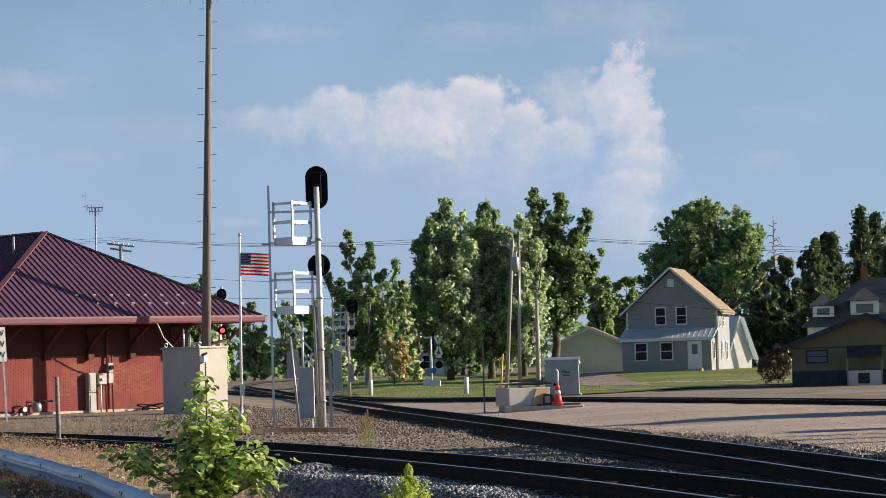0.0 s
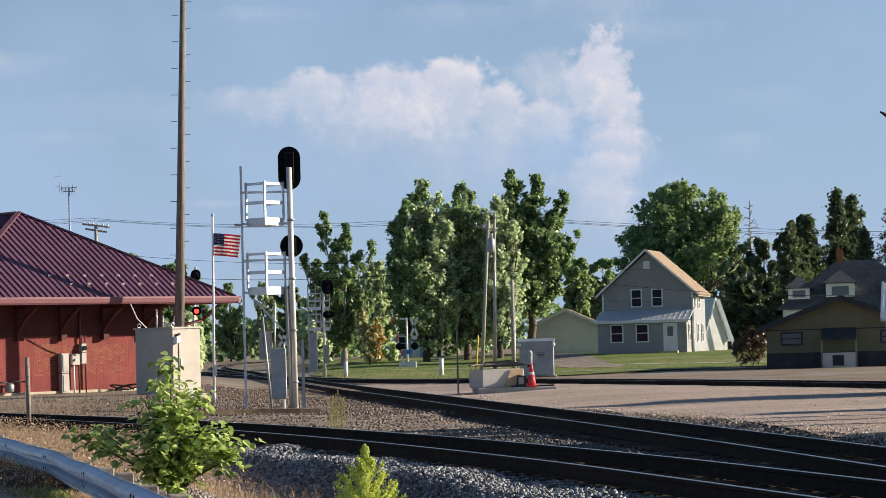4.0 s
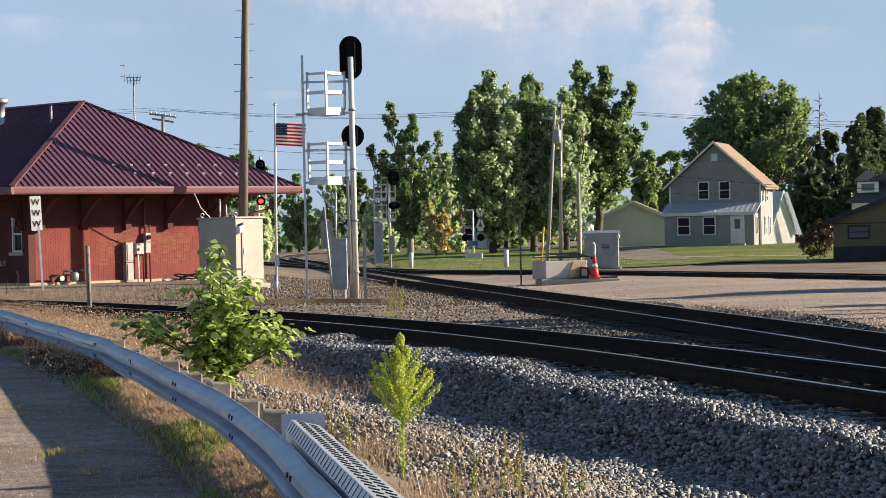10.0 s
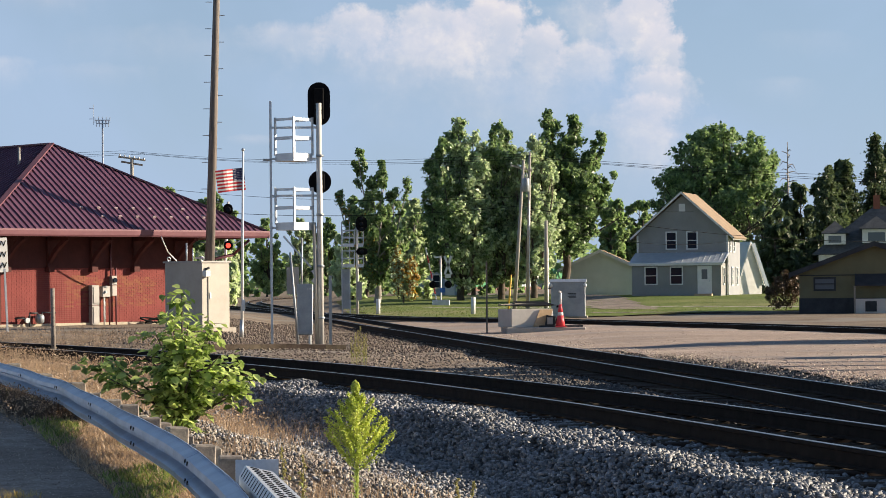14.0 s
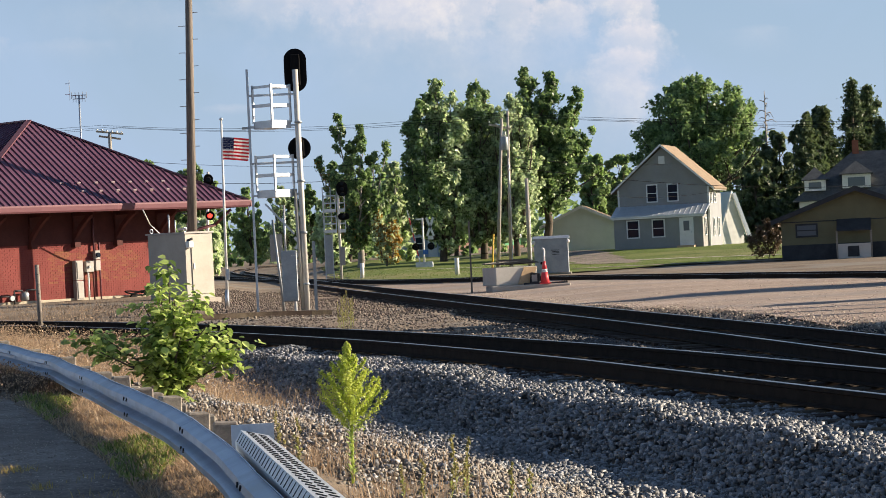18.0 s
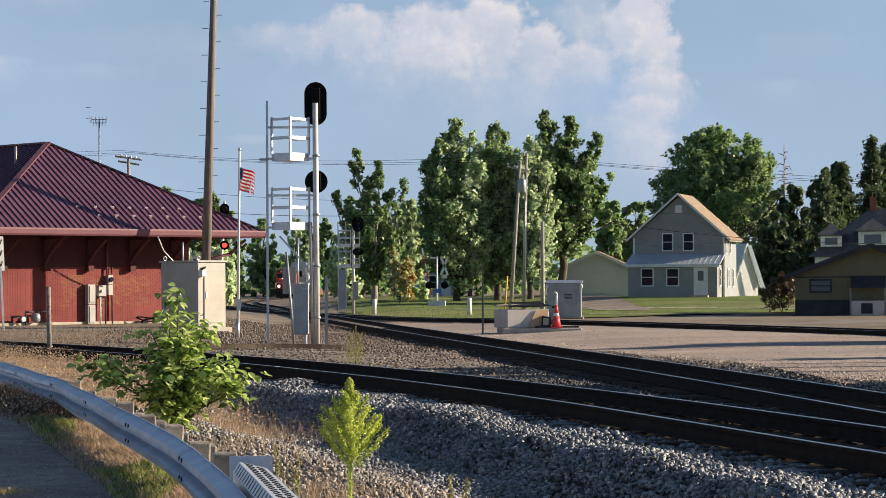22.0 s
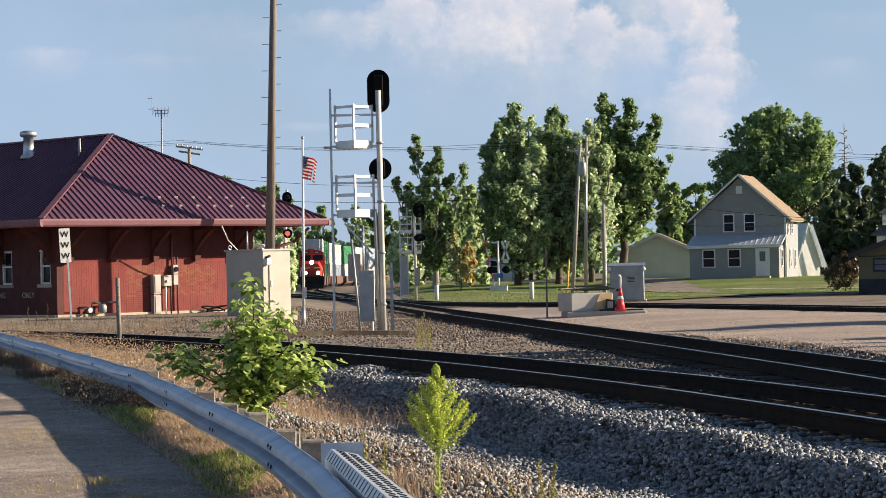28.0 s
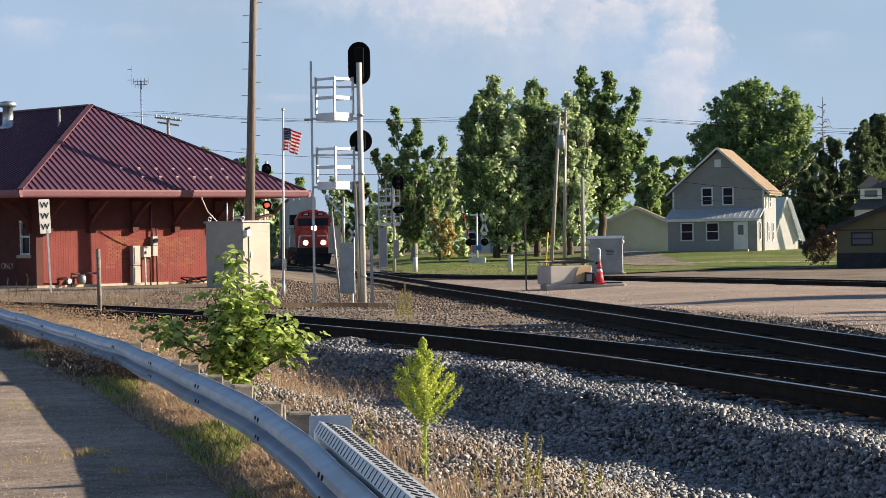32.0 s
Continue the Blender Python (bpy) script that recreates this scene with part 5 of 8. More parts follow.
def build_depot_fittings():
    """Meter boxes, pipes, gas meter and hoses on the end wall."""
    y = DY0 - 0.02
    t = thing("meter_cabinet", on_depot(6.42, y, DB), "two pale grey utility boxes stacked on the brick wall", "utility box")
    for z, h in ((0.02, 0.72), (0.76, 0.74)):
        bm = fresh()
        box(bm, 0, -0.11, z, 0.34, 0.22, h)
        b = part("box", bm, "case_grey", t, bevel=0.012)
        bm = fresh()
        box(bm, 0.02, -0.235, z + 0.06, 0.26, 0.02, h - 0.12)
        part("lid", bm, "case_grey", b)
    for z, h in ((-0.2, 0.22),):
        bm = fresh()
        tube(bm, (0, -0.1, z), (0, -0.1, z + h), 0.04)
        part("conduit", bm, "steel_grey", t)
    t = thing("electric_meter", on_depot(7.15, y, DB + 1.05), "grey electric meter boxes with round dial on the wall", "electric meter")
    for x, z, w, h in ((-0.18, 0.0, 0.36, 0.42), (0.2, 0.04, 0.22, 0.40), (0.2, 0.46, 0.24, 0.34)):
        bm = fresh()
        box(bm, x, -0.08, z, w, 0.16, h)
        part("box", bm, "case_grey", t, bevel=0.012)
    bm = fresh()
    tube(bm, (0.2, -0.16, 0.63), (0.2, -0.23, 0.63), 0.09, seg=14)
    part("dial", bm, "glass", t, "round glass meter dial")
    bm = fresh()
    tube(bm, (-0.22, -0.16, 0.2), (-0.22, -0.22, 0.2), 0.05, seg=12)
    part("knob", bm, "steel_grey", t)
    for x, z0, z1, mat in ((-0.22, -1.1, 0, "white"), (0.1, 0.8, 2.1, "roof_trim"), (0.02, -1.05, 0.05, "paint_maroon"), (0.34, -1.05, 1.1, "roof_trim")):
        bm = fresh()
        tube(bm, (x, -0.07, z0), (x, -0.07, z1), 0.035)
        part("conduit", bm, mat, t)
    bm = fresh()
    box(bm, 7.32, DY0 - 0.07, DB + 2.1, 0.13, 0.1, 1.3)
    part("downspout", bm, "paint_maroon", depot, "maroon metal downspout")
    t = thing("gas_meter", on_depot(3.75, y - 0.25, DB), "grey gas meter with rusty pipework at the wall", "gas meter")
    bm = fresh()
    lathe(bm, [(0.08, 0), (0.16, 0.04), (0.17, 0.25), (0.13, 0.32), (0.04, 0.34)], 12, Matrix.Translation((0.1, 0, 0.12)))
    part("body", bm, "steel_grey", t)
    for a, b in (((-0.35, 0, -0.1), (-0.35, 0, 0.5)), ((-0.35, 0, 0.5), (0.0, 0, 0.5)), ((0.0, 0, 0.5), (0.02, 0, 0.4)), ((0.2, 0, 0.42), (0.2, 0, 0.52)), ((0.2, 0, 0.52), (0.8, 0, 0.5)), ((-0.35, 0, 0.3), (-1.0, 0, 0.32))):
        bm = fresh()
        tube(bm, a, b, 0.03)
        part("pipe", bm, "charcoal", t)
    bm = fresh()
    tube(bm, (-0.5, 0, 0.24), (-0.5, -0.1, 0.24), 0.1, seg=12)
    part("regulator", bm, "steel_grey", t)
    t = thing("hose_reel", on_depot(8.9, y - 0.4, DB - 0.05), "black rubber hose coiled by the wall", "hose")
    bm = fresh()
    pts = [(0.6 * math.cos(k * 0.5) + 0.02 * k, 0.1 * math.sin(k * 0.4), 0.08 + 0.22 * abs(math.sin(k * 0.33))) for k in range(26)]
    pipe(bm, pts, 0.03, 6)
    part("hose", bm, "black", t)
    # fallen gutter strap under the eaves and lead pipe near the corner
    bm = fresh()
    for a, b in (((8.0, -0.15, EAVE - 0.25), (8.5, 0.1, EAVE - 0.8)), ((8.5, 0.1, EAVE - 0.8), (9.2, 0.3, EAVE - 1.25))):
        tube(bm, a, b, 0.025)
    part("hanging_cable", bm, "white", depot, "loose pale cable hanging from the gutter")
    bm = fresh()
    for a, b in (((12.7, 0.3, 3.3), (12.4, 0.9, 2.75)), ((12.4, 0.9, 2.75), (11.0, 2.3, 2.3))):
        tube(bm, a, b, 0.06)
    part("gutter_pipe", bm, "roof_trim", depot, "sloping rose gutter pipe")
    # antenna mast behind the ridge
    t = thing("aerial", pose(-8.55, 100.0, 0), "thin television aerial mast behind the depot", "aerial")
    bm = fresh()
    tube(bm, (0, 0, 0.1), (0, 0, 8.5), 0.035)
    part("mast", bm, "galv", t)
    for z, l, a in ((8.5, 0.62, 0.2), (8.35, 0.5, 0.4)):
        bm = fresh()
        tube(bm, (-l / 2, 0, z), (l / 2, 0, z), 0.018, seg=5)
        part("boom", bm, "steel_grey", t)
        for k in range(5):
            x = -l / 2 + l * k / 4
            bm = fresh()
            tube(bm, (x, 0, z - 0.14), (x, 0, z + 0.14), 0.012, seg=5)
            part("element", bm, "steel_grey", t)
    bm = fresh()
    tube(bm, (-0.38, 0, 8.3), (-0.38, 0, 9.15), 0.012, seg=5)
    tube(bm, (-0.56, 0, 9.0), (-0.36, 0, 9.0), 0.012, seg=5)
    tube(bm, (-0.56, 0, 8.55), (-0.36, 0, 8.55), 0.012, seg=5)
    part("side_aerial", bm, "galv", t)


build_depot_fittings()


def plate(bm, w, h, d=0.02, r=None, seg=10, z=0.0):
    """A rounded upright plate, its face along y."""
    r = min(w, h) / 2 if r is None else r
    pts = []
    for cx, cz, a0 in ((w / 2 - r, h / 2 - r, 0), (-w / 2 + r, h / 2 - r, 90), (-w / 2 + r, -h / 2 + r, 180), (w / 2 - r, -h / 2 + r, 270)):
        for k in range(seg + 1):
            a = radians(a0 + 90 * k / seg)
            p = (cx + r * math.cos(a), 0, z + cz + r * math.sin(a))
            if not pts or (Vector(p) - Vector(pts[-1])).length > 1e-4:
                pts.append(p)
    if (Vector(pts[0]) - Vector(pts[-1])).length < 1e-4:
        pts.pop()
    slab(bm, pts, (0, d, 0))


def letters(text, parent, x, y, z, size, material="black", turn=0):
    """Raised lettering facing -y."""
    cu = bpy.data.curves.new("lettering", "FONT")
    cu.body, cu.size, cu.extrude, cu.align_x, cu.align_y = text, size, 0.004, "CENTER", "CENTER"
    cu.materials.append(M[material])
    ob = new("lettering", cu)
    ob.parent = parent
    ob.matrix_basis = pose(x, y, z, 90, 0, turn)
    return ob


# ---- signals ----
def ladder(parent, x, y, z0, z1, w=0.4, lean=0.0, material="galv", gap=0.3, edge=False):
    """Two stiles and rungs; edge: seen from its side, the rungs run along y."""
    o = Vector((0, w / 2, 0)) if edge else Vector((w / 2, 0, 0))
    a, b = Vector((x, y, z0)), Vector((x + lean, y, z1))
    bm = fresh()
    bar(bm, a - o, b - o, 0.06, 0.04)
    lad = part("ladder", bm, material, parent, "galvanised steel ladder")
    bm = fresh()
    bar(bm, a + o, b + o, 0.06, 0.04)
    part("stile", bm, material, lad)
    n = int((z1 - z0) / gap)
    for k in range(1, n):
        p = a.lerp(b, k / n)
        bm = fresh()
        tube(bm, p - o, p + o, 0.014, seg=5)
        part("rung", bm, material, lad)
    return lad


def cage(parent, m, s, floor, top, material="aluminium"):
    """A railed maintenance platform: floor tray, corner posts, two rails round."""
    bm = fresh()
    box(bm, 0, 0, floor, s, s, 0.21, m)
    pl = part("platform", bm, material, parent, "pale metal maintenance platform")
    c = [(-s / 2, -s / 2), (s / 2, -s / 2), (s / 2, s / 2), (-s / 2, s / 2)]
    for x, y in c:
        bm = fresh()
        box(bm, x, y, floor + 0.16, 0.05, 0.05, top - floor - 0.16, m)
        part("corner_post", bm, material, pl)
    for z, h in ((floor + (top - floor) * 0.52, 0.09), (top - 0.06, 0.07)):
        for k in range(4):
            (x0, y0), (x1, y1) = c[k], c[(k + 1) % 4]
            if k == 2:
                continue
            bm = fresh()
            p, q = m @ Vector((x0, y0, z)), m @ Vector((x1, y1, z))
            bar(bm, p, q, 0.03, h)
            part("guard_rail", bm, material, pl)
    return pl


def head(parent, x, y, z, w, h, back=True, lenses=()):
    """A signal head: black background plate, housing, hoods. back: seen from behind."""
    f = 1 if back else -1
    bm = fresh()
    m = Matrix.Translation((x, y, z))
    pts = fresh()
    plate(pts, w, h, 0.02)
    bmesh.ops.transform(pts, matrix=m, verts=pts.verts)
    hd = part("signal_head", pts, "black", parent, "black rounded signal head")
    bm.free()
    n = max(1, round(h / 0.36))
    for k in range(n):
        zz = z + (k - (n - 1) / 2) * 0.33
        bm = fresh()
        tube(bm, (x, y + f * 0.02, zz), (x, y + f * 0.28, zz - 0.03), 0.13, 0.12, 12, cap=False)
        part("hood", bm, "black", hd)
        bm = fresh()
        tube(bm, (x, y + f * 0.022, zz), (x, y + f * 0.03, zz), 0.105, seg=14)
        part("lens", bm, "red_lens" if k in lenses else "glass", hd, "glowing red lens" if k in lenses else "")
    bm = fresh()
    box(bm, x, y - f * 0.07, z - h * 0.36, w * 0.42, 0.13, h * 0.72)
    part("housing", bm, "black", hd, bevel=0.02)
    return hd


def build_signal():
    z0 = gz(0.38, 64.5)
    s = thing("signal_mast", pose(0.38, 64.5, z0), "tall silver railway signal mast with two railed platforms and ladder", "railway signal")
    bm = fresh()
    tube(bm, (0, 0, -0.1), (-0.02, 0, 6.66), 0.085, 0.075, 14)
    part("mast", bm, "mast_paint", s, "bright silver tubular mast")
    bm = fresh()
    tube(bm, (-0.10, -0.03, -0.05), (-0.17, -0.03, 3.42), 0.055, 0.05, 10)
    part("support_pipe", bm, "case_beige", s, "cream support pipe")
    bm = fresh()
    tube(bm, (-0.52, 0.1, 1.4), (-0.50, 0.1, 3.0), 0.03, seg=8)
    part("conduit", bm, "galv", s)
    bm = fresh()
    bar(bm, (-1.0, 0, 3.05), (-0.25, 0, 2.2), 0.06, 0.05)
    part("brace", bm, "galv", s)
    ladder(s, -1.33, 0.15, 0.0, 6.72, 0.36, 0.0, edge=True)
    m = Matrix.Translation((-0.70, 0, 0)) @ Matrix.Rotation(radians(45), 4, "Z")
    cage(s, m, 0.71, 3.21, 4.37)
    cage(s, m, 0.71, 5.08, 6.27)
    for z in (3.28, 5.15, 4.15, 6.0):
        bm = fresh()
        bar(bm, (-1.36, 0.05, z), (-0.02, 0.0, z), 0.05, 0.06)
        part("bracket", bm, "galv", s)
    bm = fresh()
    box(bm, -1.42, 0.0, 5.1, 0.22, 0.3, 0.05)
    part("step_plate", bm, "steel_grey", s)
    for z in (5.2, 3.6, 2.2, 0.8):
        bm = fresh()
        tube(bm, (0, 0, z), (0, 0, z + 0.06), 0.105, seg=14)
        part("clamp", bm, "steel_grey", s)
    head(s, -0.01, 0.2, 6.655, 0.61, 1.18)
    head(s, 0.0, 0.2, 4.53, 0.62, 0.62)
    bm = fresh()
    box(bm, -0.43, -0.12, 0.38, 0.42, 0.28, 1.38)
    rb = part("relay_box", bm, "steel_grey", s, "grey steel relay box", bevel=0.015)
    bm = fresh()
    box(bm, -0.43, -0.275, 0.43, 0.36, 0.02, 1.28)
    part("door", bm, "steel_grey", rb)
    for x in (-0.29, -0.35):
        bm = fresh()
        tube(bm, (x, -0.28, 1.62), (x, -0.31, 1.62), 0.015)
        part("lock", bm, "white", rb)
    bm = fresh()
    tube(bm, (-0.30, -0.1, -0.1), (-0.30, -0.1, 0.4), 0.04)
    part("leg", bm, "white", s)
    bm = fresh()
    box(bm, -0.02, 0.05, -0.2, 0.55, 0.5, 0.32)
    part("foundation", bm, "wood_pole", s, "rusty concrete foundation", bevel=0.03)
    # leaning post with a pale sign panel seen from behind
    t = thing("track_sign", pose(-0.42, 68.0, gz(-0.4, 68)), "pale sign panel on a leaning grey post beside the signal", "sign")
    bm = fresh()
    tube(bm, (0.18, 0, -0.2), (-0.05, 0, 2.65), 0.035)
    part("post", bm, "steel_grey", t)
    bm = fresh()
    box(bm, 0.02, 0.05, 1.45, 0.36, 0.02, 0.78)
    part("panel", bm, "case_grey", t)
    # second post behind the mast
    t = thing("marker_post", pose(0.68, 70.0, gz(0.7, 70)), "grey steel marker post behind the signal", "post")
    bm = fresh()
    box(bm, 0, 0, -0.1, 0.09, 0.06, 2.15)
    part("post", bm, "steel_grey", t)


build_signal()


def build_far_signal():
    z0 = gz(3.2, 150)
    s = thing("signal_mast", pose(3.04, 150.0, z0), "far silver signal mast with black heads and caged ladder", "railway signal")
    bm = fresh()
    tube(bm, (0, 0, -0.1), (0, 0, 5.9), 0.09, 0.08, 10)
    part("mast", bm, "mast_paint", s)
    ladder(s, -0.72, 0, 0, 5.9, 0.5)
    for f, t in ((3.0, 4.1), (4.3, 5.4)):
        cage(s, Matrix.Translation((-0.55, 0, 0)), 0.75, f, t)
        cage(s, Matrix.Translation((0.22, 0.1, 0)), 0.36, f, t)
    head(s, 0.28, -0.25, 5.75, 0.72, 0.95, back=False)
    head(s, 0.30, -0.25, 4.0, 0.72, 0.42, back=False)
    bm = fresh()
    box(bm, 0.12, -0.15, 0.95, 0.32, 0.25, 1.15)
    part("relay_box", bm, "case_grey", s)
    bm = fresh()
    box(bm, -0.72, 0, 0.4, 0.5, 0.03, 2.5)
    part("ladder_guard", bm, "steel_grey", s, "grey sheet ladder guard")
    bm = fresh()
    tube(bm, (0.05, 0, 0), (0.25, 0, -0.05), 0.1)
    part("foot", bm, "steel_grey", s)


build_far_signal()


def build_depot_signal():
    z0 = gz(-3.5, 104)
    s = thing("signal_mast", pose(-3.47, 104.0, z0), "signal mast behind the depot showing a glowing red light", "railway signal")
    bm = fresh()
    tube(bm, (-0.3, 0, -0.1), (0, 0, 5.2), 0.07, 0.06, 10)
    part("mast", bm, "mast_paint", s)
    head(s, 0.0, -0.2, 4.85, 0.42, 0.5, back=False)
    head(s, 0.0, -0.2, 3.28, 0.40, 0.40, back=False, lenses=(0,))
    bm = fresh()
    bar(bm, (-0.1, -0.1, 3.2), (0.55, -0.1, 3.5), 0.05)
    part("arm", bm, "galv", s)
    bm = fresh()
    box(bm, -0.25, -0.1, 0.8, 0.24, 0.2, 1.2)
    part("relay_box", bm, "case_grey", s)
    bm = fresh()
    for x, z in ((-0.75, 3.0), (-1.2, 2.7)):
        box(bm, x, 0, z, 0.5, 0.3, 0.1)
    box(bm, -1.0, 0, 2.2, 0.08, 0.08, 0.8)
    part("arm_bracket", bm, "white", s)


build_depot_signal()


def build_west_signal():
    z0 = gz(-13.2, 72)
    s = thing("signal_mast", pose(-13.2, 72.0, z0), "silver signal mast with platforms, ladder and a lettered plate", "railway signal")
    bm = fresh()
    tube(bm, (0, 0, -0.1), (0.06, 0, 8.0), 0.10, 0.09, 12)
    part("mast", bm, "mast_paint", s, "bright silver mast")
    for f, t in ((3.4, 4.9), (5.75, 7.1)):
        cage(s, Matrix.Translation((-0.08, 0, 0)), 0.95, f, t)
        for k in range(4):
            bm = fresh()
            box(bm, -0.45 + 0.25 * k, -0.47, f + 0.16, 0.035, 0.03, t - f - 0.16)
            part('baluster', bm, 'aluminium', s)
    ladder(s, 0.78, 0.0, 0.0, 7.5, 0.46, 0.24)
    ladder(s, 0.62, 0.3, 5.5, 7.0, 0.5, 0.03)
    bm = fresh()
    box(bm, 0.68, -0.06, 1.1, 0.44, 0.03, 2.4)
    part("ladder_guard", bm, "galv", s, "galvanised sheet ladder guard")
    head(s, -0.05, -0.28, 7.78, 0.62, 1.15, back=False)
    head(s, -0.40, 0.35, 7.62, 0.5, 1.05)
    head(s, -0.4, 0.3, 4.6, 0.5, 0.5)
    bm = fresh()
    plate(bm, 0.72, 0.52, 0.02, 0.06)
    pl = part("name_plate", bm, "white", s, "white lettered plate")
    pl.matrix_basis = pose(0.07, -0.62, 5.28, 0, 0, 20)
    letters("END", pl, 0, -0.01, 0.11, 0.22)
    letters("C.T.C.", pl, 0, -0.01, -0.13, 0.21)
    for x, w, h, mat in ((-0.5, 0.5, 1.6, "case_grey"), (-0.25, 0.3, 1.9, "steel_grey")):
        bm = fresh()
        box(bm, x, 0.2, 0.35, w, 0.35, h)
        part("relay_box", bm, mat, s, bevel=0.015)
    bm = fresh()
    tube(bm, (0.05, 0, 2.2), (0.3, 0, 3.3), 0.035)
    part("brace", bm, "galv", s)
    bm = fresh()
    box(bm, 0, 0, -0.2, 0.7, 0.7, 0.35)
    part("foundation", bm, "concrete", s)
    # white pipe beside it
    t = thing("white_pipe", pose(-12.75, 70.5, gz(-12.75, 70.5)), "white plastic marker pipe in the weeds", "pipe")
    bm = fresh()
    tube(bm, (0, 0, -0.1), (0.02, 0, 1.75), 0.07, seg=10)
    part("pipe", bm, "white", t)
    t = thing("bollard", pose(-11.15, 70.0, gz(-11.15, 70)), "leaning white bollard with a yellow top band", "bollard")
    bm = fresh()
    tube(bm, (0.06, 0, -0.2), (-0.07, 0, 1.25), 0.16, seg=16)
    b = part("post", bm, "white", t)
    bm = fresh()
    tube(bm, (-0.066, 0, 1.2), (-0.075, 0, 1.31), 0.168, seg=16)
    part("top_band", bm, "yellow", b, "faded yellow band")


build_west_signal()


def build_radio_tower():
    t = thing("radio_tower", pose(-17.4, 100.0, 0.1), "galvanised steel lattice radio tower behind the depot", "tower")
    feet = [(0, 0), (-3.0, 0), (-1.5, 2.6)]
    H = 26.0

    def at(k, z):
        c = Vector((-1.5, 0.87, 0))
        return Vector((feet[k][0], feet[k][1], z)).lerp(Vector((c.x, c.y, z)), 0.42 * z / H)

    for k in range(3):
        bm = fresh()
        tube(bm, at(k, 0), at(k, H), 0.07, 0.05, 8)
        part("leg", bm, "steel_grey", t)
    n = 11
    for j in range(n):
        z, z2 = H * j / n, H * (j + 1) / n
        for k in range(3):
            for a, b in (((k, z), ((k + 1) % 3, z2)), (((k + 1) % 3, z), (k, z2)), ((k, z2), ((k + 1) % 3, z2))):
                bm = fresh()
                tube(bm, at(*a), at(*b), 0.028, seg=5)
                part("brace", bm, "steel_grey", t)
    for x in (-1.1, -1.0, -0.9, -0.8):
        bm = fresh()
        tube(bm, (x, 0.7, 8), (x - 0.2, 0.75, H), 0.035, seg=5)
        part("feeder_cable", bm, "black", t)


build_radio_tower()


def build_whistle_sign():
    t = thing("whistle_post", pose(-9.58, 76.2, gz(-9.66, 76.2) - 0.12, 0, -2.5, 24), "narrow white sign with three black letters on a thin post", "sign")
    bm = fresh()
    box(bm, 0.06, 0.02, -0.1, 0.06, 0.05, 2.2)
    part("post", bm, "galv", t)
    bm = fresh()
    plate(bm, 0.36, 1.10, 0.02, 0.03)
    bmesh.ops.transform(bm, matrix=Matrix.Translation((0, 0, 2.55)), verts=bm.verts)
    p = part("plate", bm, "white", t, "white enamel plate")
    for k in range(3):
        letters("W", p, 0, -0.006, 2.90 - 0.345 * k, 0.27)


build_whistle_sign()


def build_cabinet():
    t = thing("relay_cabinet", pose(-3.58, 80.9, gz(-3.58, 80.9), 0, 0, 42), "large beige metal relay cabinet with a door on a pad", "cabinet")
    W, L, H = 1.22, 2.0, 2.22
    bm = fresh()
    box(bm, W / 2, L / 2, 0.05, W, L, H)
    b = part("body", bm, "case_beige", t, bevel=0.012)
    bm = fresh()
    slab(bm, [(-0.05, -0.05, H + 0.05), (W + 0.05, -0.05, H + 0.05), (W + 0.05, L + 0.05, H + 0.05), (-0.05, L + 0.05, H + 0.05)], (0, 0, 0.06))
    part("lid", bm, "case_grey", t, "grey metal top")
    bm = fresh()
    box(bm, 0.68, -0.015, 0.2, 0.85, 0.03, 1.75)
    d = part("door", bm, "case_beige", b, "flush beige door", bevel=0.006)
    bm = fresh()
    box(bm, 0.34, -0.04, 1.05, 0.04, 0.03, 0.2)
    part("handle", bm, "galv", d)
    for x, y in ((0.1, 0.1), (0.1, L - 0.1)):
        bm = fresh()
        pipe(bm, [(x + 0.07 * math.cos(k * math.tau / 10), y, H + 0.19 + 0.07 * math.sin(k * math.tau / 10)) for k in range(10)], 0.018, 6, True)
        part("lifting_eye", bm, "galv", t)
    bm = fresh()
    box(bm, 0.12, -0.1, 1.78, 0.22, 0.2, 0.22)
    part("lamp_box", bm, "white", b, bevel=0.02)
    bm = fresh()
    tube(bm, (0.1, 0.05, 2.0), (0.26, -0.1, 2.1), 0.04)
    part("lamp_arm", bm, "charcoal", b)
    bm = fresh()
    box(bm, W / 2, L / 2, -0.25, W + 0.3, L + 0.3, 0.3)
    part("pad", bm, "concrete", t)
    for x, h in ((W + 0.14, 1.2), ):
        bm = fresh()
        box(bm, x, 0.9, 0.6, 0.22, 0.3, h)
        part("side_box", bm, "case_grey", t)
    bm = fresh()
    tube(bm, (1.0, 1.7, H), (1.0, 1.7, H + 0.55), 0.02)
    part("whip", bm, "galv", t)
    bm = fresh()
    tube(bm, (0.9, 1.92, H), (0.9, 1.92, H + 0.75), 0.03)
    part("vent_pipe", bm, "galv", t)


build_cabinet()


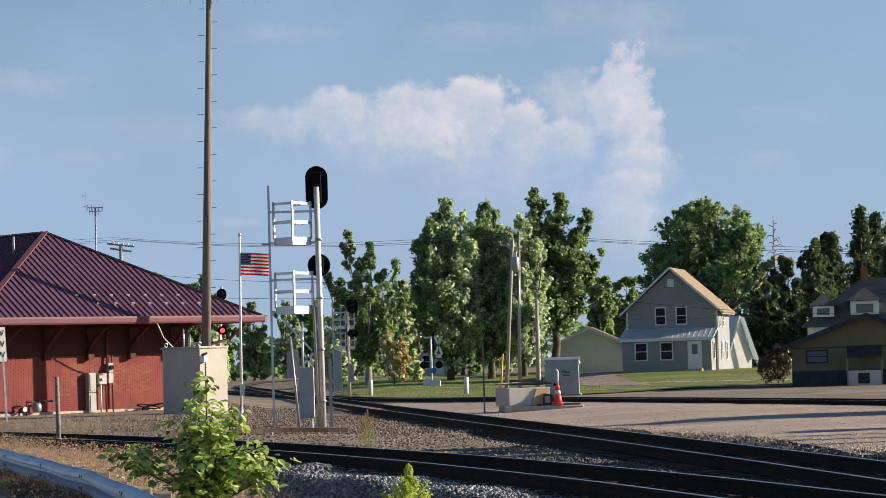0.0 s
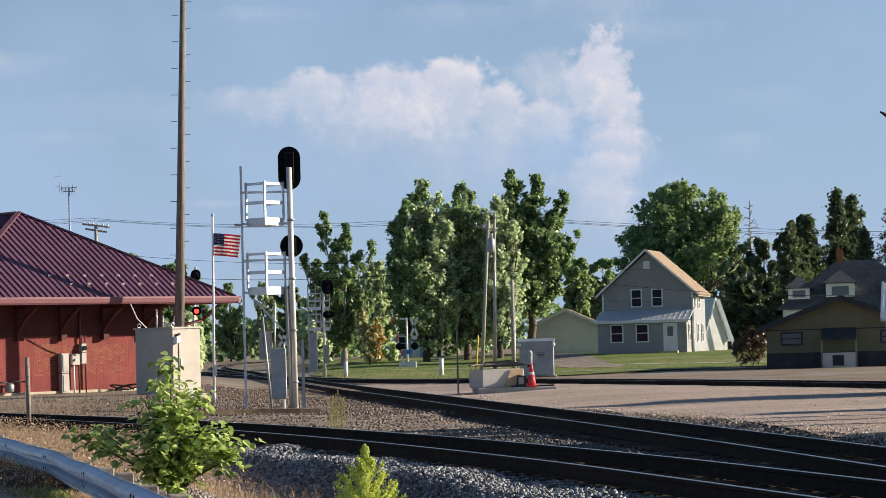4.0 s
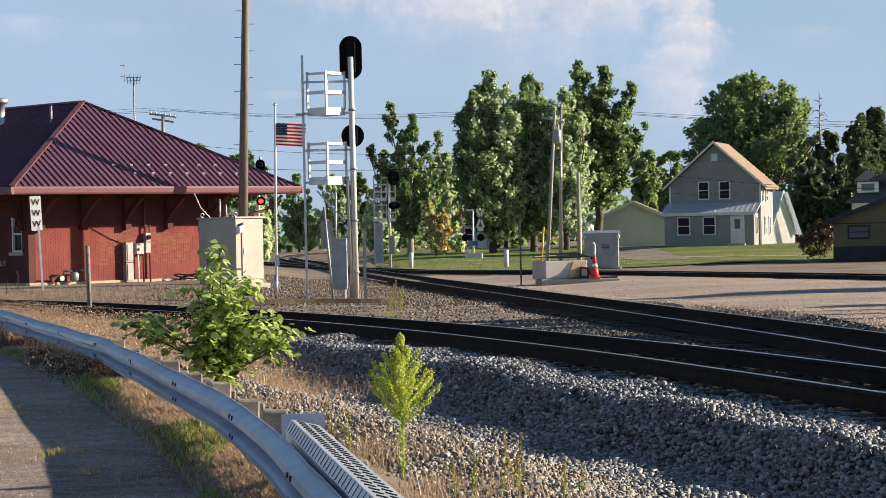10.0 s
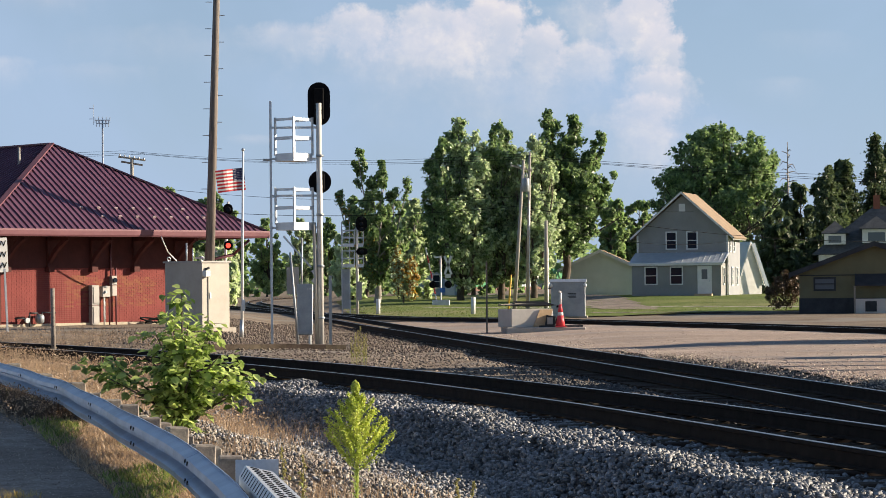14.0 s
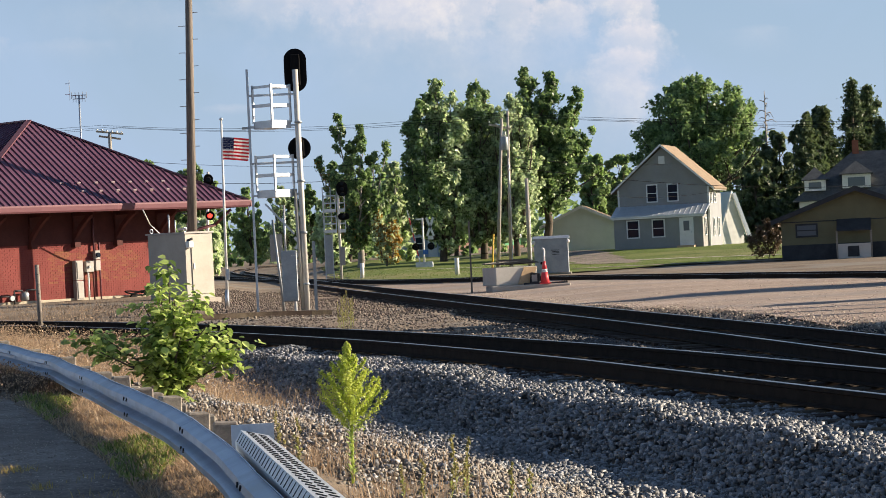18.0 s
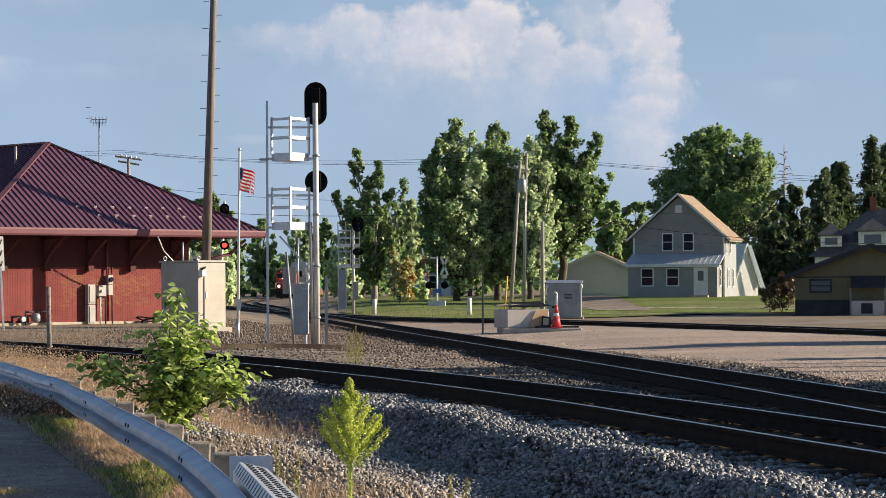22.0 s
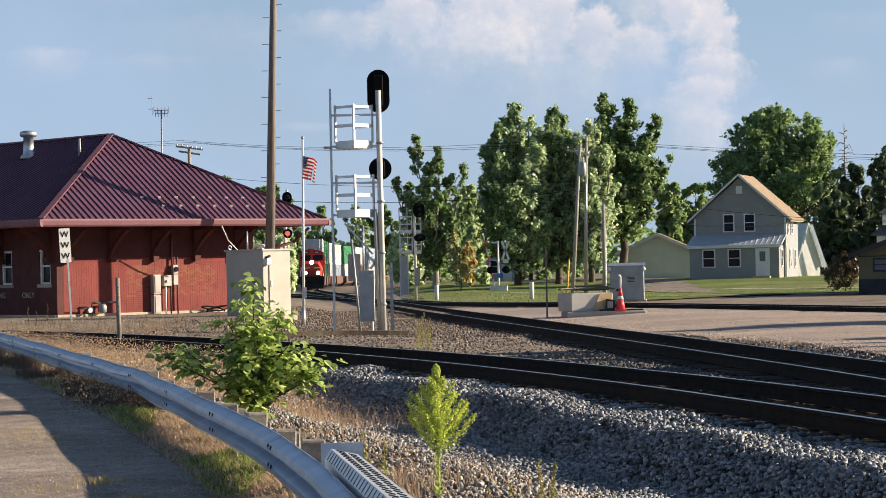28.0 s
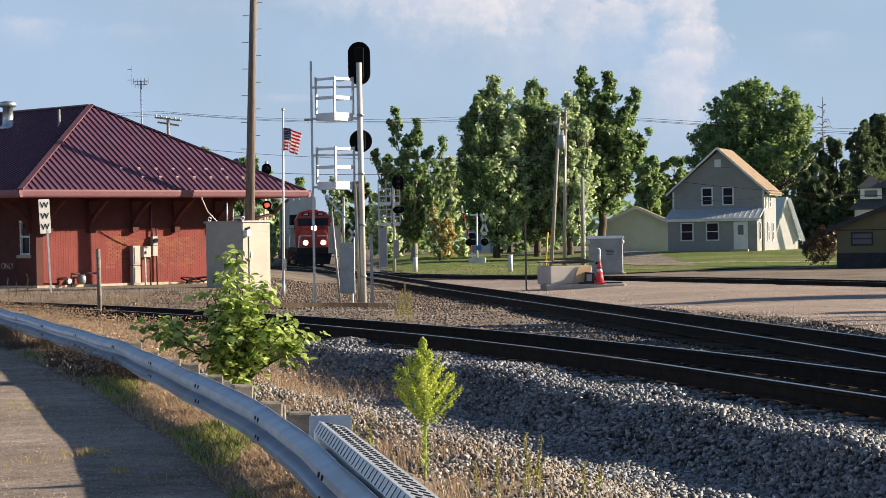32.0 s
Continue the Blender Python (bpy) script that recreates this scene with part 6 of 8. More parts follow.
def build_wood_pole():
    z0 = gz(-3.7, 89.5)
    t = thing("utility_pole", pose(-3.74, 89.1, z0), "tall weathered wooden pole with climbing pegs and radio aerial", "pole")
    bm = fresh()
    pts = [(0.0, 0, -0.3), (0.12, 0, 4), (0.24, 0, 8), (0.38, 0, 12), (0.54, 0, 16.2)]
    tube(bm, pts[0], pts[-1], 0.20, 0.10, 14)
    part("pole", bm, "wood_pole", t, "weathered round timber")
    for k in range(26):
        z = 2.6 + k * 0.5
        x = 0.12 * z / 4
        s = -1 if k % 2 else 1
        bm = fresh()
        tube(bm, (x + s * 0.12, 0, z), (x + s * 0.36, 0, z), 0.014, seg=5)
        part("climbing_peg", bm, "steel_grey", t)
    bm = fresh()
    tube(bm, (-1.68, 0, 15.65), (2.75, 0, 15.65), 0.025, seg=6)
    part("aerial_boom", bm, "steel_grey", t)
    for k in range(10):
        x = -1.65 + k * 0.485 + (0.05 if k > 4 else 0)
        bm = fresh()
        tube(bm, (x, 0, 15.3), (x, 0, 16.0), 0.014, seg=5)
        part("aerial_element", bm, "steel_grey", t)
    bm = fresh()
    tube(bm, (0.54, 0, 16.1), (0.56, 0, 17.3), 0.03, 0.012, seg=6)
    part("whip_aerial", bm, "galv", t)


build_wood_pole()


# ---- flag ----
FLAG_AT = Vector((-2.03, 75.0, 0))
FN, FWID, FH = 8, 0.126, 0.70


def build_flag():
    z0 = gz(-2, 75)
    t = thing("flagpole", pose(-2.03, 75.0, z0), "white metal flagpole flying a striped flag", "flag")
    bm = fresh()
    tube(bm, (-0.04, 0, -0.1), (0.04, 0, 5.8 - z0), 0.05, 0.032, 12)
    part("pole", bm, "white", t)
    bm = fresh()
    lathe(bm, [(0.02, 0), (0.055, 0.03), (0.055, 0.07), (0.02, 0.1)], 12, Matrix.Translation((0.04, 0, 5.8 - z0)))
    part("finial", bm, "galv", t)
    bm = fresh()
    tube(bm, (-0.05, 0, -0.1), (-0.04, 0, 0.55), 0.075, 0.06, 12)
    part("base", bm, "galv", t)
    bm = fresh()
    box(bm, 0.02, -0.08, 0.85, 0.1, 0.08, 0.35)
    part("cleat_box", bm, "galv", t)
    flag = []
    stripe = FH / 13
    pieces = {}
    for tone in ("flag_red", "flag_white", "flag_blue"):
        bm = fresh()
        box(bm, FWID / 2, 0, -stripe, FWID, 0.012, stripe)
        pieces[tone] = mesh_of(bm, "stripe", M[tone])
    bm = fresh()
    for u, w in ((0.02, 0.0), (0.055, 0.0), (0.09, 0.0)):
        for yy in (0.0075, -0.0075):
            bm.faces.new([bm.verts.new(p) for p in ((u, yy, 0.015), (u + 0.010, yy, 0), (u, yy, -0.015), (u - 0.010, yy, 0))])
    stars = mesh_of(bm, "stars", M["flag_white"])
    for k in range(FN):
        ob = new("flag_panel")
        ob.parent = t
        ob.empty_display_size = 0.05
        for j in range(13):
            blue = k < 3 and j < 7
            share("stripe", pieces["flag_blue" if blue else "flag_red" if j % 2 == 0 else "flag_white"], ob, Matrix.Translation((0, 0, -j * stripe)))
            if blue:
                st = share("stars", stars, ob, Matrix.Translation((0.016 if j % 2 else 0, 0, -(j + 0.5) * stripe)))
                tagged(st, kind="stuff")
        flag.append(ob)
    return t, flag


flagpole, flag_panels = build_flag()


def wall_words():
    """Faded painted words low on the depot's west wall."""
    for word, y in (("PARKING", 6.04), ("ONLY", 3.91)):
        letters(word, depot, DX0 - 0.006, y, 0.92, 0.30, "stone_base", -90)
    for k in range(5):
        bm = fresh()
        box(bm, DX0 - 0.004, 8.0 + 0.24 * k, 0.86, 0.006, 0.14, 0.20)
        part("faded_letter_bar", bm, "stone_base", depot)


wall_words()


# ---- yard ----
def build_yard():
    z0 = gz(8.6, 87)
    t = thing("concrete_pad", pose(8.65, 87.2, z0), "worn concrete pad in the gravel yard", "concrete pad")
    bm = fresh()
    box(bm, 0, 0, -0.2, 2.9, 2.6, 0.36)
    part("pad", bm, "concrete", t, bevel=0.04)
    bm = fresh()
    box(bm, 0.55, -1.1, 0.16, 1.6, 0.12, 0.06)
    part("plank", bm, "charcoal", t, "dark timber edge")
    top = z0 + 0.16
    t = thing("equipment_box", pose(7.98, 87.0, top, 0, 0, 16), "tan metal bin piled with boards and black sheeting", "bin")
    bm = fresh()
    box(bm, 0, 0, 0, 1.62, 1.4, 0.66)
    part("body", bm, "tan_box", t, bevel=0.015)
    bm = fresh()
    slab(bm, [(0.0, -0.80, 0.02), (0.52, -0.80, 0.02), (0.80, -0.735, 0.64), (0.28, -0.735, 0.64)], (0, 0.02, 0))
    part("plywood_sheet", bm, "plywood", t, "leaning plywood sheet with a stain")
    for k in range(9):
        a = random.uniform(-0.4, 0.4)
        bm = fresh()
        m = Matrix.Translation((random.uniform(-0.6, 0.6), random.uniform(-0.4, 0.4), 0.74 + 0.012 * k)) @ Matrix.Rotation(a, 4, "Z") @ Matrix.Rotation(random.uniform(-0.06, 0.06), 4, "Y")
        box(bm, 0, 0, 0, random.uniform(0.9, 1.5), 0.16, 0.03, m)
        part("board", bm, "wood_grey" if k % 3 else "charcoal", t)
    bm = fresh()
    slab(bm, [(-0.5, -0.7, 0.76), (0.9, -0.75, 0.78), (0.95, 0.5, 0.9), (-0.2, 0.6, 0.92)], (0, 0, 0.02))
    part("tarpaulin", bm, "black", t, "black plastic sheeting")
    bm = fresh()
    pts = [(1.0, -0.6, 0.75), (1.15, -0.62, 0.72), (1.2, -0.64, 0.5), (1.18, -0.66, 0.1), (1.05, -0.7, 0.02)]
    pipe(bm, pts, 0.05, 8)
    part("hose", bm, "black", t)
    t = thing("battery_box", pose(8.80, 86.35, top), "dark equipment case on the concrete pad", "equipment case")
    bm = fresh()
    box(bm, 0, 0, 0, 0.34, 0.4, 0.42, Matrix.Rotation(0.15, 4, "Y"))
    part("case", bm, "charcoal", t, bevel=0.02)
    bm = fresh()
    box(bm, 0, -0.22, 0.1, 0.2, 0.02, 0.25)
    part("label_plate", bm, "case_grey", t)
    t = thing("traffic_cone", pose(9.17, 86.05, top), "red traffic cone with white bands over a white pipe", "traffic cone")
    bm = fresh()
    box(bm, 0, 0, 0, 0.4, 0.4, 0.04)
    part("base", bm, "cone_red", t, bevel=0.01)
    for z0c, z1c, mat in ((0.04, 0.42, "cone_red"), (0.42, 0.54, "white"), (0.54, 0.82, "cone_red")):
        bm = fresh()
        tube(bm, (0, 0, z0c), (0, 0, z1c), 0.18 - 0.16 * z0c, 0.18 - 0.16 * z1c, 16)
        part("band" if mat == "white" else "cone_body", bm, mat, t)
    bm = fresh()
    tube(bm, (0.0, 0, 0.7), (0.02, 0, 1.25), 0.035, seg=8)
    tube(bm, (0.02, 0, 1.25), (-0.06, 0, 1.3), 0.035, seg=8)
    part("pipe", bm, "white", t)
    # silver equipment case behind the far track
    z0 = gz(13, 119)
    t = thing("signal_case", pose(13.05, 119.0, z0 + 0.06, 0, 0, -8), "silver metal signal case with a peaked lid", "cabinet")
    bm = fresh()
    box(bm, 0, 0, 0, 1.7, 1.1, 1.72)
    b = part("body", bm, "steel_grey", t, bevel=0.01)
    bm = fresh()
    slab(bm, [(-0.92, -0.62, 1.72), (-0.92, 0, 1.86), (-0.92, 0.62, 1.72)], (1.84, 0, 0))
    part("lid", bm, "galv", t)
    for x in (-0.86, 0.86):
        bm = fresh()
        lathe(bm, [(0.05, 0), (0.09, 0.05), (0.09, 0.14), (0.03, 0.2)], 10, Matrix.Translation((x, -0.62, 1.45)))
        part("lamp", bm, "white", t)
    for k in range(4):
        bm = fresh()
        box(bm, 0.2 + 0.03 * (k % 2), -0.555, 1.12 - 0.07 * k, 0.42 - 0.06 * (k % 2), 0.01, 0.03)
        part("lettering_bar", bm, "charcoal", b)
    bm = fresh()
    box(bm, 0, 0, -0.3, 1.9, 1.3, 0.3)
    part("pad", bm, "concrete", t)
    # white posts, thin post, stub post
    for x, y, h in ((9.23, 133.6, 0.98), (4.26, 147.3, 0.98)):
        bm = fresh()
        tube(bm, (0, 0, -0.1), (0.02, 0, h), 0.13, seg=14)
        solid("marker_post", bm, "white", "short white round marker post by the track", "post", "marker posts", m=pose(x, y, gz(x, y)))
    t = thing("steel_post", pose(6.58, 87.3, gz(6.6, 87.3)), "thin rusty steel post standing in the gravel", "post")
    bm = fresh()
    box(bm, 0, 0, -0.1, 0.06, 0.05, 2.75)
    part("post", bm, "wood_pole", t)
    t = thing("stub_post", pose(-5.8, 55.0, gz(-5.8, 55)), "short grey weathered timber post in dry weeds", "post")
    bm = fresh()
    tube(bm, (0, 0, -0.1), (-0.02, 0, 1.62), 0.055, 0.05, 8)
    part("post", bm, "wood_grey", t)
    for k in range(6):
        bm = fresh()
        tube(bm, (0.0, -0.05, 0.3 + 0.22 * k), (0, -0.065, 0.3 + 0.22 * k), 0.012, seg=6)
        part("bolt", bm, "charcoal", t)
    # low dark bars added for a shadow-like dark strip at the signal
    t = thing("dark_strip", pose(0, 0, 0), "dark strip added at the foot of the signal", "edging")
    line = smooth_line([(-3.6, 60.5, 0), (-2.0, 62.0, 0), (-0.6, 63.2, 0), (1.0, 64.0, 0)], 3)
    for a, b in zip(line, line[1:]):
        a, b = Vector((a.x, a.y, gz(a.x, a.y) + 0.05)), Vector((b.x, b.y, gz(b.x, b.y) + 0.05))
        bm = fresh()
        bar(bm, a, b + (b - a) * 0.02, 0.14, 0.14)
        part("timber", bm, "tie", t)


build_yard()


def build_crossing():
    z0 = -0.38
    t = thing("crossing_signal", pose(9.85, 178.0, gz(9.85, 178) - 0.02), "level crossing signal with white crossbuck, lamps and raised gate arm", "crossing signal")
    bm = fresh()
    tube(bm, (0, 0, -0.6), (0, 0, 3.75), 0.075, 0.07, 10)
    part("mast", bm, "white", t)
    for s in (-1, 1):
        bm = fresh()
        bar(bm, (0.55 - s * 0.26, -0.1, 2.35), (0.55 + s * 0.26, -0.1, 3.75), 0.03, 0.17)
        part("crossbuck_blade", bm, "white", t)
    bm = fresh()
    box(bm, 0.55, -0.1, 2.1, 0.42, 0.03, 0.28)
    part("number_plate", bm, "white", t)
    bm = fresh()
    box(bm, -0.2, 0, 3.6, 0.6, 0.12, 0.12)
    part("bell_arm", bm, "white", t)
    for x in (-0.6, 0.55):
        bm = fresh()
        tube(bm, (x, -0.1, 1.6), (x, -0.16, 1.6), 0.28, seg=16)
        lamp = part("lamp_plate", bm, "black", t)
        bm = fresh()
        tube(bm, (x, -0.16, 1.6), (x, -0.3, 1.6), 0.15, 0.13, 12)
        part("lamp", bm, "black", lamp)
    bm = fresh()
    box(bm, 0.12, -0.12, 1.0, 0.4, 0.04, 0.35)
    part("blue_plate", bm, "sign_blue", t, "small blue notice plate")
    bm = fresh()
    box(bm, 0.0, 0.1, -0.05, 1.3, 0.5, 0.5)
    part("gate_machine", bm, "galv", t, bevel=0.04)
    for k in range(7):
        a, b = Vector((-0.3, 0.2, 0.3)), Vector((-1.1, 0.3, 4.4))
        bm = fresh()
        bar(bm, a.lerp(b, k / 7), a.lerp(b, (k + 1) / 7), 0.06, 0.09)
        part("gate_band", bm, "cone_red" if k % 2 else "white", t)
    t = thing("crossbuck", pose(0.55, 165.0, gz(0.55, 165)), "white crossbuck sign on a post beside the curve", "sign")
    bm = fresh()
    tube(bm, (0, 0, -0.2), (0, 0, 2.9), 0.05)
    part("post", bm, "galv", t)
    for s in (-1, 1):
        bm = fresh()
        bar(bm, (-s * 0.35, -0.06, 2.15), (s * 0.35, -0.06, 2.95), 0.03, 0.2)
        part("blade", bm, "white", t)
    for z, x in ((1.55, -0.35), (1.0, -0.2)):
        bm = fresh()
        box(bm, x, -0.05, z, 0.55, 0.05, 0.42)
        part("plate", bm, "white", t)


build_crossing()


def build_poles():
    base = gz(13.5, 150)
    t = thing("utility_pole", pose(12.95, 150.0, base), "leaning wooden utility pole with crossarm and transformer", "pole")
    bm = fresh()
    tube(bm, (0, 0, -0.3), (0.70, 0, 9.6), 0.135, 0.09, 10)
    part("pole", bm, "pole_grey", t)
    bm = fresh()
    bar(bm, (-0.15, -0.15, 9.25), (1.25, 0.1, 8.9), 0.1, 0.12)
    part("crossarm", bm, "wood_grey", t)
    for k in range(4):
        p = Vector((-0.1, -0.15, 9.32)).lerp(Vector((1.2, 0.1, 8.97)), k / 3)
        bm = fresh()
        lathe(bm, [(0.02, 0), (0.05, 0.04), (0.05, 0.1), (0.02, 0.14)], 8, Matrix.Translation(p))
        part("insulator", bm, "white", t)
    bm = fresh()
    lathe(bm, [(0.2, 0), (0.24, 0.05), (0.24, 0.78), (0.2, 0.86), (0.05, 0.9)], 14, Matrix.Translation((0.78, -0.42, 7.55)))
    part("transformer", bm, "steel_grey", t, "grey transformer can")
    for k in range(2):
        bm = fresh()
        tube(bm, (0.7 + 0.15 * k, -0.42, 8.4), (0.7 + 0.15 * k, -0.42, 8.75), 0.04, seg=8)
        part("bushing", bm, "white", t)
    for x0, x1, h, lab in ((13.85, 14.1, 10.1, "straight wooden utility pole beside the yard"), (15.05, 15.1, 5.75, "short wooden pole beside the yard")):
        t = thing("utility_pole", pose(x0, 150.5, base), lab, "pole")
        bm = fresh()
        tube(bm, (0, 0, -0.3), (x1 - x0, 0, h), 0.13, 0.08 if h > 8 else 0.115, 10)
        part("pole", bm, "pole_grey", t)
        bm = fresh()
        tube(bm, (0.12, -0.12, 0.2), (0.16, -0.12, h * 0.7), 0.025, seg=6)
        part("conduit", bm, "galv", t)
    t = thing("guy_marker", pose(12.6, 149.0, base), "yellow guy wire marker tube", "marker")
    bm = fresh()
    tube(bm, (-0.1, 0, -0.2), (0.1, 0, 2.3), 0.06, seg=8)
    part("sleeve", bm, "yellow", t)
    t = thing("utility_pole", pose(-12.55, 170.0, gz(-12.5, 170)), "wooden pole with a double crossarm behind the depot", "pole")
    bm = fresh()
    tube(bm, (0, 0, -0.3), (0, 0, 11.0), 0.17, 0.12, 10)
    part("pole", bm, "pole_grey", t)
    for z, l in ((10.9, 1.9), (10.55, 1.5)):
        bm = fresh()
        bar(bm, (-l / 2, -0.15, z + 0.15), (l / 2, 0.1, z - 0.1), 0.11, 0.13)
        part("crossarm", bm, "wood_grey", t)
    for k in range(6):
        bm = fresh()
        lathe(bm, [(0.03, 0), (0.06, 0.05), (0.05, 0.16), (0.02, 0.2)], 8, Matrix.Translation((-0.85 + k * 0.34, -0.1, 11.05 - 0.05 * k)))
        part("insulator", bm, "white", t)


build_poles()


def wire(name, pts, r, label):
    """A slack cable through points."""
    bm = fresh()
    line = []
    for a, b, sag in pts:
        a, b = Vector(a), Vector(b)
        n = 14
        q = [a.lerp(b, k / n) - Vector((0, 0, sag * 4 * (k / n) * (1 - k / n))) for k in range(n + 1)]
        line += q if not line else q[1:]
    pipe(bm, line, r, 4)
    solid(name, bm, "black", label, "cable", "overhead cables")


for dx, dz in ((-0.6, 0.15), (0.1, 0.0), (0.7, -0.1)):
    wire("power_line", [((-60, 186 + dx, 11.3 + dz), (-12.5 + dx, 170, 10.9 + dz), 0.3), ((-12.5 + dx, 170, 10.9 + dz), (13.5 + dx, 150, 9.45 + dz), 0.55), ((13.5 + dx, 150, 9.45 + dz), (48 + dx, 140, 6.9 + dz * 2), 0.35)], 0.011, "thin black overhead power line")
wire("telephone_line", [((-60, 190, 9.0), (-12.5, 170, 8.6), 0.3), ((-12.5, 170, 8.6), (13.3, 150, 6.9), 0.6), ((13.3, 150, 6.9), (30, 184, 6.8), 0.3)], 0.013, "black sagging overhead telephone cable")
wire("telephone_line", [((-60, 188, 7.4), (-12.5, 170, 7.2), 0.3), ((-12.5, 170, 7.2), (13.3, 150, 6.3), 0.7), ((13.3, 150, 6.3), (46, 170, 4.2), 0.8)], 0.017, "black sagging overhead telephone cable")
wire("service_cable", [((13.4, 150, 5.6), (33.0, 182, 4.5), 0.9)], 0.013, "service cable to the grey house")


# ---- other buildings ----
def gable_house(name, m, W, L, E, R, wall, roof, label, over=0.35, base=None):
    h = thing(name, m, label, "house")
    bm = fresh()
    slab(bm, [(0, 0, 0), (W, 0, 0), (W, 0, E), (W / 2, 0, R - 0.1), (0, 0, E)], (0, 0.2, 0))
    part("front_wall", bm, wall, h)
    bm = fresh()
    slab(bm, [(0, L - 0.2, 0), (W, L - 0.2, 0), (W, L - 0.2, E), (W / 2, L - 0.2, R - 0.1), (0, L - 0.2, E)], (0, 0.2, 0))
    part("back_wall", bm, wall, h)
    for x in (0.1, W - 0.1):
        bm = fresh()
        box(bm, x, L / 2, 0, 0.2, L - 0.4, E)
        part("side_wall", bm, wall, h)
    for s in (-1, 1):
        a = Vector((W / 2, -over, R))
        b = Vector((W / 2 + s * (W / 2 + over), -over, E - over * (R - E) / (W / 2)))
        n = Vector((s * (R - E), 0, W / 2)).normalized()
        bm = fresh()
        slab(bm, [a, b, b + Vector((0, L + 2 * over, 0)), a + Vector((0, L + 2 * over, 0))], n * 0.12)
        part("roof", bm, roof, h)
        bm = fresh()
        slab(bm, [a + Vector((0, -0.03, -0.14)), b + Vector((0, -0.03, -0.14)), b + Vector((0, -0.03, 0.12)), a + Vector((0, -0.03, 0.12))], (0, 0.05, 0))
        part("barge_board", bm, "white" if wall != "olive_wall" else "charcoal", h)
    return h


def build_olive():
    z = gz(30, 126)
    h = gable_house("house", pose(26.25, 126.0, z - 0.02, 0, 0, -15), 8.0, 12.0, 2.25, 3.72, "olive_wall", "shingle_dark", "low olive green building with dark base and small awning", 0.5)
    bm = fresh()
    box(bm, 4.0, -0.02, 0.0, 8.02, 0.06, 0.82)
    part("dark_base", bm, "charcoal", h, "dark painted lower wall")
    bm = fresh()
    box(bm, 4.0, -0.03, 2.02, 8.0, 0.05, 0.05)
    part("trim_band", bm, "charcoal", h)
    for x in (1.35, 6.6):
        window(h, x, 0, 1.30, 1.0, 0.55, frame="charcoal", pane="glass_pale")
    bm = fresh()
    slab(bm, [(2.95, 0, 2.05), (4.75, 0, 2.05), (4.75, -0.8, 1.45), (2.95, -0.8, 1.45)], (0, 0, 0.06))
    part("awning", bm, "charcoal", h, "dark shingled awning")
    for x in (2.95, 4.75):
        bm = fresh()
        box(bm, x, -0.75, 0.02, 0.09, 0.09, 1.45)
        part("awning_post", bm, "wood_grey", h)
    bm = fresh()
    box(bm, 3.85, -0.4, 0.0, 1.8, 0.7, 0.78)
    part("counter", bm, "tan_box", h, "low tan counter under the awning")
    bm = fresh()
    box(bm, 3.8, -0.77, 0.1, 0.6, 0.03, 0.55)
    part("hatch", bm, "charcoal", h)
    # dark house behind with dormers
    z = gz(48, 205)
    d = thing("house", pose(43.5, 201.0, z - 0.1, 0, 0, -14), "dark-roofed old house with white dormers and a chimney", "house")
    W, L, E = 12.5, 9.0, 3.6
    bm = fresh()
    box(bm, W / 2, L / 2, 0, W, L, E)
    part("body", bm, "white", d)
    peak0, peak1 = Vector((4.6, L / 2, 7.5)), Vector((8.0, L / 2, 7.5))
    c = [Vector(p) for p in ((-0.5, -0.5, E - 0.2), (W + 0.5, -0.5, E - 0.2), (W + 0.5, L + 0.5, E - 0.2), (-0.5, L + 0.5, E - 0.2))]
    for pts in ((c[0], c[1], peak1, peak0), (c[1], c[2], peak1), (c[2], c[3], peak0, peak1), (c[3], c[0], peak0)):
        bm = fresh()
        slab(bm, pts, (0, 0, 0.12))
        part("roof", bm, "shingle_dark", d)
    for x, w, zz, hh in ((4.9, 2.4, 4.4, 1.15), (1.4, 1.8, 4.3, 0.9), (10.2, 2.4, 4.4, 1.1)):
        bm = fresh()
        box(bm, x, 0.9, zz, w, 1.9, hh)
        dm = part("dormer", bm, "white", d, "white dormer")
        bm = fresh()
        box(bm, x, -0.055, zz + 0.15, w * 0.6, 0.02, hh * 0.65)
        part("pane", bm, "glass_pale", dm)
        apex = Vector((x, 1.6, zz + hh + 1.1))
        k = [Vector((x - w / 2 - 0.25, -0.3, zz + hh)), Vector((x + w / 2 + 0.25, -0.3, zz + hh)), Vector((x + w / 2 + 0.25, 2.2, zz + hh)), Vector((x - w / 2 - 0.25, 2.2, zz + hh))]
        for i in range(4):
            bm = fresh()
            slab(bm, (k[i], k[(i + 1) % 4], apex), (0, 0, 0.08))
            part("dormer_roof", bm, "shingle_dark", dm)
    bm = fresh()
    box(bm, 4.9, L / 2, 6.9, 0.55, 0.55, 1.7)
    part("chimney", bm, "brick", d)


build_olive()


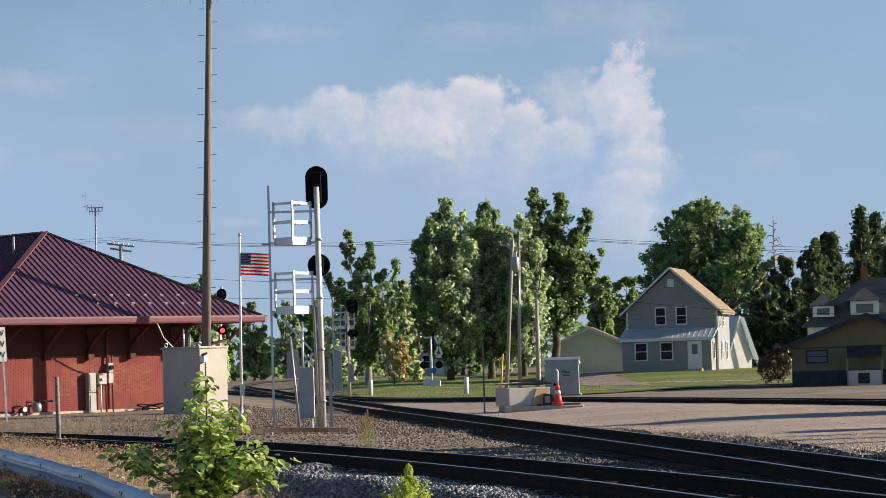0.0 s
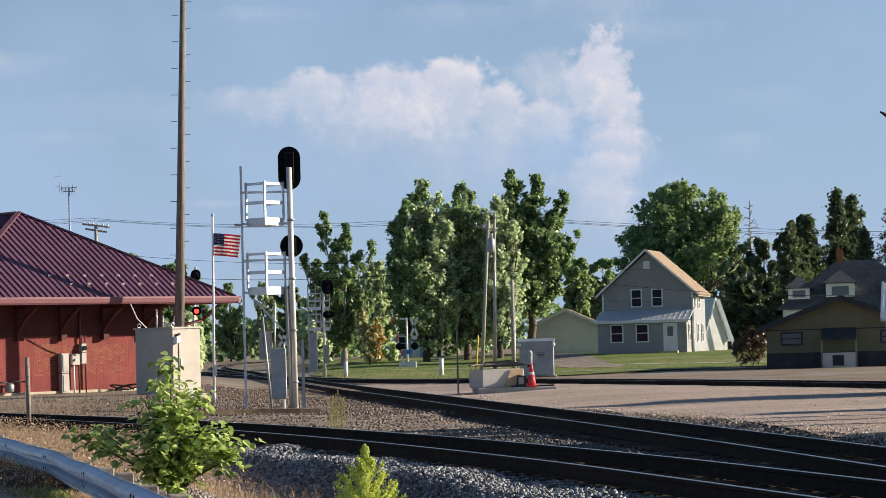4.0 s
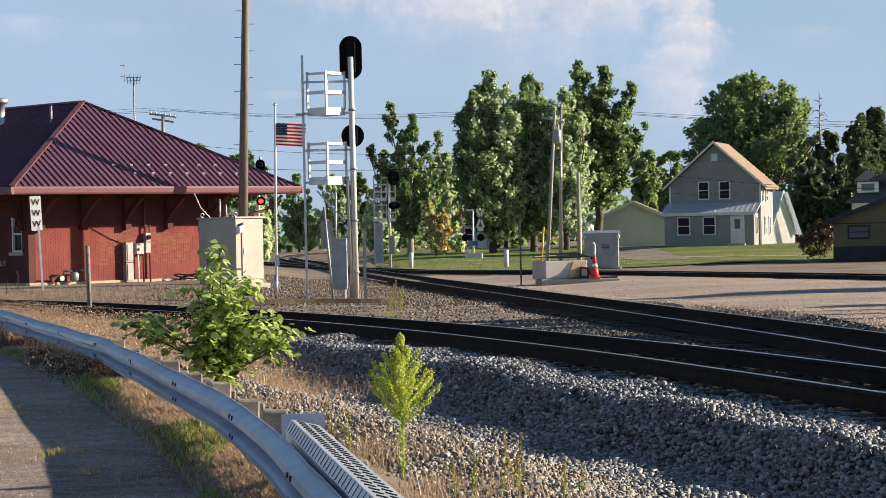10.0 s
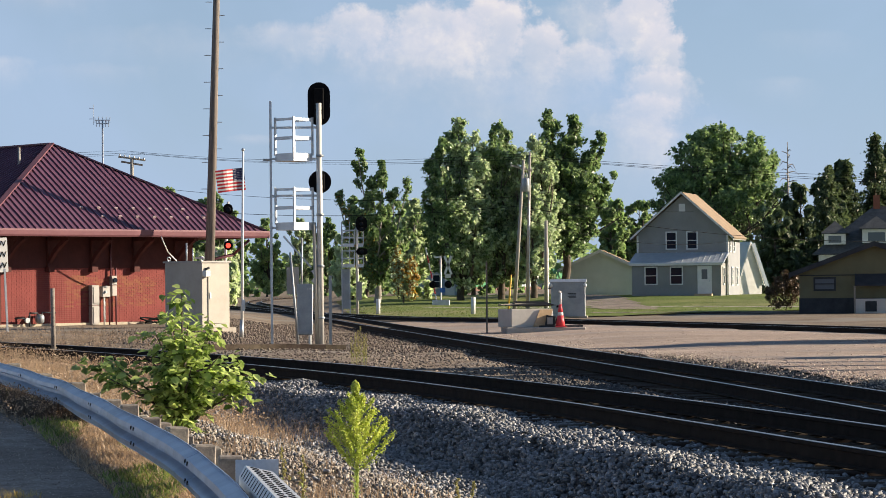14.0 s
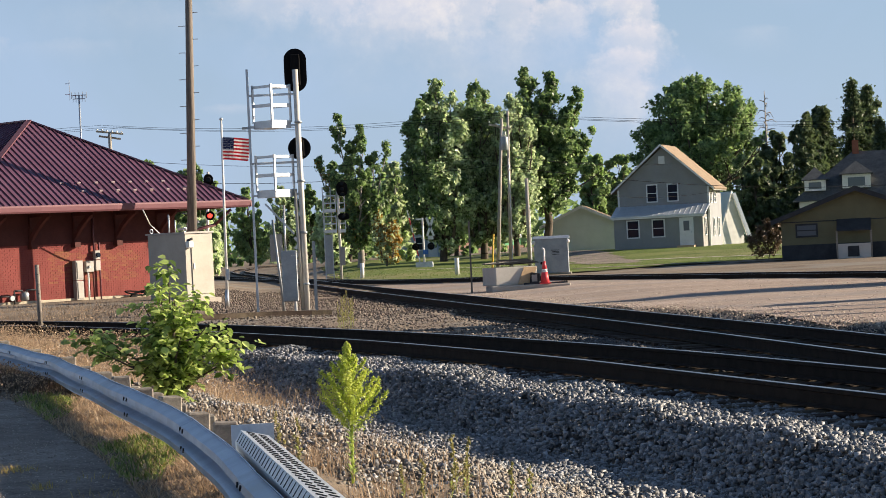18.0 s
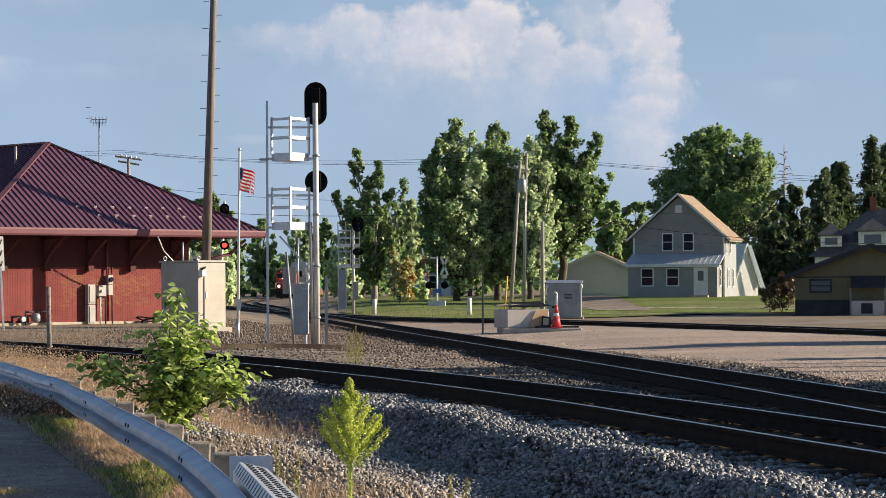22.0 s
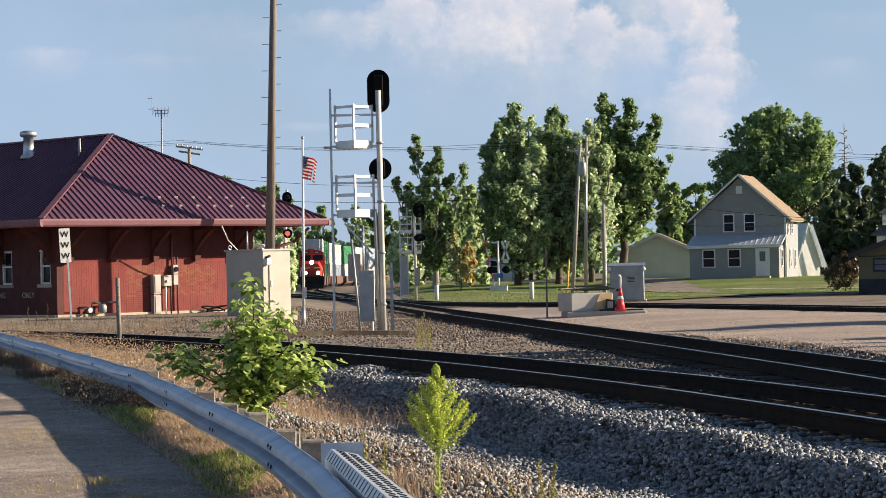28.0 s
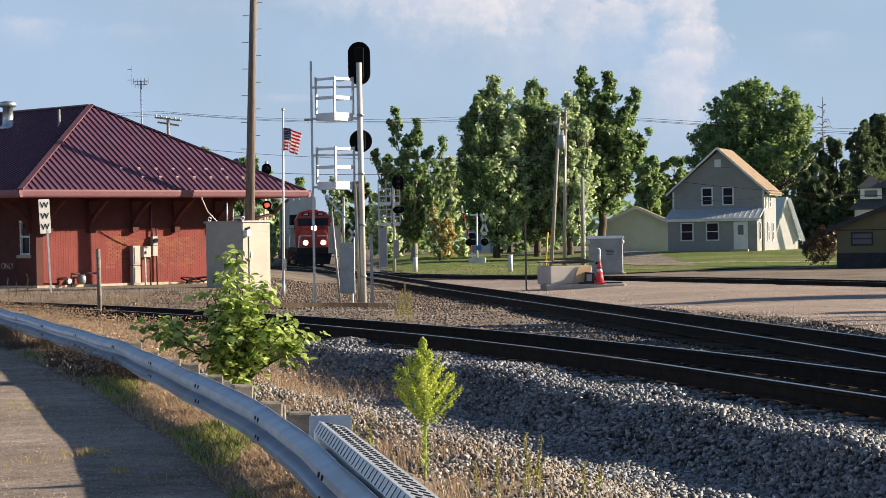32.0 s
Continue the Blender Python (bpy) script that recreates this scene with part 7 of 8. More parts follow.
def build_small_buildings():
    z = gz(25, 200)
    g = gable_house("garage", pose(22.0, 206.0, z - 0.1, 0, 0, -10), 6.6, 7.0, 2.45, 3.95, "green_wall", "shingle", "pale green garage with a low gable roof", 0.4)
    z = gz(12, 232)
    b = gable_house("house", pose(10.4, 232.0, z - 0.1), 4.2, 8.0, 3.0, 5.4, "blue_wall", "shingle_dark", "small pale blue house behind the trees", 0.4)
    window(b, 2.0, 0, 0.9, 0.7, 1.2)
    bm = fresh()
    box(bm, 3.3, -0.03, 0.0, 0.9, 0.06, 2.0)
    part("door", bm, "white", b)
    z = gz(35, 193)
    s = gable_house("shed", pose(35.05, 192.6, z - 0.1, 0, 0, 24), 2.3, 4.5, 1.3, 4.4, "white", "shed_blue", "narrow white shed with a steep blue-white metal roof", 0.15)
    bm = fresh()
    bar(bm, (1.2, -0.4, 4.3), (2.75, -0.55, 0.0), 0.1, 0.3)
    part("leaning_panel", bm, "metal_roof", s, "leaning pale roof panel")
    # metal shed at the edge of the yard
    z = gz(17, 63)
    t = thing("shed", pose(16.30, 63.0, z, 0, 0, -17), "small corrugated metal shed at the yard's edge", "shed")
    bm = fresh()
    box(bm, 1.8, 1.5, 0, 3.6, 3.0, 2.02)
    part("wall", bm, "box_grey", t, "pale blue-grey sheet wall")
    a, b2 = Vector((-0.12, -0.15, 1.98)), Vector((-0.12, 1.5, 3.0))
    bm = fresh()
    slab(bm, [a, a + Vector((3.9, 0, 0)), b2 + Vector((3.9, 0, 0)), b2], (0, -0.03, 0.05))
    r = part("roof", bm, "metal_roof", t, "ribbed weathered metal roof")
    bm = fresh()
    slab(bm, [(-0.12, 3.15, 1.98), b2, b2 + Vector((3.9, 0, 0)), (3.78, 3.15, 1.98)], (0, 0.03, 0.05))
    part("roof", bm, "metal_roof", t)
    for x in (0.02, 3.58):
        bm = fresh()
        slab(bm, [(x - 0.02, 0, 2.0), (x - 0.02, 1.5, 2.92), (x - 0.02, 3.0, 2.0)], (0.04, 0, 0))
        part("gable", bm, "box_grey", t)
    for k in range(9):
        bm = fresh()
        bar(bm, a + Vector((k * 0.48 + 0.03, -0.02, 0.07)), b2 + Vector((k * 0.48 + 0.03, 0, 0.07)), 0.07, 0.05)
        part("rib", bm, "metal_roof", r)
    t = thing("lamp_post", pose(16.98, 61.8, gz(17, 62)), "wooden lamp post with a bent arm and street lamp", "street lamp")
    bm = fresh()
    tube(bm, (0, 0, -0.2), (0, 0, 7.6), 0.15, 0.12, 12)
    part("pole", bm, "wood_pole", t)
    bm = fresh()
    pts = [(0, -0.1, 7.06), (-0.1, -0.12, 7.23), (-0.4, -0.12, 7.33), (-0.62, -0.12, 7.33)]
    for p, q in zip(pts, pts[1:]):
        tube(bm, p, q, 0.03, seg=8)
    part("arm", bm, "charcoal", t)
    bm = fresh()
    for p, q, r0, r1 in (((-0.60, -0.12, 7.33), (-0.78, -0.12, 7.41), 0.07, 0.07), ((-0.78, -0.12, 7.41), (-0.98, -0.12, 7.53), 0.06, 0.02)):
        tube(bm, p, q, r0, r1, 8)
    part("lamp_head", bm, "charcoal", t)


build_small_buildings()


# ---- guardrail ----
def build_guardrail():
    t = thing("guardrail", pose(0, 0, 0), "dented galvanised steel guardrail on timber posts beside the road", "guardrail")
    line = [p for p in guard_line if p.y > 3]
    # lap joints: beams about 4 m long, each sweeps a W profile
    prof = [(0.0, 0.0), (0.012, 0.02), (-0.075, 0.055), (-0.08, 0.10), (0.0, 0.135), (0.0, 0.175), (-0.08, 0.21), (-0.075, 0.255), (0.012, 0.29), (0.0, 0.31)]
    ring = prof + [(a + 0.006, b) for a, b in prof[::-1]]
    dense = smooth_line([tuple(p) for p in line], 3)
    run, cuts, acc = 0.0, [0], 0.0
    for i in range(1, len(dense)):
        acc += (dense[i] - dense[i - 1]).length
        if acc > 3.9:
            cuts.append(i)
            acc = 0.0
    cuts.append(len(dense) - 1)

    def top(p):
        return 0.56 + (gz(p.x, p.y) if p.y > 60 else 0.0) + 0.018 * noise.noise((p.y * 0.45, 2, 0))

    for k, (i, j) in enumerate(zip(cuts, cuts[1:])):
        seg = [dense[q].copy() for q in range(max(0, i - (1 if k else 0)), j + 1)]
        if len(seg) < 2:
            continue
        for q, p in enumerate(seg):
            p.z = top(p) - 0.31
            p.x += 0.006 * (k % 2) + 0.03 * noise.noise((p.y * 0.3, 7, 1))
        v, f = sweep(seg, 0.0, [(-a, b) for a, b in ring], 0.0)
        ob = raw("rail_beam", v, f, "guard")
        ob.parent = t
        # bolts at the joint
        p, d = seg[0], (seg[1] - seg[0]).normalized()
        for zz in (0.09, 0.22):
            for s in (0.12, 0.3):
                bm = fresh()
                c = p + d * s + Vector((0, 0, zz))
                n = Vector((-d.y, d.x, 0))
                n = n if n.x < 0 else -n
                bar(bm, c + n * 0.082, c + n * 0.082 + d * 0.035 + Vector((0, 0, 0.022)), 0.010, 0.014)
                part("bolt", bm, "charcoal", ob)
    bm = fresh()
    box(bm, 0, 0, -0.6, 0.17, 0.2, 1.08)
    post = mesh_of(bm, "post", M["wood_grey"], 0.012)
    bm = fresh()
    box(bm, 0, 0, 0, 0.3, 0.24, 0.26)
    block = mesh_of(bm, "block", M["wood_grey"], 0.012)
    for p, d in along(line[::-1], 1.0, 1.75, 52):
        a = math.atan2(-d.x, d.y)
        side = Vector((-d.y, d.x, 0))
        side = side if side.x > 0 else -side
        z = top(p)
        share("post", post, t, Matrix.Translation(p + side * 0.22 + Vector((0, 0, z - 0.53 + random.uniform(-0.05, 0.03)))) @ Matrix.Rotation(a + random.uniform(-0.1, 0.1), 4, "Z") @ Matrix.Rotation(random.uniform(-0.04, 0.04), 4, "Y"))
        share("block", block, t, Matrix.Translation(p + side * 0.45 + Vector((0, 0, z - 0.50 + random.uniform(-0.03, 0.06)))) @ Matrix.Rotation(a + random.uniform(-0.15, 0.15), 4, "Z"))
    # slotted steel trough lying against the rail
    s = thing("slotted_trough", pose(0, 0, 0), "pale slotted steel cable trough on timbers beside the guardrail", "cable trough")
    A, B = Vector((-0.32, 14.15, 0.51)), Vector((0.40, 7.0, 0.51))
    d = (B - A).normalized()
    n = Vector((-d.y, d.x, 0))
    n = n if n.x > 0 else -n
    bm = fresh()
    pts = [A, A + n * 0.20, A + n * 0.20 + Vector((0, 0, 0.075)), A + n * 0.035 + Vector((0, 0, 0.115)), A + Vector((0, 0, 0.05))]
    slab(bm, pts, B - A)
    tr = part("trough", bm, "aluminium", s)
    bm = fresh()
    slab(bm, [A + Vector((0, 0, -0.10)), A + n * 0.18 + Vector((0, 0, -0.10)), A + n * 0.18, A], B - A)
    part("timber", bm, "tie", s, "dark timber under the trough")
    L = (B - A).length
    for k in range(int((L - 0.2) / 0.15)):
        c = A + d * (0.12 + k * 0.15)
        for w0, w1, h0, h1, sh in ((0.003, 0.033, 0.056, 0.110, 0.0), (0.060, 0.105, 0.1125, 0.1015, 0.0), (0.125, 0.170, 0.0965, 0.0855, 0.075)):
            bm = fresh()
            bar(bm, c + d * sh + n * w0 + Vector((0, 0, h0)), c + d * (sh + 0.03) + n * w1 + Vector((0, 0, h1)), 0.007, 0.005)
            part("slot", bm, "charcoal", tr)
    bm = fresh()
    c = Vector((-0.33, 14.4, 0.40))
    slab(bm, [c + n * -0.02, c + n * 0.24, c + n * 0.24 + Vector((0, 0, 0.24)), c + n * -0.02 + Vector((0, 0, 0.24))], d * 0.012)
    part("end_plate", bm, "guard", s, "blue-grey steel end plate")


build_guardrail()


# ---- gravel, weeds, bushes ----
def scatter_stones(name, places, size, material, label):
    """Many small angular stones as one mesh."""
    base = np.array([(x, y, z) for x in (-0.8, 0.8) for y in (-0.8, 0.8) for z in (-0.8, 0.8)])
    tri = np.array([(0, 1, 3), (0, 3, 2), (4, 6, 7), (4, 7, 5), (0, 4, 5), (0, 5, 1), (2, 3, 7), (2, 7, 6), (0, 2, 6), (0, 6, 4), (1, 5, 7), (1, 7, 3)])
    n, nv = len(places), len(base)
    p = np.array(places)
    sc = size * rng.uniform(0.55, 1.35, (n, 1, 1)) * rng.uniform(0.6, 1.25, (n, 1, 3))
    sc[:, :, 2] *= 0.75
    jit = 1 + rng.uniform(-0.55, 0.25, (n, nv, 3))
    a = rng.uniform(0, math.tau, n)
    b = rng.uniform(-1.5, 1.5, n)
    v = base[None] * jit * sc
    ca, sa, cb, sb = (f(x)[:, None] for f, x in ((np.cos, a), (np.sin, a), (np.cos, b), (np.sin, b)))
    x, y, z = v[..., 0], v[..., 1], v[..., 2]
    y, z = y * cb - z * sb, y * sb + z * cb
    x, y = x * ca - y * sa, x * sa + y * ca
    v = np.stack([x, y, z], -1) + p[:, None, :]
    f = (tri[None] + (np.arange(n) * nv)[:, None, None]).reshape(-1)
    me = bpy.data.meshes.new(name)
    me.vertices.add(n * nv)
    me.vertices.foreach_set("co", v.reshape(-1))
    me.loops.add(len(f))
    me.loops.foreach_set("vertex_index", f.astype(np.int32))
    me.polygons.add(len(f) // 3)
    me.polygons.foreach_set("loop_start", np.arange(0, len(f), 3, dtype=np.int32))
    me.polygons.foreach_set("loop_total", np.full(len(f) // 3, 3, dtype=np.int32))
    me.update(calc_edges=True)
    me.materials.append(M[material])
    return tagged(new(name, me), label, "gravel", kind="stuff")


def line_x(line, y):
    for a, b in zip(line, line[1:]):
        if (a.y - y) * (b.y - y) <= 0 and abs(a.y - b.y) > 1e-6:
            s = (y - a.y) / (b.y - a.y)
            return a.x + (b.x - a.x) * s, a.z + (b.z - a.z) * s
    return None


def bed_height(x, y):
    """Top of soil or ballast at a place."""
    z = gz(x, y) - 0.03
    for line in (line_a, line_b):
        hit = line_x(line, y)
        if hit:
            d = abs(x - hit[0]) * 0.95
            crest, fall = (1.95, 0.528) if line is line_a else (1.75, 0.45)
            if d < 3.25:
                z = max(z, hit[1] - 0.235 - max(0, d - crest) * fall)
    return z


def build_gravel():
    near, far, mid, lot, dirt = [], [], [], [], []
    for _ in range(150000):
        y = 12.0 + 29 * random.random() ** 1.25
        ax = line_x(line_a, y)[0]
        lo = max(guard_x(y) + 0.55, ax - 6.2)
        x = random.uniform(lo, ax + 3.4)
        edge = (x - lo) / 1.6 + 0.25 * noise.noise((x * 0.9, y * 0.5, 3))
        if x < 0.275 * y + 1.6 and abs(abs(x - ax) - 0.753) > 0.09 and random.random() < edge + 0.12:
            heap = 0.12 * max(0.0, noise.noise((x * 0.8, y * 0.45, 8)) + 0.15) if x < ax - 1.2 else 0.0
            foot = ax - x - 3.4 + 0.9 * noise.noise((x * 0.7, y * 0.4, 21))
            low = foot > 0 and random.random() < min(0.92, foot * 1.2)
            (dirt if low else near if x < ax - 0.7 else far).append((x, y, bed_height(x, y) + heap + random.uniform(-0.012, 0.022) - (0.03 if abs(x - ax) < 0.75 else 0)))
    for _ in range(40000):
        y = 30 + 45 * random.random()
        ax = line_x(line_a, y)[0]
        bx = line_x(line_b, y)[0]
        x = random.uniform(max(ax + 0.9, -6), bx + 2.4)
        if abs(abs(x - bx) - 0.753) > 0.09:
            (mid if x < bx - 1.5 and y > 40 else far).append((x, y, bed_height(x, y) + random.uniform(-0.045, 0.0) - (0.05 if abs(x - bx) < 1.3 else 0)))
    for _ in range(9000):
        y = 34 + 56 * random.random() ** 1.3
        bx = line_x(line_b, y)[0]
        x = bx + 1.6 + abs(random.gauss(0, 1.0)) + (random.uniform(0, 12) if random.random() < 0.35 else 0)
        lot.append((x, y, gz(x, y) + 0.004))
    for _ in range(15000):
        y = 62 + 52 * random.random()
        bx = line_x(line_b, y)[0]
        x = random.uniform(-4.5 if y > 74 else -3, bx - 0.9)
        if noise.noise((x * 0.5, y * 0.2, 11)) > -0.28:
            mid.append((x, y, bed_height(x, y) + random.uniform(-0.01, 0.03)))
    scatter_stones("ballast_stones", near, 0.027, "stone", "loose grey crushed stone beside the near track")
    scatter_stones("loose_stones", dirt, 0.019, "stone_tan", "small tan stones and grit beside the ballast")
    scatter_stones("ballast_stones", far, 0.036, "stone_dark", "grey ballast stones along the curved track")
    scatter_stones("ballast_stones", mid, 0.034, "stone_brown", "brown ballast stones between the tracks")
    scatter_stones("yard_gravel", lot, 0.017, "stone_lot", "loose pale gravel at the edge of the yard")
    grit = []
    for _ in range(15000):
        y = 8 + 26 * random.random() ** 1.3
        x = road_edge(y) - random.uniform(0.02, 3.5)
        grit.append((x, y, gz(x, y) + 0.143))
    scatter_stones("road_grit", grit, 0.0055, "stone_lot", "loose grit on the worn road")


build_gravel()


def blades(name, roots, height, width, material, label, category="grass", lean=0.35, kids=1, kind="stuff"):
    """Grass or weed stalks as narrow bent strips."""
    n = len(roots)
    p = np.array(roots)
    h = height * rng.uniform(0.45, 1.25, n)
    a = rng.uniform(0, math.tau, n)
    dx, dy = np.cos(a), np.sin(a)
    l = lean * rng.uniform(0.1, 1.0, n) * h
    w = width * rng.uniform(0.6, 1.3, n)
    v = np.empty((n, 5, 3))
    for k, (f, ww) in enumerate(((0.0, 1.0), (0.0, -1.0), (0.55, -0.8), (0.55, 0.8), (1.0, 0.0))):
        v[:, k, 0] = p[:, 0] + dx * l * f * f - dy * w * ww * 0.5
        v[:, k, 1] = p[:, 1] + dy * l * f * f + dx * w * ww * 0.5
        v[:, k, 2] = p[:, 2] + h * f
    faces = []
    me = bpy.data.meshes.new(name)
    me.vertices.add(n * 5)
    me.vertices.foreach_set("co", v.reshape(-1))
    idx = (np.array([0, 1, 2, 3, 3, 2, 4])[None] + (np.arange(n) * 5)[:, None]).reshape(-1)
    me.loops.add(n * 7)
    me.loops.foreach_set("vertex_index", idx.astype(np.int32))
    me.polygons.add(n * 2)
    st = np.empty((n, 2), dtype=np.int32)
    st[:, 0] = np.arange(n) * 7
    st[:, 1] = np.arange(n) * 7 + 4
    me.polygons.foreach_set("loop_start", st.reshape(-1))
    me.polygons.foreach_set("loop_total", np.tile([4, 3], n).astype(np.int32))
    me.update(calc_edges=True)
    me.materials.append(M[material])
    return tagged(new(name, me), label, category, kind=kind)


def build_weeds():
    dry, tall, green, dark, lawn = [], [], [], [], []
    for _ in range(30000):
        y = 30 + 36 * random.random()
        gx = guard_x(y)
        x = gx + 0.35 + abs(random.gauss(0, 0.11 * y * 0.6 + 0.3))
        hit = line_x(line_a, y)
        if hit and x > hit[0] - 1.0:
            continue
        if noise.noise((x * 0.6, y * 0.25, 1)) > -0.25:
            dry.append((x, y, gz(x, y) - 0.03))
    for _ in range(5200):
        y = 10 + 20 * random.random()
        x = guard_x(y) + 0.35 + abs(random.gauss(0, 0.38 + 0.02 * y))
        if noise.noise((x * 1.6, y * 0.6, 4)) > 0.12:
            dry.append((x, y, gz(x, y) - 0.03))
    leafy, litter = [], []
    for _ in range(34000):
        y = 7 + 42 * random.random() ** 1.3
        x = guard_x(y) - 0.42 - 0.010 * max(0, y - 12) + 0.75 * random.random() ** 0.8
        f = noise.noise((x * 1.4, y * 0.55, 9))
        z = gz(x, y) + 0.13
        if f > 0.1 and y < 34:
            (leafy if random.random() < 0.35 else green if random.random() < 0.5 else litter).append((x, y, z))
        elif y > 26 and f < -0.05:
            dark.append((x, y, z))
        elif random.random() < 0.8:
            litter.append((x, y, z))
    tufts = []
    for cx, cy, n, s in ((-2.05, 17.6, 110, 0.10), (-1.69, 16.1, 60, 0.045), (-3.52, 23.4, 70, 0.16), (-3.23, 22.3, 60, 0.16), (-5.7, 34.2, 60, 0.25), (-1.35, 16.6, 18, 0.09), (-1.25, 15.4, 22, 0.12), (-2.4, 17.0, 40, 0.12)):
        for _ in range(n):
            tufts.append((cx + random.gauss(0, s), cy + random.gauss(0, s * 1.2), gz(cx, cy) + 0.15))
    for _ in range(2600):
        y = 52 + 26 * random.random()
        x = -4 - 9 * random.random()
        dark.append((x, y, gz(x, y) - 0.03))
    for cx, cy in ((-2.9, 28.6), (-3.3, 30.2), (-3.0, 27.4), (-3.7, 31.4)):
        for _ in range(420):
            dark.append((cx + random.gauss(0, 0.28), cy + random.gauss(0, 0.5), gz(cx, cy) - 0.02))
    for _ in range(16000):
        x, y = random.uniform(3, 34), random.uniform(112, 186)
        if past_c(x, y) > 7 and y > 140 - 1.5 * max(0, 26 - x):
            lawn.append((x, y, gz(x, y) + 0.02))
    fuzz = []
    for _ in range(24000):
        y = 31 + 36 * random.random()
        gx = guard_x(y)
        hit = line_x(line_a, y)
        hi = min(hit[0] - 0.95 if hit else 0.0, gx + 0.09 * y + 0.4)
        x = random.uniform(gx + 0.3, hi)
        f = noise.noise((x * 0.8, y * 0.4, 2))
        if f > -0.3:
            fuzz.append((x, y, gz(x, y) + (0.10 + 0.32 * random.random() ** 1.4) * (0.8 + 0.5 * f)))
    for _ in range(9000):
        y = 54 + 24 * random.random()
        hit = line_x(line_a, y)
        lo = hit[0] + 1.1 if hit else -12
        x = random.uniform(lo, min(lo + 7, -3.2))
        if x > lo and noise.noise((x * 0.6, y * 0.3, 6)) > -0.1:
            fuzz.append((x, y, gz(x, y) + 0.02 + 0.22 * random.random() ** 2))
    for cx, cy in ((-2.9, 28.6), (-3.3, 30.2), (-3.0, 27.4), (-3.7, 31.4)):
        for _ in range(500):
            x, y = cx + random.gauss(0, 0.3), cy + random.gauss(0, 0.5)
            fuzz.append((x, y, gz(x, y) + 0.08 + 0.3 * random.random()))
    fuzz = np.array(fuzz)
    tagged(new("weed_heads", leaf_mesh("weed_heads", fuzz, rng.normal(0, 0.6, fuzz.shape) + np.array([0, -0.2, 0.4]), 0.017, "dry")), "fluffy tan heads of dried weeds", "weeds", kind="stuff")
    blades("dry_weeds", dry, 0.24, 0.006, "dry", "dry tan weeds and grass along the guardrail", lean=1.1)
    blades("dead_grass", litter, 0.075, 0.011, "dry", "dead grass and leaves on the verge", lean=2.2)
    blades("yellow_tufts", tufts, 0.05, 0.005, "dry_yellow", "yellow dry tufts in the road cracks", lean=1.6)
    blades("broad_weeds", leafy, 0.07, 0.026, "leaf_verge", "low broad-leaved green weeds under the guardrail", lean=1.7)
    blades("green_grass", green, 0.10, 0.008, "grass", "low green weeds under the guardrail", lean=1.6)
    blades("dark_weeds", dark, 0.20, 0.007, "dry_dark", "dark withered weeds", lean=1.5)
    blades("lawn_grass", lawn, 0.07, 0.03, "grass", "short lawn grass", lean=0.6)


build_weeds()


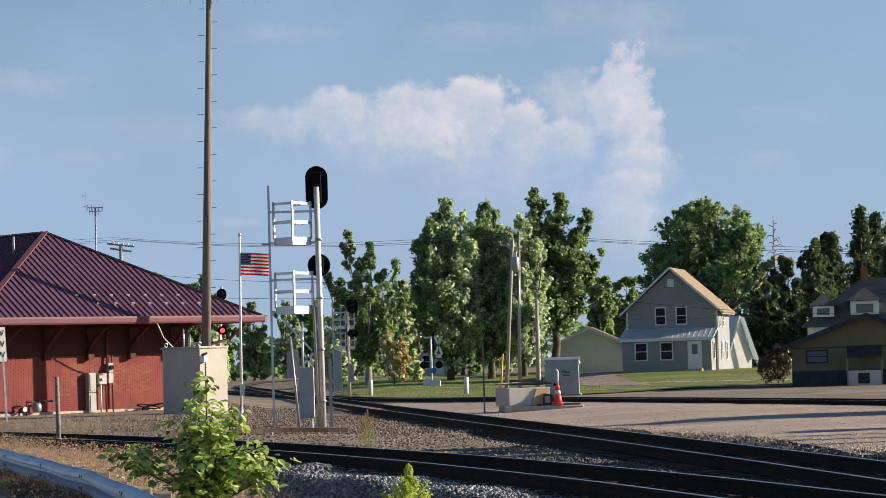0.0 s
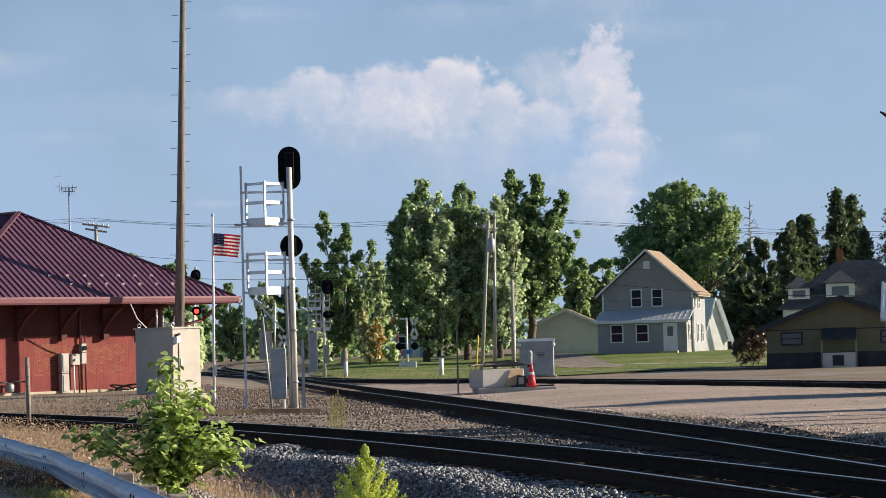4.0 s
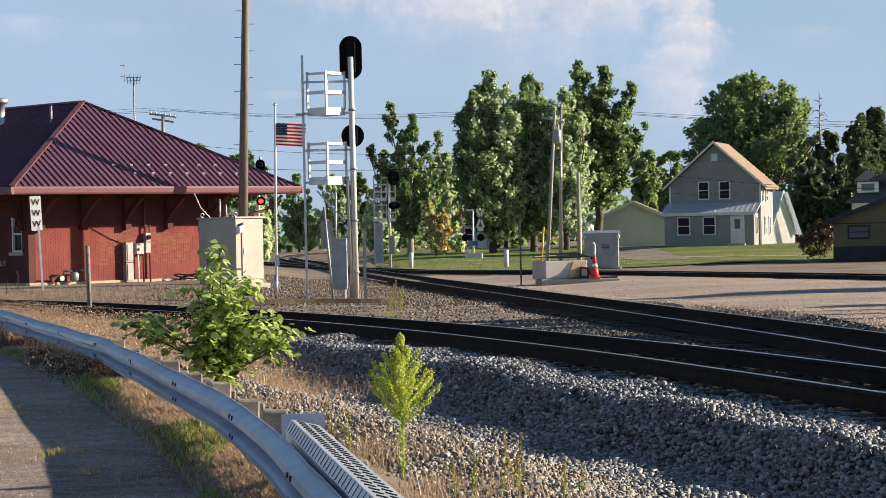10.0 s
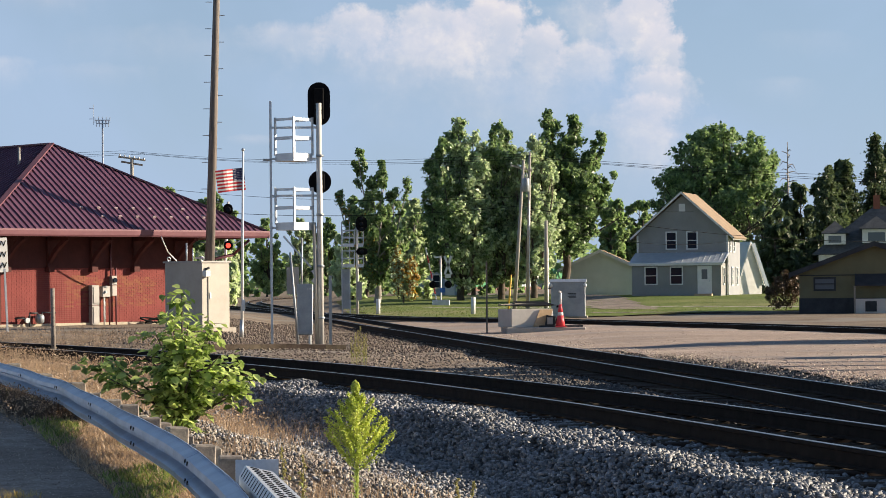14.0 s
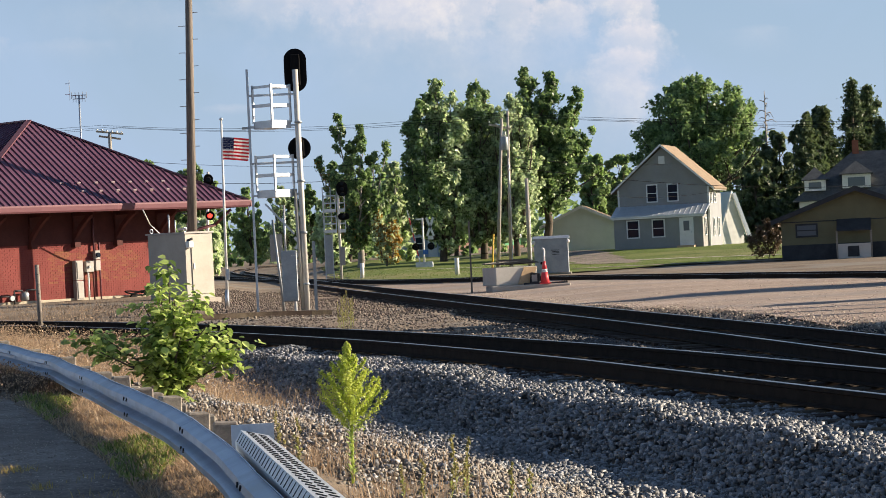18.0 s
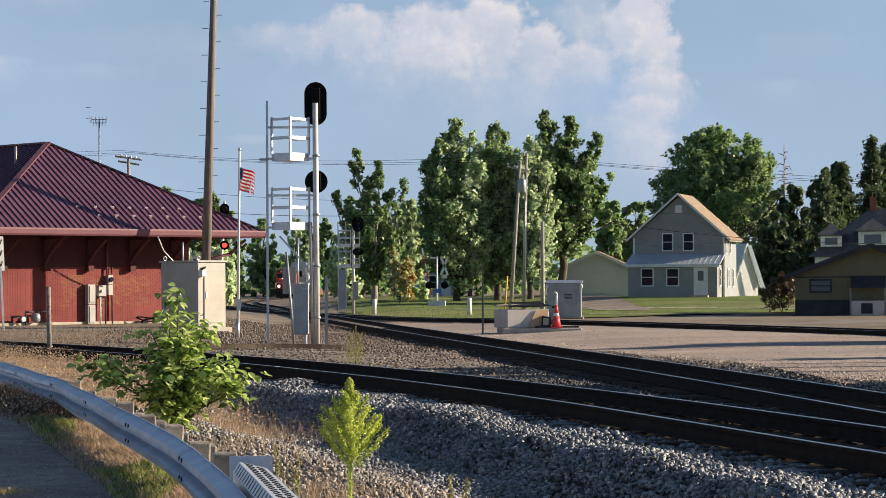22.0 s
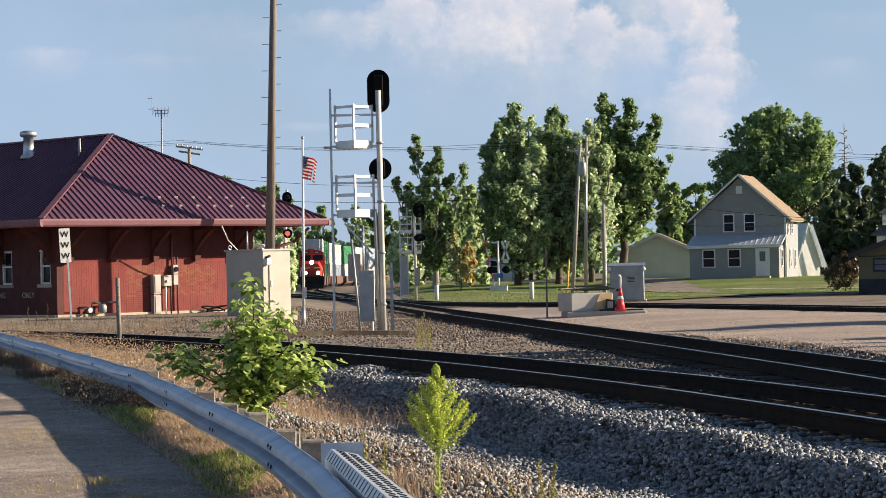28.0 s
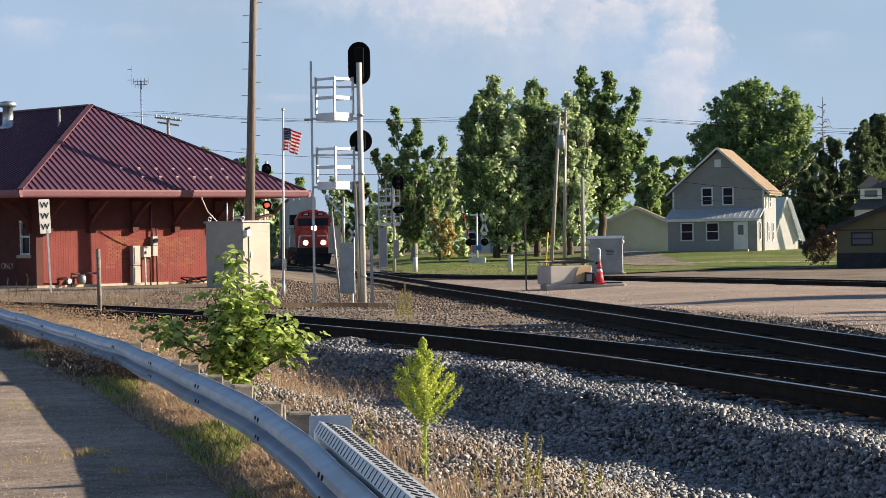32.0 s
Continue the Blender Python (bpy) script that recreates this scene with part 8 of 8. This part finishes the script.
def build_bush():
    t = thing("sapling", pose(-1.36, 27.3, gz(-1.36, 27.3)), "bright green leafy sapling growing behind the guardrail", "bush")
    r = random.Random(11)
    stems = []
    for tx, tz, bare in ((0.0, 1.58, 0.1), (-0.13, 1.36, 0.1), (0.16, 1.30, 0.1), (-0.30, 1.12, 0.1), (0.30, 1.12, 0.1), (-0.40, 0.86, 0.1), (0.44, 0.88, 0.1), (-0.24, 0.66, 0.1), (0.24, 0.62, 0.1), (0.02, 1.0, 0.05), (0.08, 1.22, 0.1), (-0.1, 0.8, 0.05), (0.12, 0.75, 0.05), (-0.16, 0.42, 0.1), (0.2, 0.38, 0.1), (-0.36, 0.46, 0.2), (0.0, 0.6, 0.05), (0.1, 0.5, 0.05), (-0.06, 0.34, 0.1), (0.1, 0.3, 0.1), (0.22, 0.5, 0.05), (-0.24, 0.56, 0.05), (0.02, 0.44, 0.0), (-0.18, 0.3, 0.1), (-0.08, 1.1, 0.3), (0.06, 0.9, 0.2), (-1.0, 0.74, 0.5), (-0.74, 0.62, 0.45), (-0.86, 0.84, 0.6), (0.84, 0.60, 0.5), (0.66, 0.78, 0.45), (0.72, 0.48, 0.6)):
        ty = r.uniform(-0.40, 0.40)
        a, b = Vector((0, 0, 0)), Vector((tx, ty, tz))
        m = a.lerp(b, 0.5) + Vector((-tx * 0.15, 0, 0.12 if abs(tx) < 0.6 else 0.0))
        bm = fresh()
        tube(bm, a, m, 0.018, 0.013, 6)
        tube(bm, m, b, 0.013, 0.005, 6)
        part("stem", bm, "bark", t)
        stems.append((a, m, b, bare))
    bm = fresh()
    L, W = 0.112, 0.041
    v = [(0, 0, 0), (L * 0.25, W * 0.8, 0.008), (L * 0.6, W, 0.006), (L, 0, -0.02), (L * 0.6, -W, 0.006), (L * 0.25, -W * 0.8, 0.008), (L * 0.3, 0, -0.006), (L * 0.62, 0, -0.012)]
    quad_faces(bm, v, [(0, 6, 1), (1, 6, 7, 2), (2, 7, 3), (0, 5, 6), (6, 5, 4, 7), (7, 4, 3)])
    leaf = mesh_of(bm, "leaf", M["leaf_bush"])
    rest = []
    twigs = []
    for _ in range(500):
        a, m, b, bare = r.choice(stems)
        f = r.uniform(bare, 1.0) ** 0.75
        c = a.lerp(m, f * 2) if f < 0.5 else m.lerp(b, f * 2 - 1)
        way = Vector((r.gauss(0, 1), r.gauss(0, 1), r.gauss(0.35, 0.6))).normalized()
        twigs.append((c, way * r.uniform(0.12, 0.26)))
    for k in range(3100):
        c, way = twigs[k % len(twigs)]
        f = (k // len(twigs) + 1) / 6.0
        p = c + way * f + Vector((r.gauss(0, 0.012), r.gauss(0, 0.012), r.gauss(0, 0.012)))
        out = math.atan2(way.y, way.x) + (0.9 if k // len(twigs) % 2 else -0.9) + r.gauss(0, 0.3)
        turn = Matrix.Rotation(out, 4, "Z") @ Matrix.Rotation(r.uniform(-0.5, 0.7), 4, "Y") @ Matrix.Rotation(r.uniform(-0.7, 0.7), 4, "X")
        m4 = Matrix.Translation(p) @ turn @ Matrix.Scale(r.uniform(0.65, 1.2), 4)
        if k < 300:
            share("leaf", leaf, t, m4)
        else:
            rest.append(m4)
    vs, fs = [], []
    co = [vv.co.copy() for vv in leaf.vertices]
    polys = [tuple(p.vertices) for p in leaf.polygons]
    for m4 in rest:
        o = len(vs)
        vs += [m4 @ c for c in co]
        fs += [tuple(i + o for i in p) for p in polys]
    ob = raw("foliage", vs, fs, "leaf_bush")
    ob.parent = t
    tagged(ob, kind="stuff")


build_bush()


def build_plume_weed(x, y, h):
    """A tall weed: leafy stem, curved side plumes of tiny buds, a dense head."""
    t = thing("weed", pose(x, y, gz(x, y) - 0.02), "tall bright yellow-green weed with feathery seed heads", "weed")
    r = random.Random(3)
    bm = fresh()
    tube(bm, (0, 0, 0), (0.012, 0, h * 0.55), 0.011, 0.007, 6)
    tube(bm, (0.012, 0, h * 0.55), (-0.008, 0, h * 0.95), 0.007, 0.003, 6)
    part("stem", bm, "leaf_weed", t)
    for k in range(36):
        f = k / 35
        z0 = h * (0.36 + 0.50 * f)
        a = k * 2.4 + r.uniform(-0.3, 0.3)
        l = h * (0.30 * (1 - f) ** 0.85 + 0.055) * r.uniform(0.75, 1.12)
        o = Vector((math.cos(a), math.sin(a), 0))
        mid = Vector((0, 0, z0)) + o * l * 0.40 + Vector((0, 0, l * 0.34))
        tip = Vector((0, 0, z0)) + o * l * 0.78 + Vector((0, 0, l * 0.82))
        bm = fresh()
        tube(bm, (0, 0, z0), mid, 0.003, 0.0025, 4, cap=False)
        tube(bm, mid, tip, 0.0025, 0.001, 4, cap=False)
        branch = part("branch", bm, "leaf_weed", t)
        n = int(60 + 420 * l / (0.355 * h))
        s = rng.uniform(0.12, 1.0, n)[:, None]
        q = np.where(s < 0.5, np.array([[0, 0, z0]]) * (1 - 2 * s) + np.array([mid]) * 2 * s, np.array([mid]) * (2 - 2 * s) + np.array([tip]) * (2 * s - 1))
        sprig = rng.integers(0, 12, n)
        off = rng.normal(0, 1, (12, 3)) * 0.017 + np.array([0, 0, 0.012])
        q = q + off[sprig] * (1.2 - s * 0.75) * rng.uniform(0.2, 1.3, (n, 1)) + rng.normal(0, 0.004, (n, 3))
        d = np.tile([[o.x * 0.5, o.y * 0.5, 0.5]], (n, 1))
        ob = new("seed_plume", leaf_mesh("seed_plume", q, d, 0.0075, "leaf_weed"))
        ob.parent = branch
        tagged(ob, kind="stuff")
    n = 700
    s = rng.uniform(0, 1, n)
    ph = rng.uniform(0, math.tau, n)
    rad = 0.026 * np.sqrt(rng.uniform(0.1, 1, n)) * (0.6 + 0.8 * s) * np.where(s > 0.8, (1.05 - s) * 4, 1.0)
    q = np.stack([np.cos(ph) * rad, np.sin(ph) * rad, h * (0.84 + 0.16 * s)], 1)
    ob = new("seed_head", leaf_mesh("seed_head", q, np.stack([np.cos(ph), np.sin(ph), np.full(n, 0.6)], 1), 0.009, "leaf_weed"))
    ob.parent = t
    bm = fresh()
    L, W = 0.085, 0.008
    quad_faces(bm, [(0, 0, 0), (L * 0.5, W, 0.012), (L, 0, -0.01), (L * 0.5, -W, 0.012)], [(0, 1, 2, 3)])
    lf = mesh_of(bm, "leaf", M["leaf_bush"])
    for k in range(70):
        f = k / 70
        share("leaf", lf, t, Matrix.Translation((0, 0, h * (0.03 + 0.45 * f))) @ Matrix.Rotation(k * 2.4, 4, "Z") @ Matrix.Rotation(-0.75 - 0.3 * math.sin(k), 4, "Y") @ Matrix.Scale(1.0 if f > 0.1 else 1.3, 4))


def build_spire(x, y, h, seed, label, mat="leaf_spire"):
    """A slim weed: a stem with a narrow spire of tiny buds and a few leaves."""
    t = thing("weed", pose(x, y, gz(x, y) - 0.02), label, "weed", "slim weeds")
    r = random.Random(seed)
    lean = Vector((r.uniform(-0.08, 0.08) * h, r.uniform(-0.05, 0.05) * h, h))
    bm = fresh()
    tube(bm, (0, 0, 0), lean, 0.004 + 0.003 * h, 0.0015, 5)
    part("stem", bm, mat, t)
    n = int(240 * (0.4 + h))
    s = rng.uniform(0.30, 1.0, n)[:, None]
    w = 0.018 + 0.05 * h
    knots = rng.normal(0, 1, (16, 2)) * w * 0.55
    kk = (s[:, 0] * 15.9).astype(int)
    q = np.array([lean]) * s
    q[:, :2] += (knots[kk] + rng.normal(0, w * 0.22, (n, 2))) * (1.1 - 0.75 * s)
    ob = new("bud_spike", leaf_mesh("bud_spike", q, rng.normal(0, 0.4, (n, 3)) + np.array([0, 0, 0.4]), 0.0075 + 0.006 * h, mat))
    ob.parent = t
    tagged(ob, kind="stuff")
    bm = fresh()
    L = 0.05 + 0.05 * h
    quad_faces(bm, [(0, 0, 0), (L * 0.5, 0.006, 0.01), (L, 0, -0.01), (L * 0.5, -0.006, 0.01)], [(0, 1, 2, 3)])
    lf = mesh_of(bm, "leaf", M["leaf_bush"])
    for k in range(8):
        share("leaf", lf, t, Matrix.Translation(lean * (0.05 + 0.06 * k)) @ Matrix.Rotation(k * 2.4, 4, "Z") @ Matrix.Rotation(-0.7, 4, "Y"))


build_plume_weed(0.40, 15.6, 0.94)
for x, y, h, s in ((-11.35, 68.0, 1.0, 31), (-11.5, 68.1, 0.85, 32), (-11.65, 67.9, 0.7, 33), (-11.2, 68.2, 0.75, 34), (-11.75, 68.1, 0.55, 35)):
    build_spire(x, y, h, s, "goldenrod in yellow flower by the marker post", "dry_yellow")
for x, y, h, s in ((1.02, 14.6, 0.38, 4), (1.10, 14.75, 0.36, 5), (1.32, 14.2, 0.26, 6), (0.78, 13.9, 0.30, 7), (0.68, 14.3, 0.24, 8), (0.96, 14.2, 0.22, 15), (1.06, 14.3, 0.24, 16), (1.55, 15.4, 0.20, 9), (0.05, 16.4, 0.42, 17), (-0.08, 16.9, 0.46, 18)):
    build_spire(x, y, h, s, "slim yellow-green weed among the stones")
for x, y, h, s in ((1.12, 48.5, 0.82, 10), (1.02, 48.2, 0.7, 11), (1.2, 48.8, 0.6, 12), (0.98, 48.6, 0.5, 19), (1.08, 48.4, 0.75, 41), (1.16, 48.3, 0.66, 42), (1.05, 48.7, 0.62, 43), (1.24, 48.5, 0.7, 44), (0.94, 48.4, 0.6, 45)):
    build_spire(x, y, h, s, "brown-green weed clump in the ballast")
for x, y, h, s in ((-8.9, 66.0, 0.8, 13), (-9.5, 66.5, 0.7, 14), (-9.2, 65.6, 0.6, 20)):
    build_spire(x, y, h, s, "dead brown weed in the dry verge", "dry_dark")


# ---- train ----
def wheelset(parent, x, z=0.5, r=0.5, name="axle"):
    bm = fresh()
    tube(bm, (-0.85, 0, 0), (0.85, 0, 0), 0.08, seg=8)
    ax = part(name, bm, "loco_black", parent)
    ax.matrix_basis = pose(0, x, z)
    for s in (-1, 1):
        bm = fresh()
        tube(bm, (s * 0.70, 0, 0), (s * 0.82, 0, 0), r, seg=18)
        part("wheel", bm, "loco_black", ax)
    return ax


AXLES = []


def bogie(parent, y, axles, r=0.5, gap=1.9):
    bm = fresh()
    for s in (-1, 1):
        box(bm, s * 1.0, y, r + 0.05, 0.14, gap * (axles - 1) + 1.3, 0.28)
    box(bm, 0, y, r + 0.1, 2.0, 0.5, 0.3)
    part("bogie_frame", bm, "loco_black", parent)
    for k in range(axles):
        AXLES.append((wheelset(parent, y + (k - (axles - 1) / 2) * gap, r, r), y + (k - (axles - 1) / 2) * gap, r))


def build_loco(name="locomotive", lit=True):
    """A six-axle freight locomotive; its front lies towards -y, rails at z = 0, origin in the middle."""
    t = thing(name, pose(0, 500, 0), "red and black diesel freight locomotive with bright headlights", "locomotive")
    H = 10.6
    bm = fresh()
    box(bm, 0, 0, 1.15, 2.95, 21.2, 0.42)
    part("frame", bm, "loco_black", t, bevel=0.04)
    bm = fresh()
    pts = [(-0.98, 0, 1.57), (0.98, 0, 1.57), (0.98, 0, 4.15), (0.7, 0, 4.5), (-0.7, 0, 4.5), (-0.98, 0, 4.15)]
    slab(bm, [(x, -6.3, z) for x, y, z in pts], (0, 15.8, 0))
    part("long_hood", bm, "loco_black", t, "black engine hood")
    bm = fresh()
    box(bm, 0, 8.0, 3.6, 2.9, 2.6, 0.95)
    part("radiator", bm, "loco_black", t, bevel=0.06)
    bm = fresh()
    cab = [(-1.5, 1.57), (1.5, 1.57), (1.52, 3.9), (1.15, 4.55), (0.75, 4.68), (-0.75, 4.68), (-1.15, 4.55), (-1.52, 3.9)]
    slab(bm, [(x, -8.35, z) for x, z in cab], (0, 2.2, 0))
    c = part("cab", bm, "loco_red", t, "bright red cab")
    for x0, x1 in ((-1.3, -0.12), (0.12, 1.3)):
        bm = fresh()
        slab(bm, [(x0, -8.37, 3.42), (x1, -8.37, 3.42), (x1, -8.37, 4.05), (x0, -8.37, 4.05)], (0, 0.015, 0))
        part("windscreen", bm, "glass", c, "dark windscreen")
    for x in (-0.62, 0.62):
        bm = fresh()
        box(bm, x, -8.4, 4.28, 0.62, 0.06, 0.24)
        part("number_board", bm, "black", c)
        bm = fresh()
        box(bm, x, -8.44, 4.33, 0.4, 0.012, 0.13)
        part("number_bar", bm, "white", c)
    for s in (-1, 1):
        bm = fresh()
        slab(bm, [(s * 1.515, -8.0, 3.0), (s * 1.515, -6.7, 3.0), (s * 1.515, -6.7, 3.85), (s * 1.515, -8.0, 3.85)], (s * 0.012, 0, 0))
        part("side_window", bm, "glass", c)
    bm = fresh()
    nose = [(-1.05, 1.57), (1.05, 1.57), (1.12, 2.7), (0.8, 3.25), (-0.8, 3.25), (-1.12, 2.7)]
    a = [Vector((x * 0.92, -9.95, 1.57 + (z - 1.57) * 0.88)) for x, z in nose]
    b = [Vector((x * 1.1, -8.34, z + (0.14 if z > 3 else 0))) for x, z in nose]
    n = len(nose)
    quad_faces(bm, a + b, [tuple(range(n))[::-1], tuple(range(n, 2 * n))] + [(k, (k + 1) % n, n + (k + 1) % n, n + k) for k in range(n)])
    ns = part("nose", bm, "loco_red", t, "red tapered nose")
    bm = fresh()
    box(bm, 0, -9.97, 1.9, 0.75, 0.03, 1.05)
    part("nose_door", bm, "loco_red", ns)
    bm = fresh()
    tube(bm, (0, -9.75, 3.2), (0, -10.05, 3.2), 0.27, seg=16)
    hl = part("headlight_ring", bm, "loco_black", t)
    bm = fresh()
    tube(bm, (0, -10.05, 3.2), (0, -10.07, 3.2), 0.23, seg=16)
    part("headlight", bm, "headlight", hl, "glowing nose headlight")
    for x in (-0.74, 0.74):
        bm = fresh()
        tube(bm, (x, -10.5, 1.98), (x, -10.72, 1.98), 0.24, seg=14)
        d = part("ditch_light", bm, "loco_black", t)
        # reflector rim made to glow, standing for the glare round the lens
        bm = fresh()
        tube(bm, (x, -10.721, 1.98), (x, -10.728, 1.98), 0.225, seg=18)
        part("reflector", bm, "lamp_glare", d, "lamp reflector glowing warm to stand for glare")
        bm = fresh()
        tube(bm, (x, -10.73, 1.98), (x, -10.75, 1.98), 0.20, seg=16)
        part("ditch_lens", bm, "headlight", d, "glowing ditch light")
    bm = fresh()
    box(bm, 0, -10.5, 0.95, 3.0, 0.3, 0.62)
    part("pilot", bm, "loco_black", t, "black pilot beam", bevel=0.03)
    bm = fresh()
    slab(bm, [(-1.45, -10.5, 0.95), (1.45, -10.5, 0.95), (1.25, -10.75, 0.14), (-1.25, -10.75, 0.14)], (0, 0.1, 0))
    part("snow_plough", bm, "loco_black", t)
    bm = fresh()
    box(bm, 0, -11.0, 0.75, 0.3, 0.7, 0.3)
    part("coupler", bm, "loco_black", t)
    for s in (-1, 1):
        for y in (-10.6, -10.0):
            bm = fresh()
            tube(bm, (s * 1.35, y, 1.4), (s * 1.25, y, 2.55), 0.042, seg=6)
            part("handrail_post", bm, "white", t)
        bm = fresh()
        tube(bm, (s * 1.25, -10.6, 2.55), (s * 0.25, -10.65, 2.55), 0.042, seg=6)
        part("handrail", bm, "white", t)
        bm = fresh()
        tube(bm, (s * 1.42, -6.0, 2.5), (s * 1.42, 9.8, 2.5), 0.025, seg=6)
        part("side_rail", bm, "white", t)
        for k in range(9):
            bm = fresh()
            tube(bm, (s * 1.42, -6.0 + k * 1.97, 1.5), (s * 1.42, -6.0 + k * 1.97, 2.5), 0.022, seg=5)
            part("rail_post", bm, "white", t)
        bm = fresh()
        slab(bm, [(s * 0.985, -1.0, 1.7), (s * 0.985, 0.6, 1.7), (s * 0.985, 2.2, 4.1), (s * 0.985, 0.6, 4.1)], (s * 0.012, 0, 0))
        part("side_stripe", bm, "loco_red", t, "red diagonal stripe")
    bm = fresh()
    box(bm, 0, 0.3, 0.35, 2.7, 6.2, 0.8)
    part("fuel_tank", bm, "loco_black", t, bevel=0.15)
    bm = fresh()
    box(bm, 0, -7.3, 4.66, 1.0, 1.2, 0.14)
    part("roof_unit", bm, "loco_red", t, bevel=0.03)
    bm = fresh()
    box(bm, 0, 1.5, 4.48, 1.2, 2.4, 0.14)
    part("exhaust_housing", bm, "loco_black", t)
    for y in (-6.9, 6.9):
        bogie(t, y, 3, 0.53, 1.85)
    return t


def build_container_car(low, high):
    """A well car with two stacked boxes."""
    t = thing("container_car", pose(0, 540, 0), "well car carrying two stacked freight containers", "railway wagon", "freight cars")
    bm = fresh()
    for s in (-1, 1):
        box(bm, s * 1.38, 0, 0.45, 0.16, 14.2, 1.05)
    box(bm, 0, 0, 0.35, 2.7, 12.5, 0.14)
    part("well_frame", bm, "car_brown", t, "brown steel well frame")
    for s in (-1, 1):
        bm = fresh()
        box(bm, 0, s * 7.9, 0.75, 2.6, 2.6, 0.45)
        part("end_platform", bm, "car_brown", t)
        bogie(t, s * 7.9, 2, 0.45, 1.75)
    for z, mat in ((0.5, low), (3.42, high)):
        bm = fresh()
        box(bm, 0, 0, z, 2.44, 12.19 if z < 1 else 14.6, 2.88)
        c = part("container", bm, mat, t, "corrugated steel freight container")
        L = 12.19 if z < 1 else 14.6
        bm = fresh()
        for s in (-1, 1):
            for k in range(int(L / 0.6)):
                box(bm, s * 1.225, -L / 2 + 0.4 + k * 0.6, z + 0.15, 0.03, 0.22, 2.58)
        tagged(part("corrugations", bm, mat, c), kind="stuff")
        for k in range(4):
            bm = fresh()
            tube(bm, (-0.9 + 0.6 * k, -L / 2 - 0.03, z + 0.1), (-0.9 + 0.6 * k, -L / 2 - 0.03, z + 2.8), 0.03, seg=6)
            part("lock_rod", bm, mat, c)
    return t


loco = build_loco()
loco_axles = list(AXLES)
cars = []
for low, high in (("box_white", "box_white"), ("box_green", "box_green"), ("box_white", "box_white"), ("box_grey", "box_white"), ("box_white", "box_green"), ("car_brown", "box_white"), ("box_white", "box_grey"), ("box_green", "box_white")):
    AXLES.clear()
    cars.append((build_container_car(low, high), list(AXLES)))


# ---- movement ----
def track_table(line):
    run, out = 0.0, [(0.0, line[0])]
    for a, b in zip(line, line[1:]):
        run += (b - a).length
        out.append((run, b))
    return out


def on_track(table, s):
    s = max(table[0][0], min(table[-1][0] - 0.01, s))
    for (s0, a), (s1, b) in zip(table, table[1:]):
        if s0 <= s <= s1:
            return a.lerp(b, (s - s0) / (s1 - s0))
    return table[-1][1]


FLAG_ROWS = [(0, 0.30, 0.30), (1, 0.50, 0.40), (2, 0.45, 0.35), (3, 0.40, 0.25), (4, 0.50, 0.40), (5, 0.80, 0.35), (6, 0.70, 0.40), (7, 0.45, 0.30), (8, 0.70, 0.40), (9, 0.12, 0.12), (10, 0.30, 0.25), (11, 0.85, 0.45), (12, 1.05, 0.40), (12.4, 1.80, 0.25), (13, 2.75, 0.25),
             (14, 2.65, 0.30), (14.5, 1.90, 0.30), (15, 1.10, 0.45), (16, 0.80, 0.40), (17, 0.50, 0.40), (18, 0.50, 0.40), (19, 0.75, 0.40), (20, 0.45, 0.35), (21, 1.10, 0.45), (22, 0.95, 0.45), (23, 0.65, 0.40), (24, 0.70, 0.40), (25, 0.60, 0.40), (26, 0.45, 0.30), (27, 0.90, 0.40), (28, 1.00, 0.45), (29, 0.85, 0.40), (30, 1.60, 0.45), (31, 1.00, 0.45), (32, 1.00, 0.45)]


def motions():
    table = track_table(line_b)
    # run along the line at which the locomotive's nose stands at 200 m and 372 m ahead
    near = min(table, key=lambda r: abs(r[1].y - 200.0))[0]
    far = min(table, key=lambda r: abs(r[1].y - 374.0))[0]
    speed = (far - near) / 9.05
    times = [0.0] + [round(2.0 * k, 1) for k in range(1, 11)] + [round(21 + 0.5 * k, 1) for k in range(23)]
    train = [(loco, loco_axles, 10.7, 13.8)]
    back = 10.7 + 10.9
    for car, axles in cars:
        train.append((car, axles, back + 9.6, 15.8))
        back += 19.4
    for body, axles, off, base in train:
        rows, dist = [], []
        for t in times:
            s = near + speed * (32.0 - t) + off
            a, b = on_track(table, s - base / 2), on_track(table, s + base / 2)
            d = b - a
            rows.append((t, Matrix.Translation((a + b) / 2) @ Matrix.Rotation(math.atan2(-d.x, d.y), 4, "Z")))
        walk(body, rows)
        for ob, y, r in axles:
            turn = [(t, pose(0, y, r) @ Matrix.Rotation(-0.9 * k, 4, "X")) for k, t in enumerate(times)]
            walk(ob, turn)
    # the flag: hinged panels swing with the wind
    top = 5.28 - gz(-2, 75)
    tracks = [[] for _ in flag_panels]
    for t, ang, wave in FLAG_ROWS:
        p = Vector((0.06, 0, top))
        for k, ob in enumerate(flag_panels):
            a = ang + wave * math.sin(1.1 * k + 2.3 * t)
            droop = 0.28 * math.sin(ang) ** 2 * (0.4 + k / FN) + 0.06
            way = Vector((math.cos(a), -math.sin(a), 0))
            m = Matrix.Translation(p) @ Matrix.Rotation(-a, 4, "Z") @ Matrix.Rotation(droop, 4, "Y")
            tracks[k].append((float(t), m))
            p = m @ Vector((FWID * 0.99, 0, 0))
    for ob, rows in zip(flag_panels, tracks):
        walk(ob, rows)


motions()
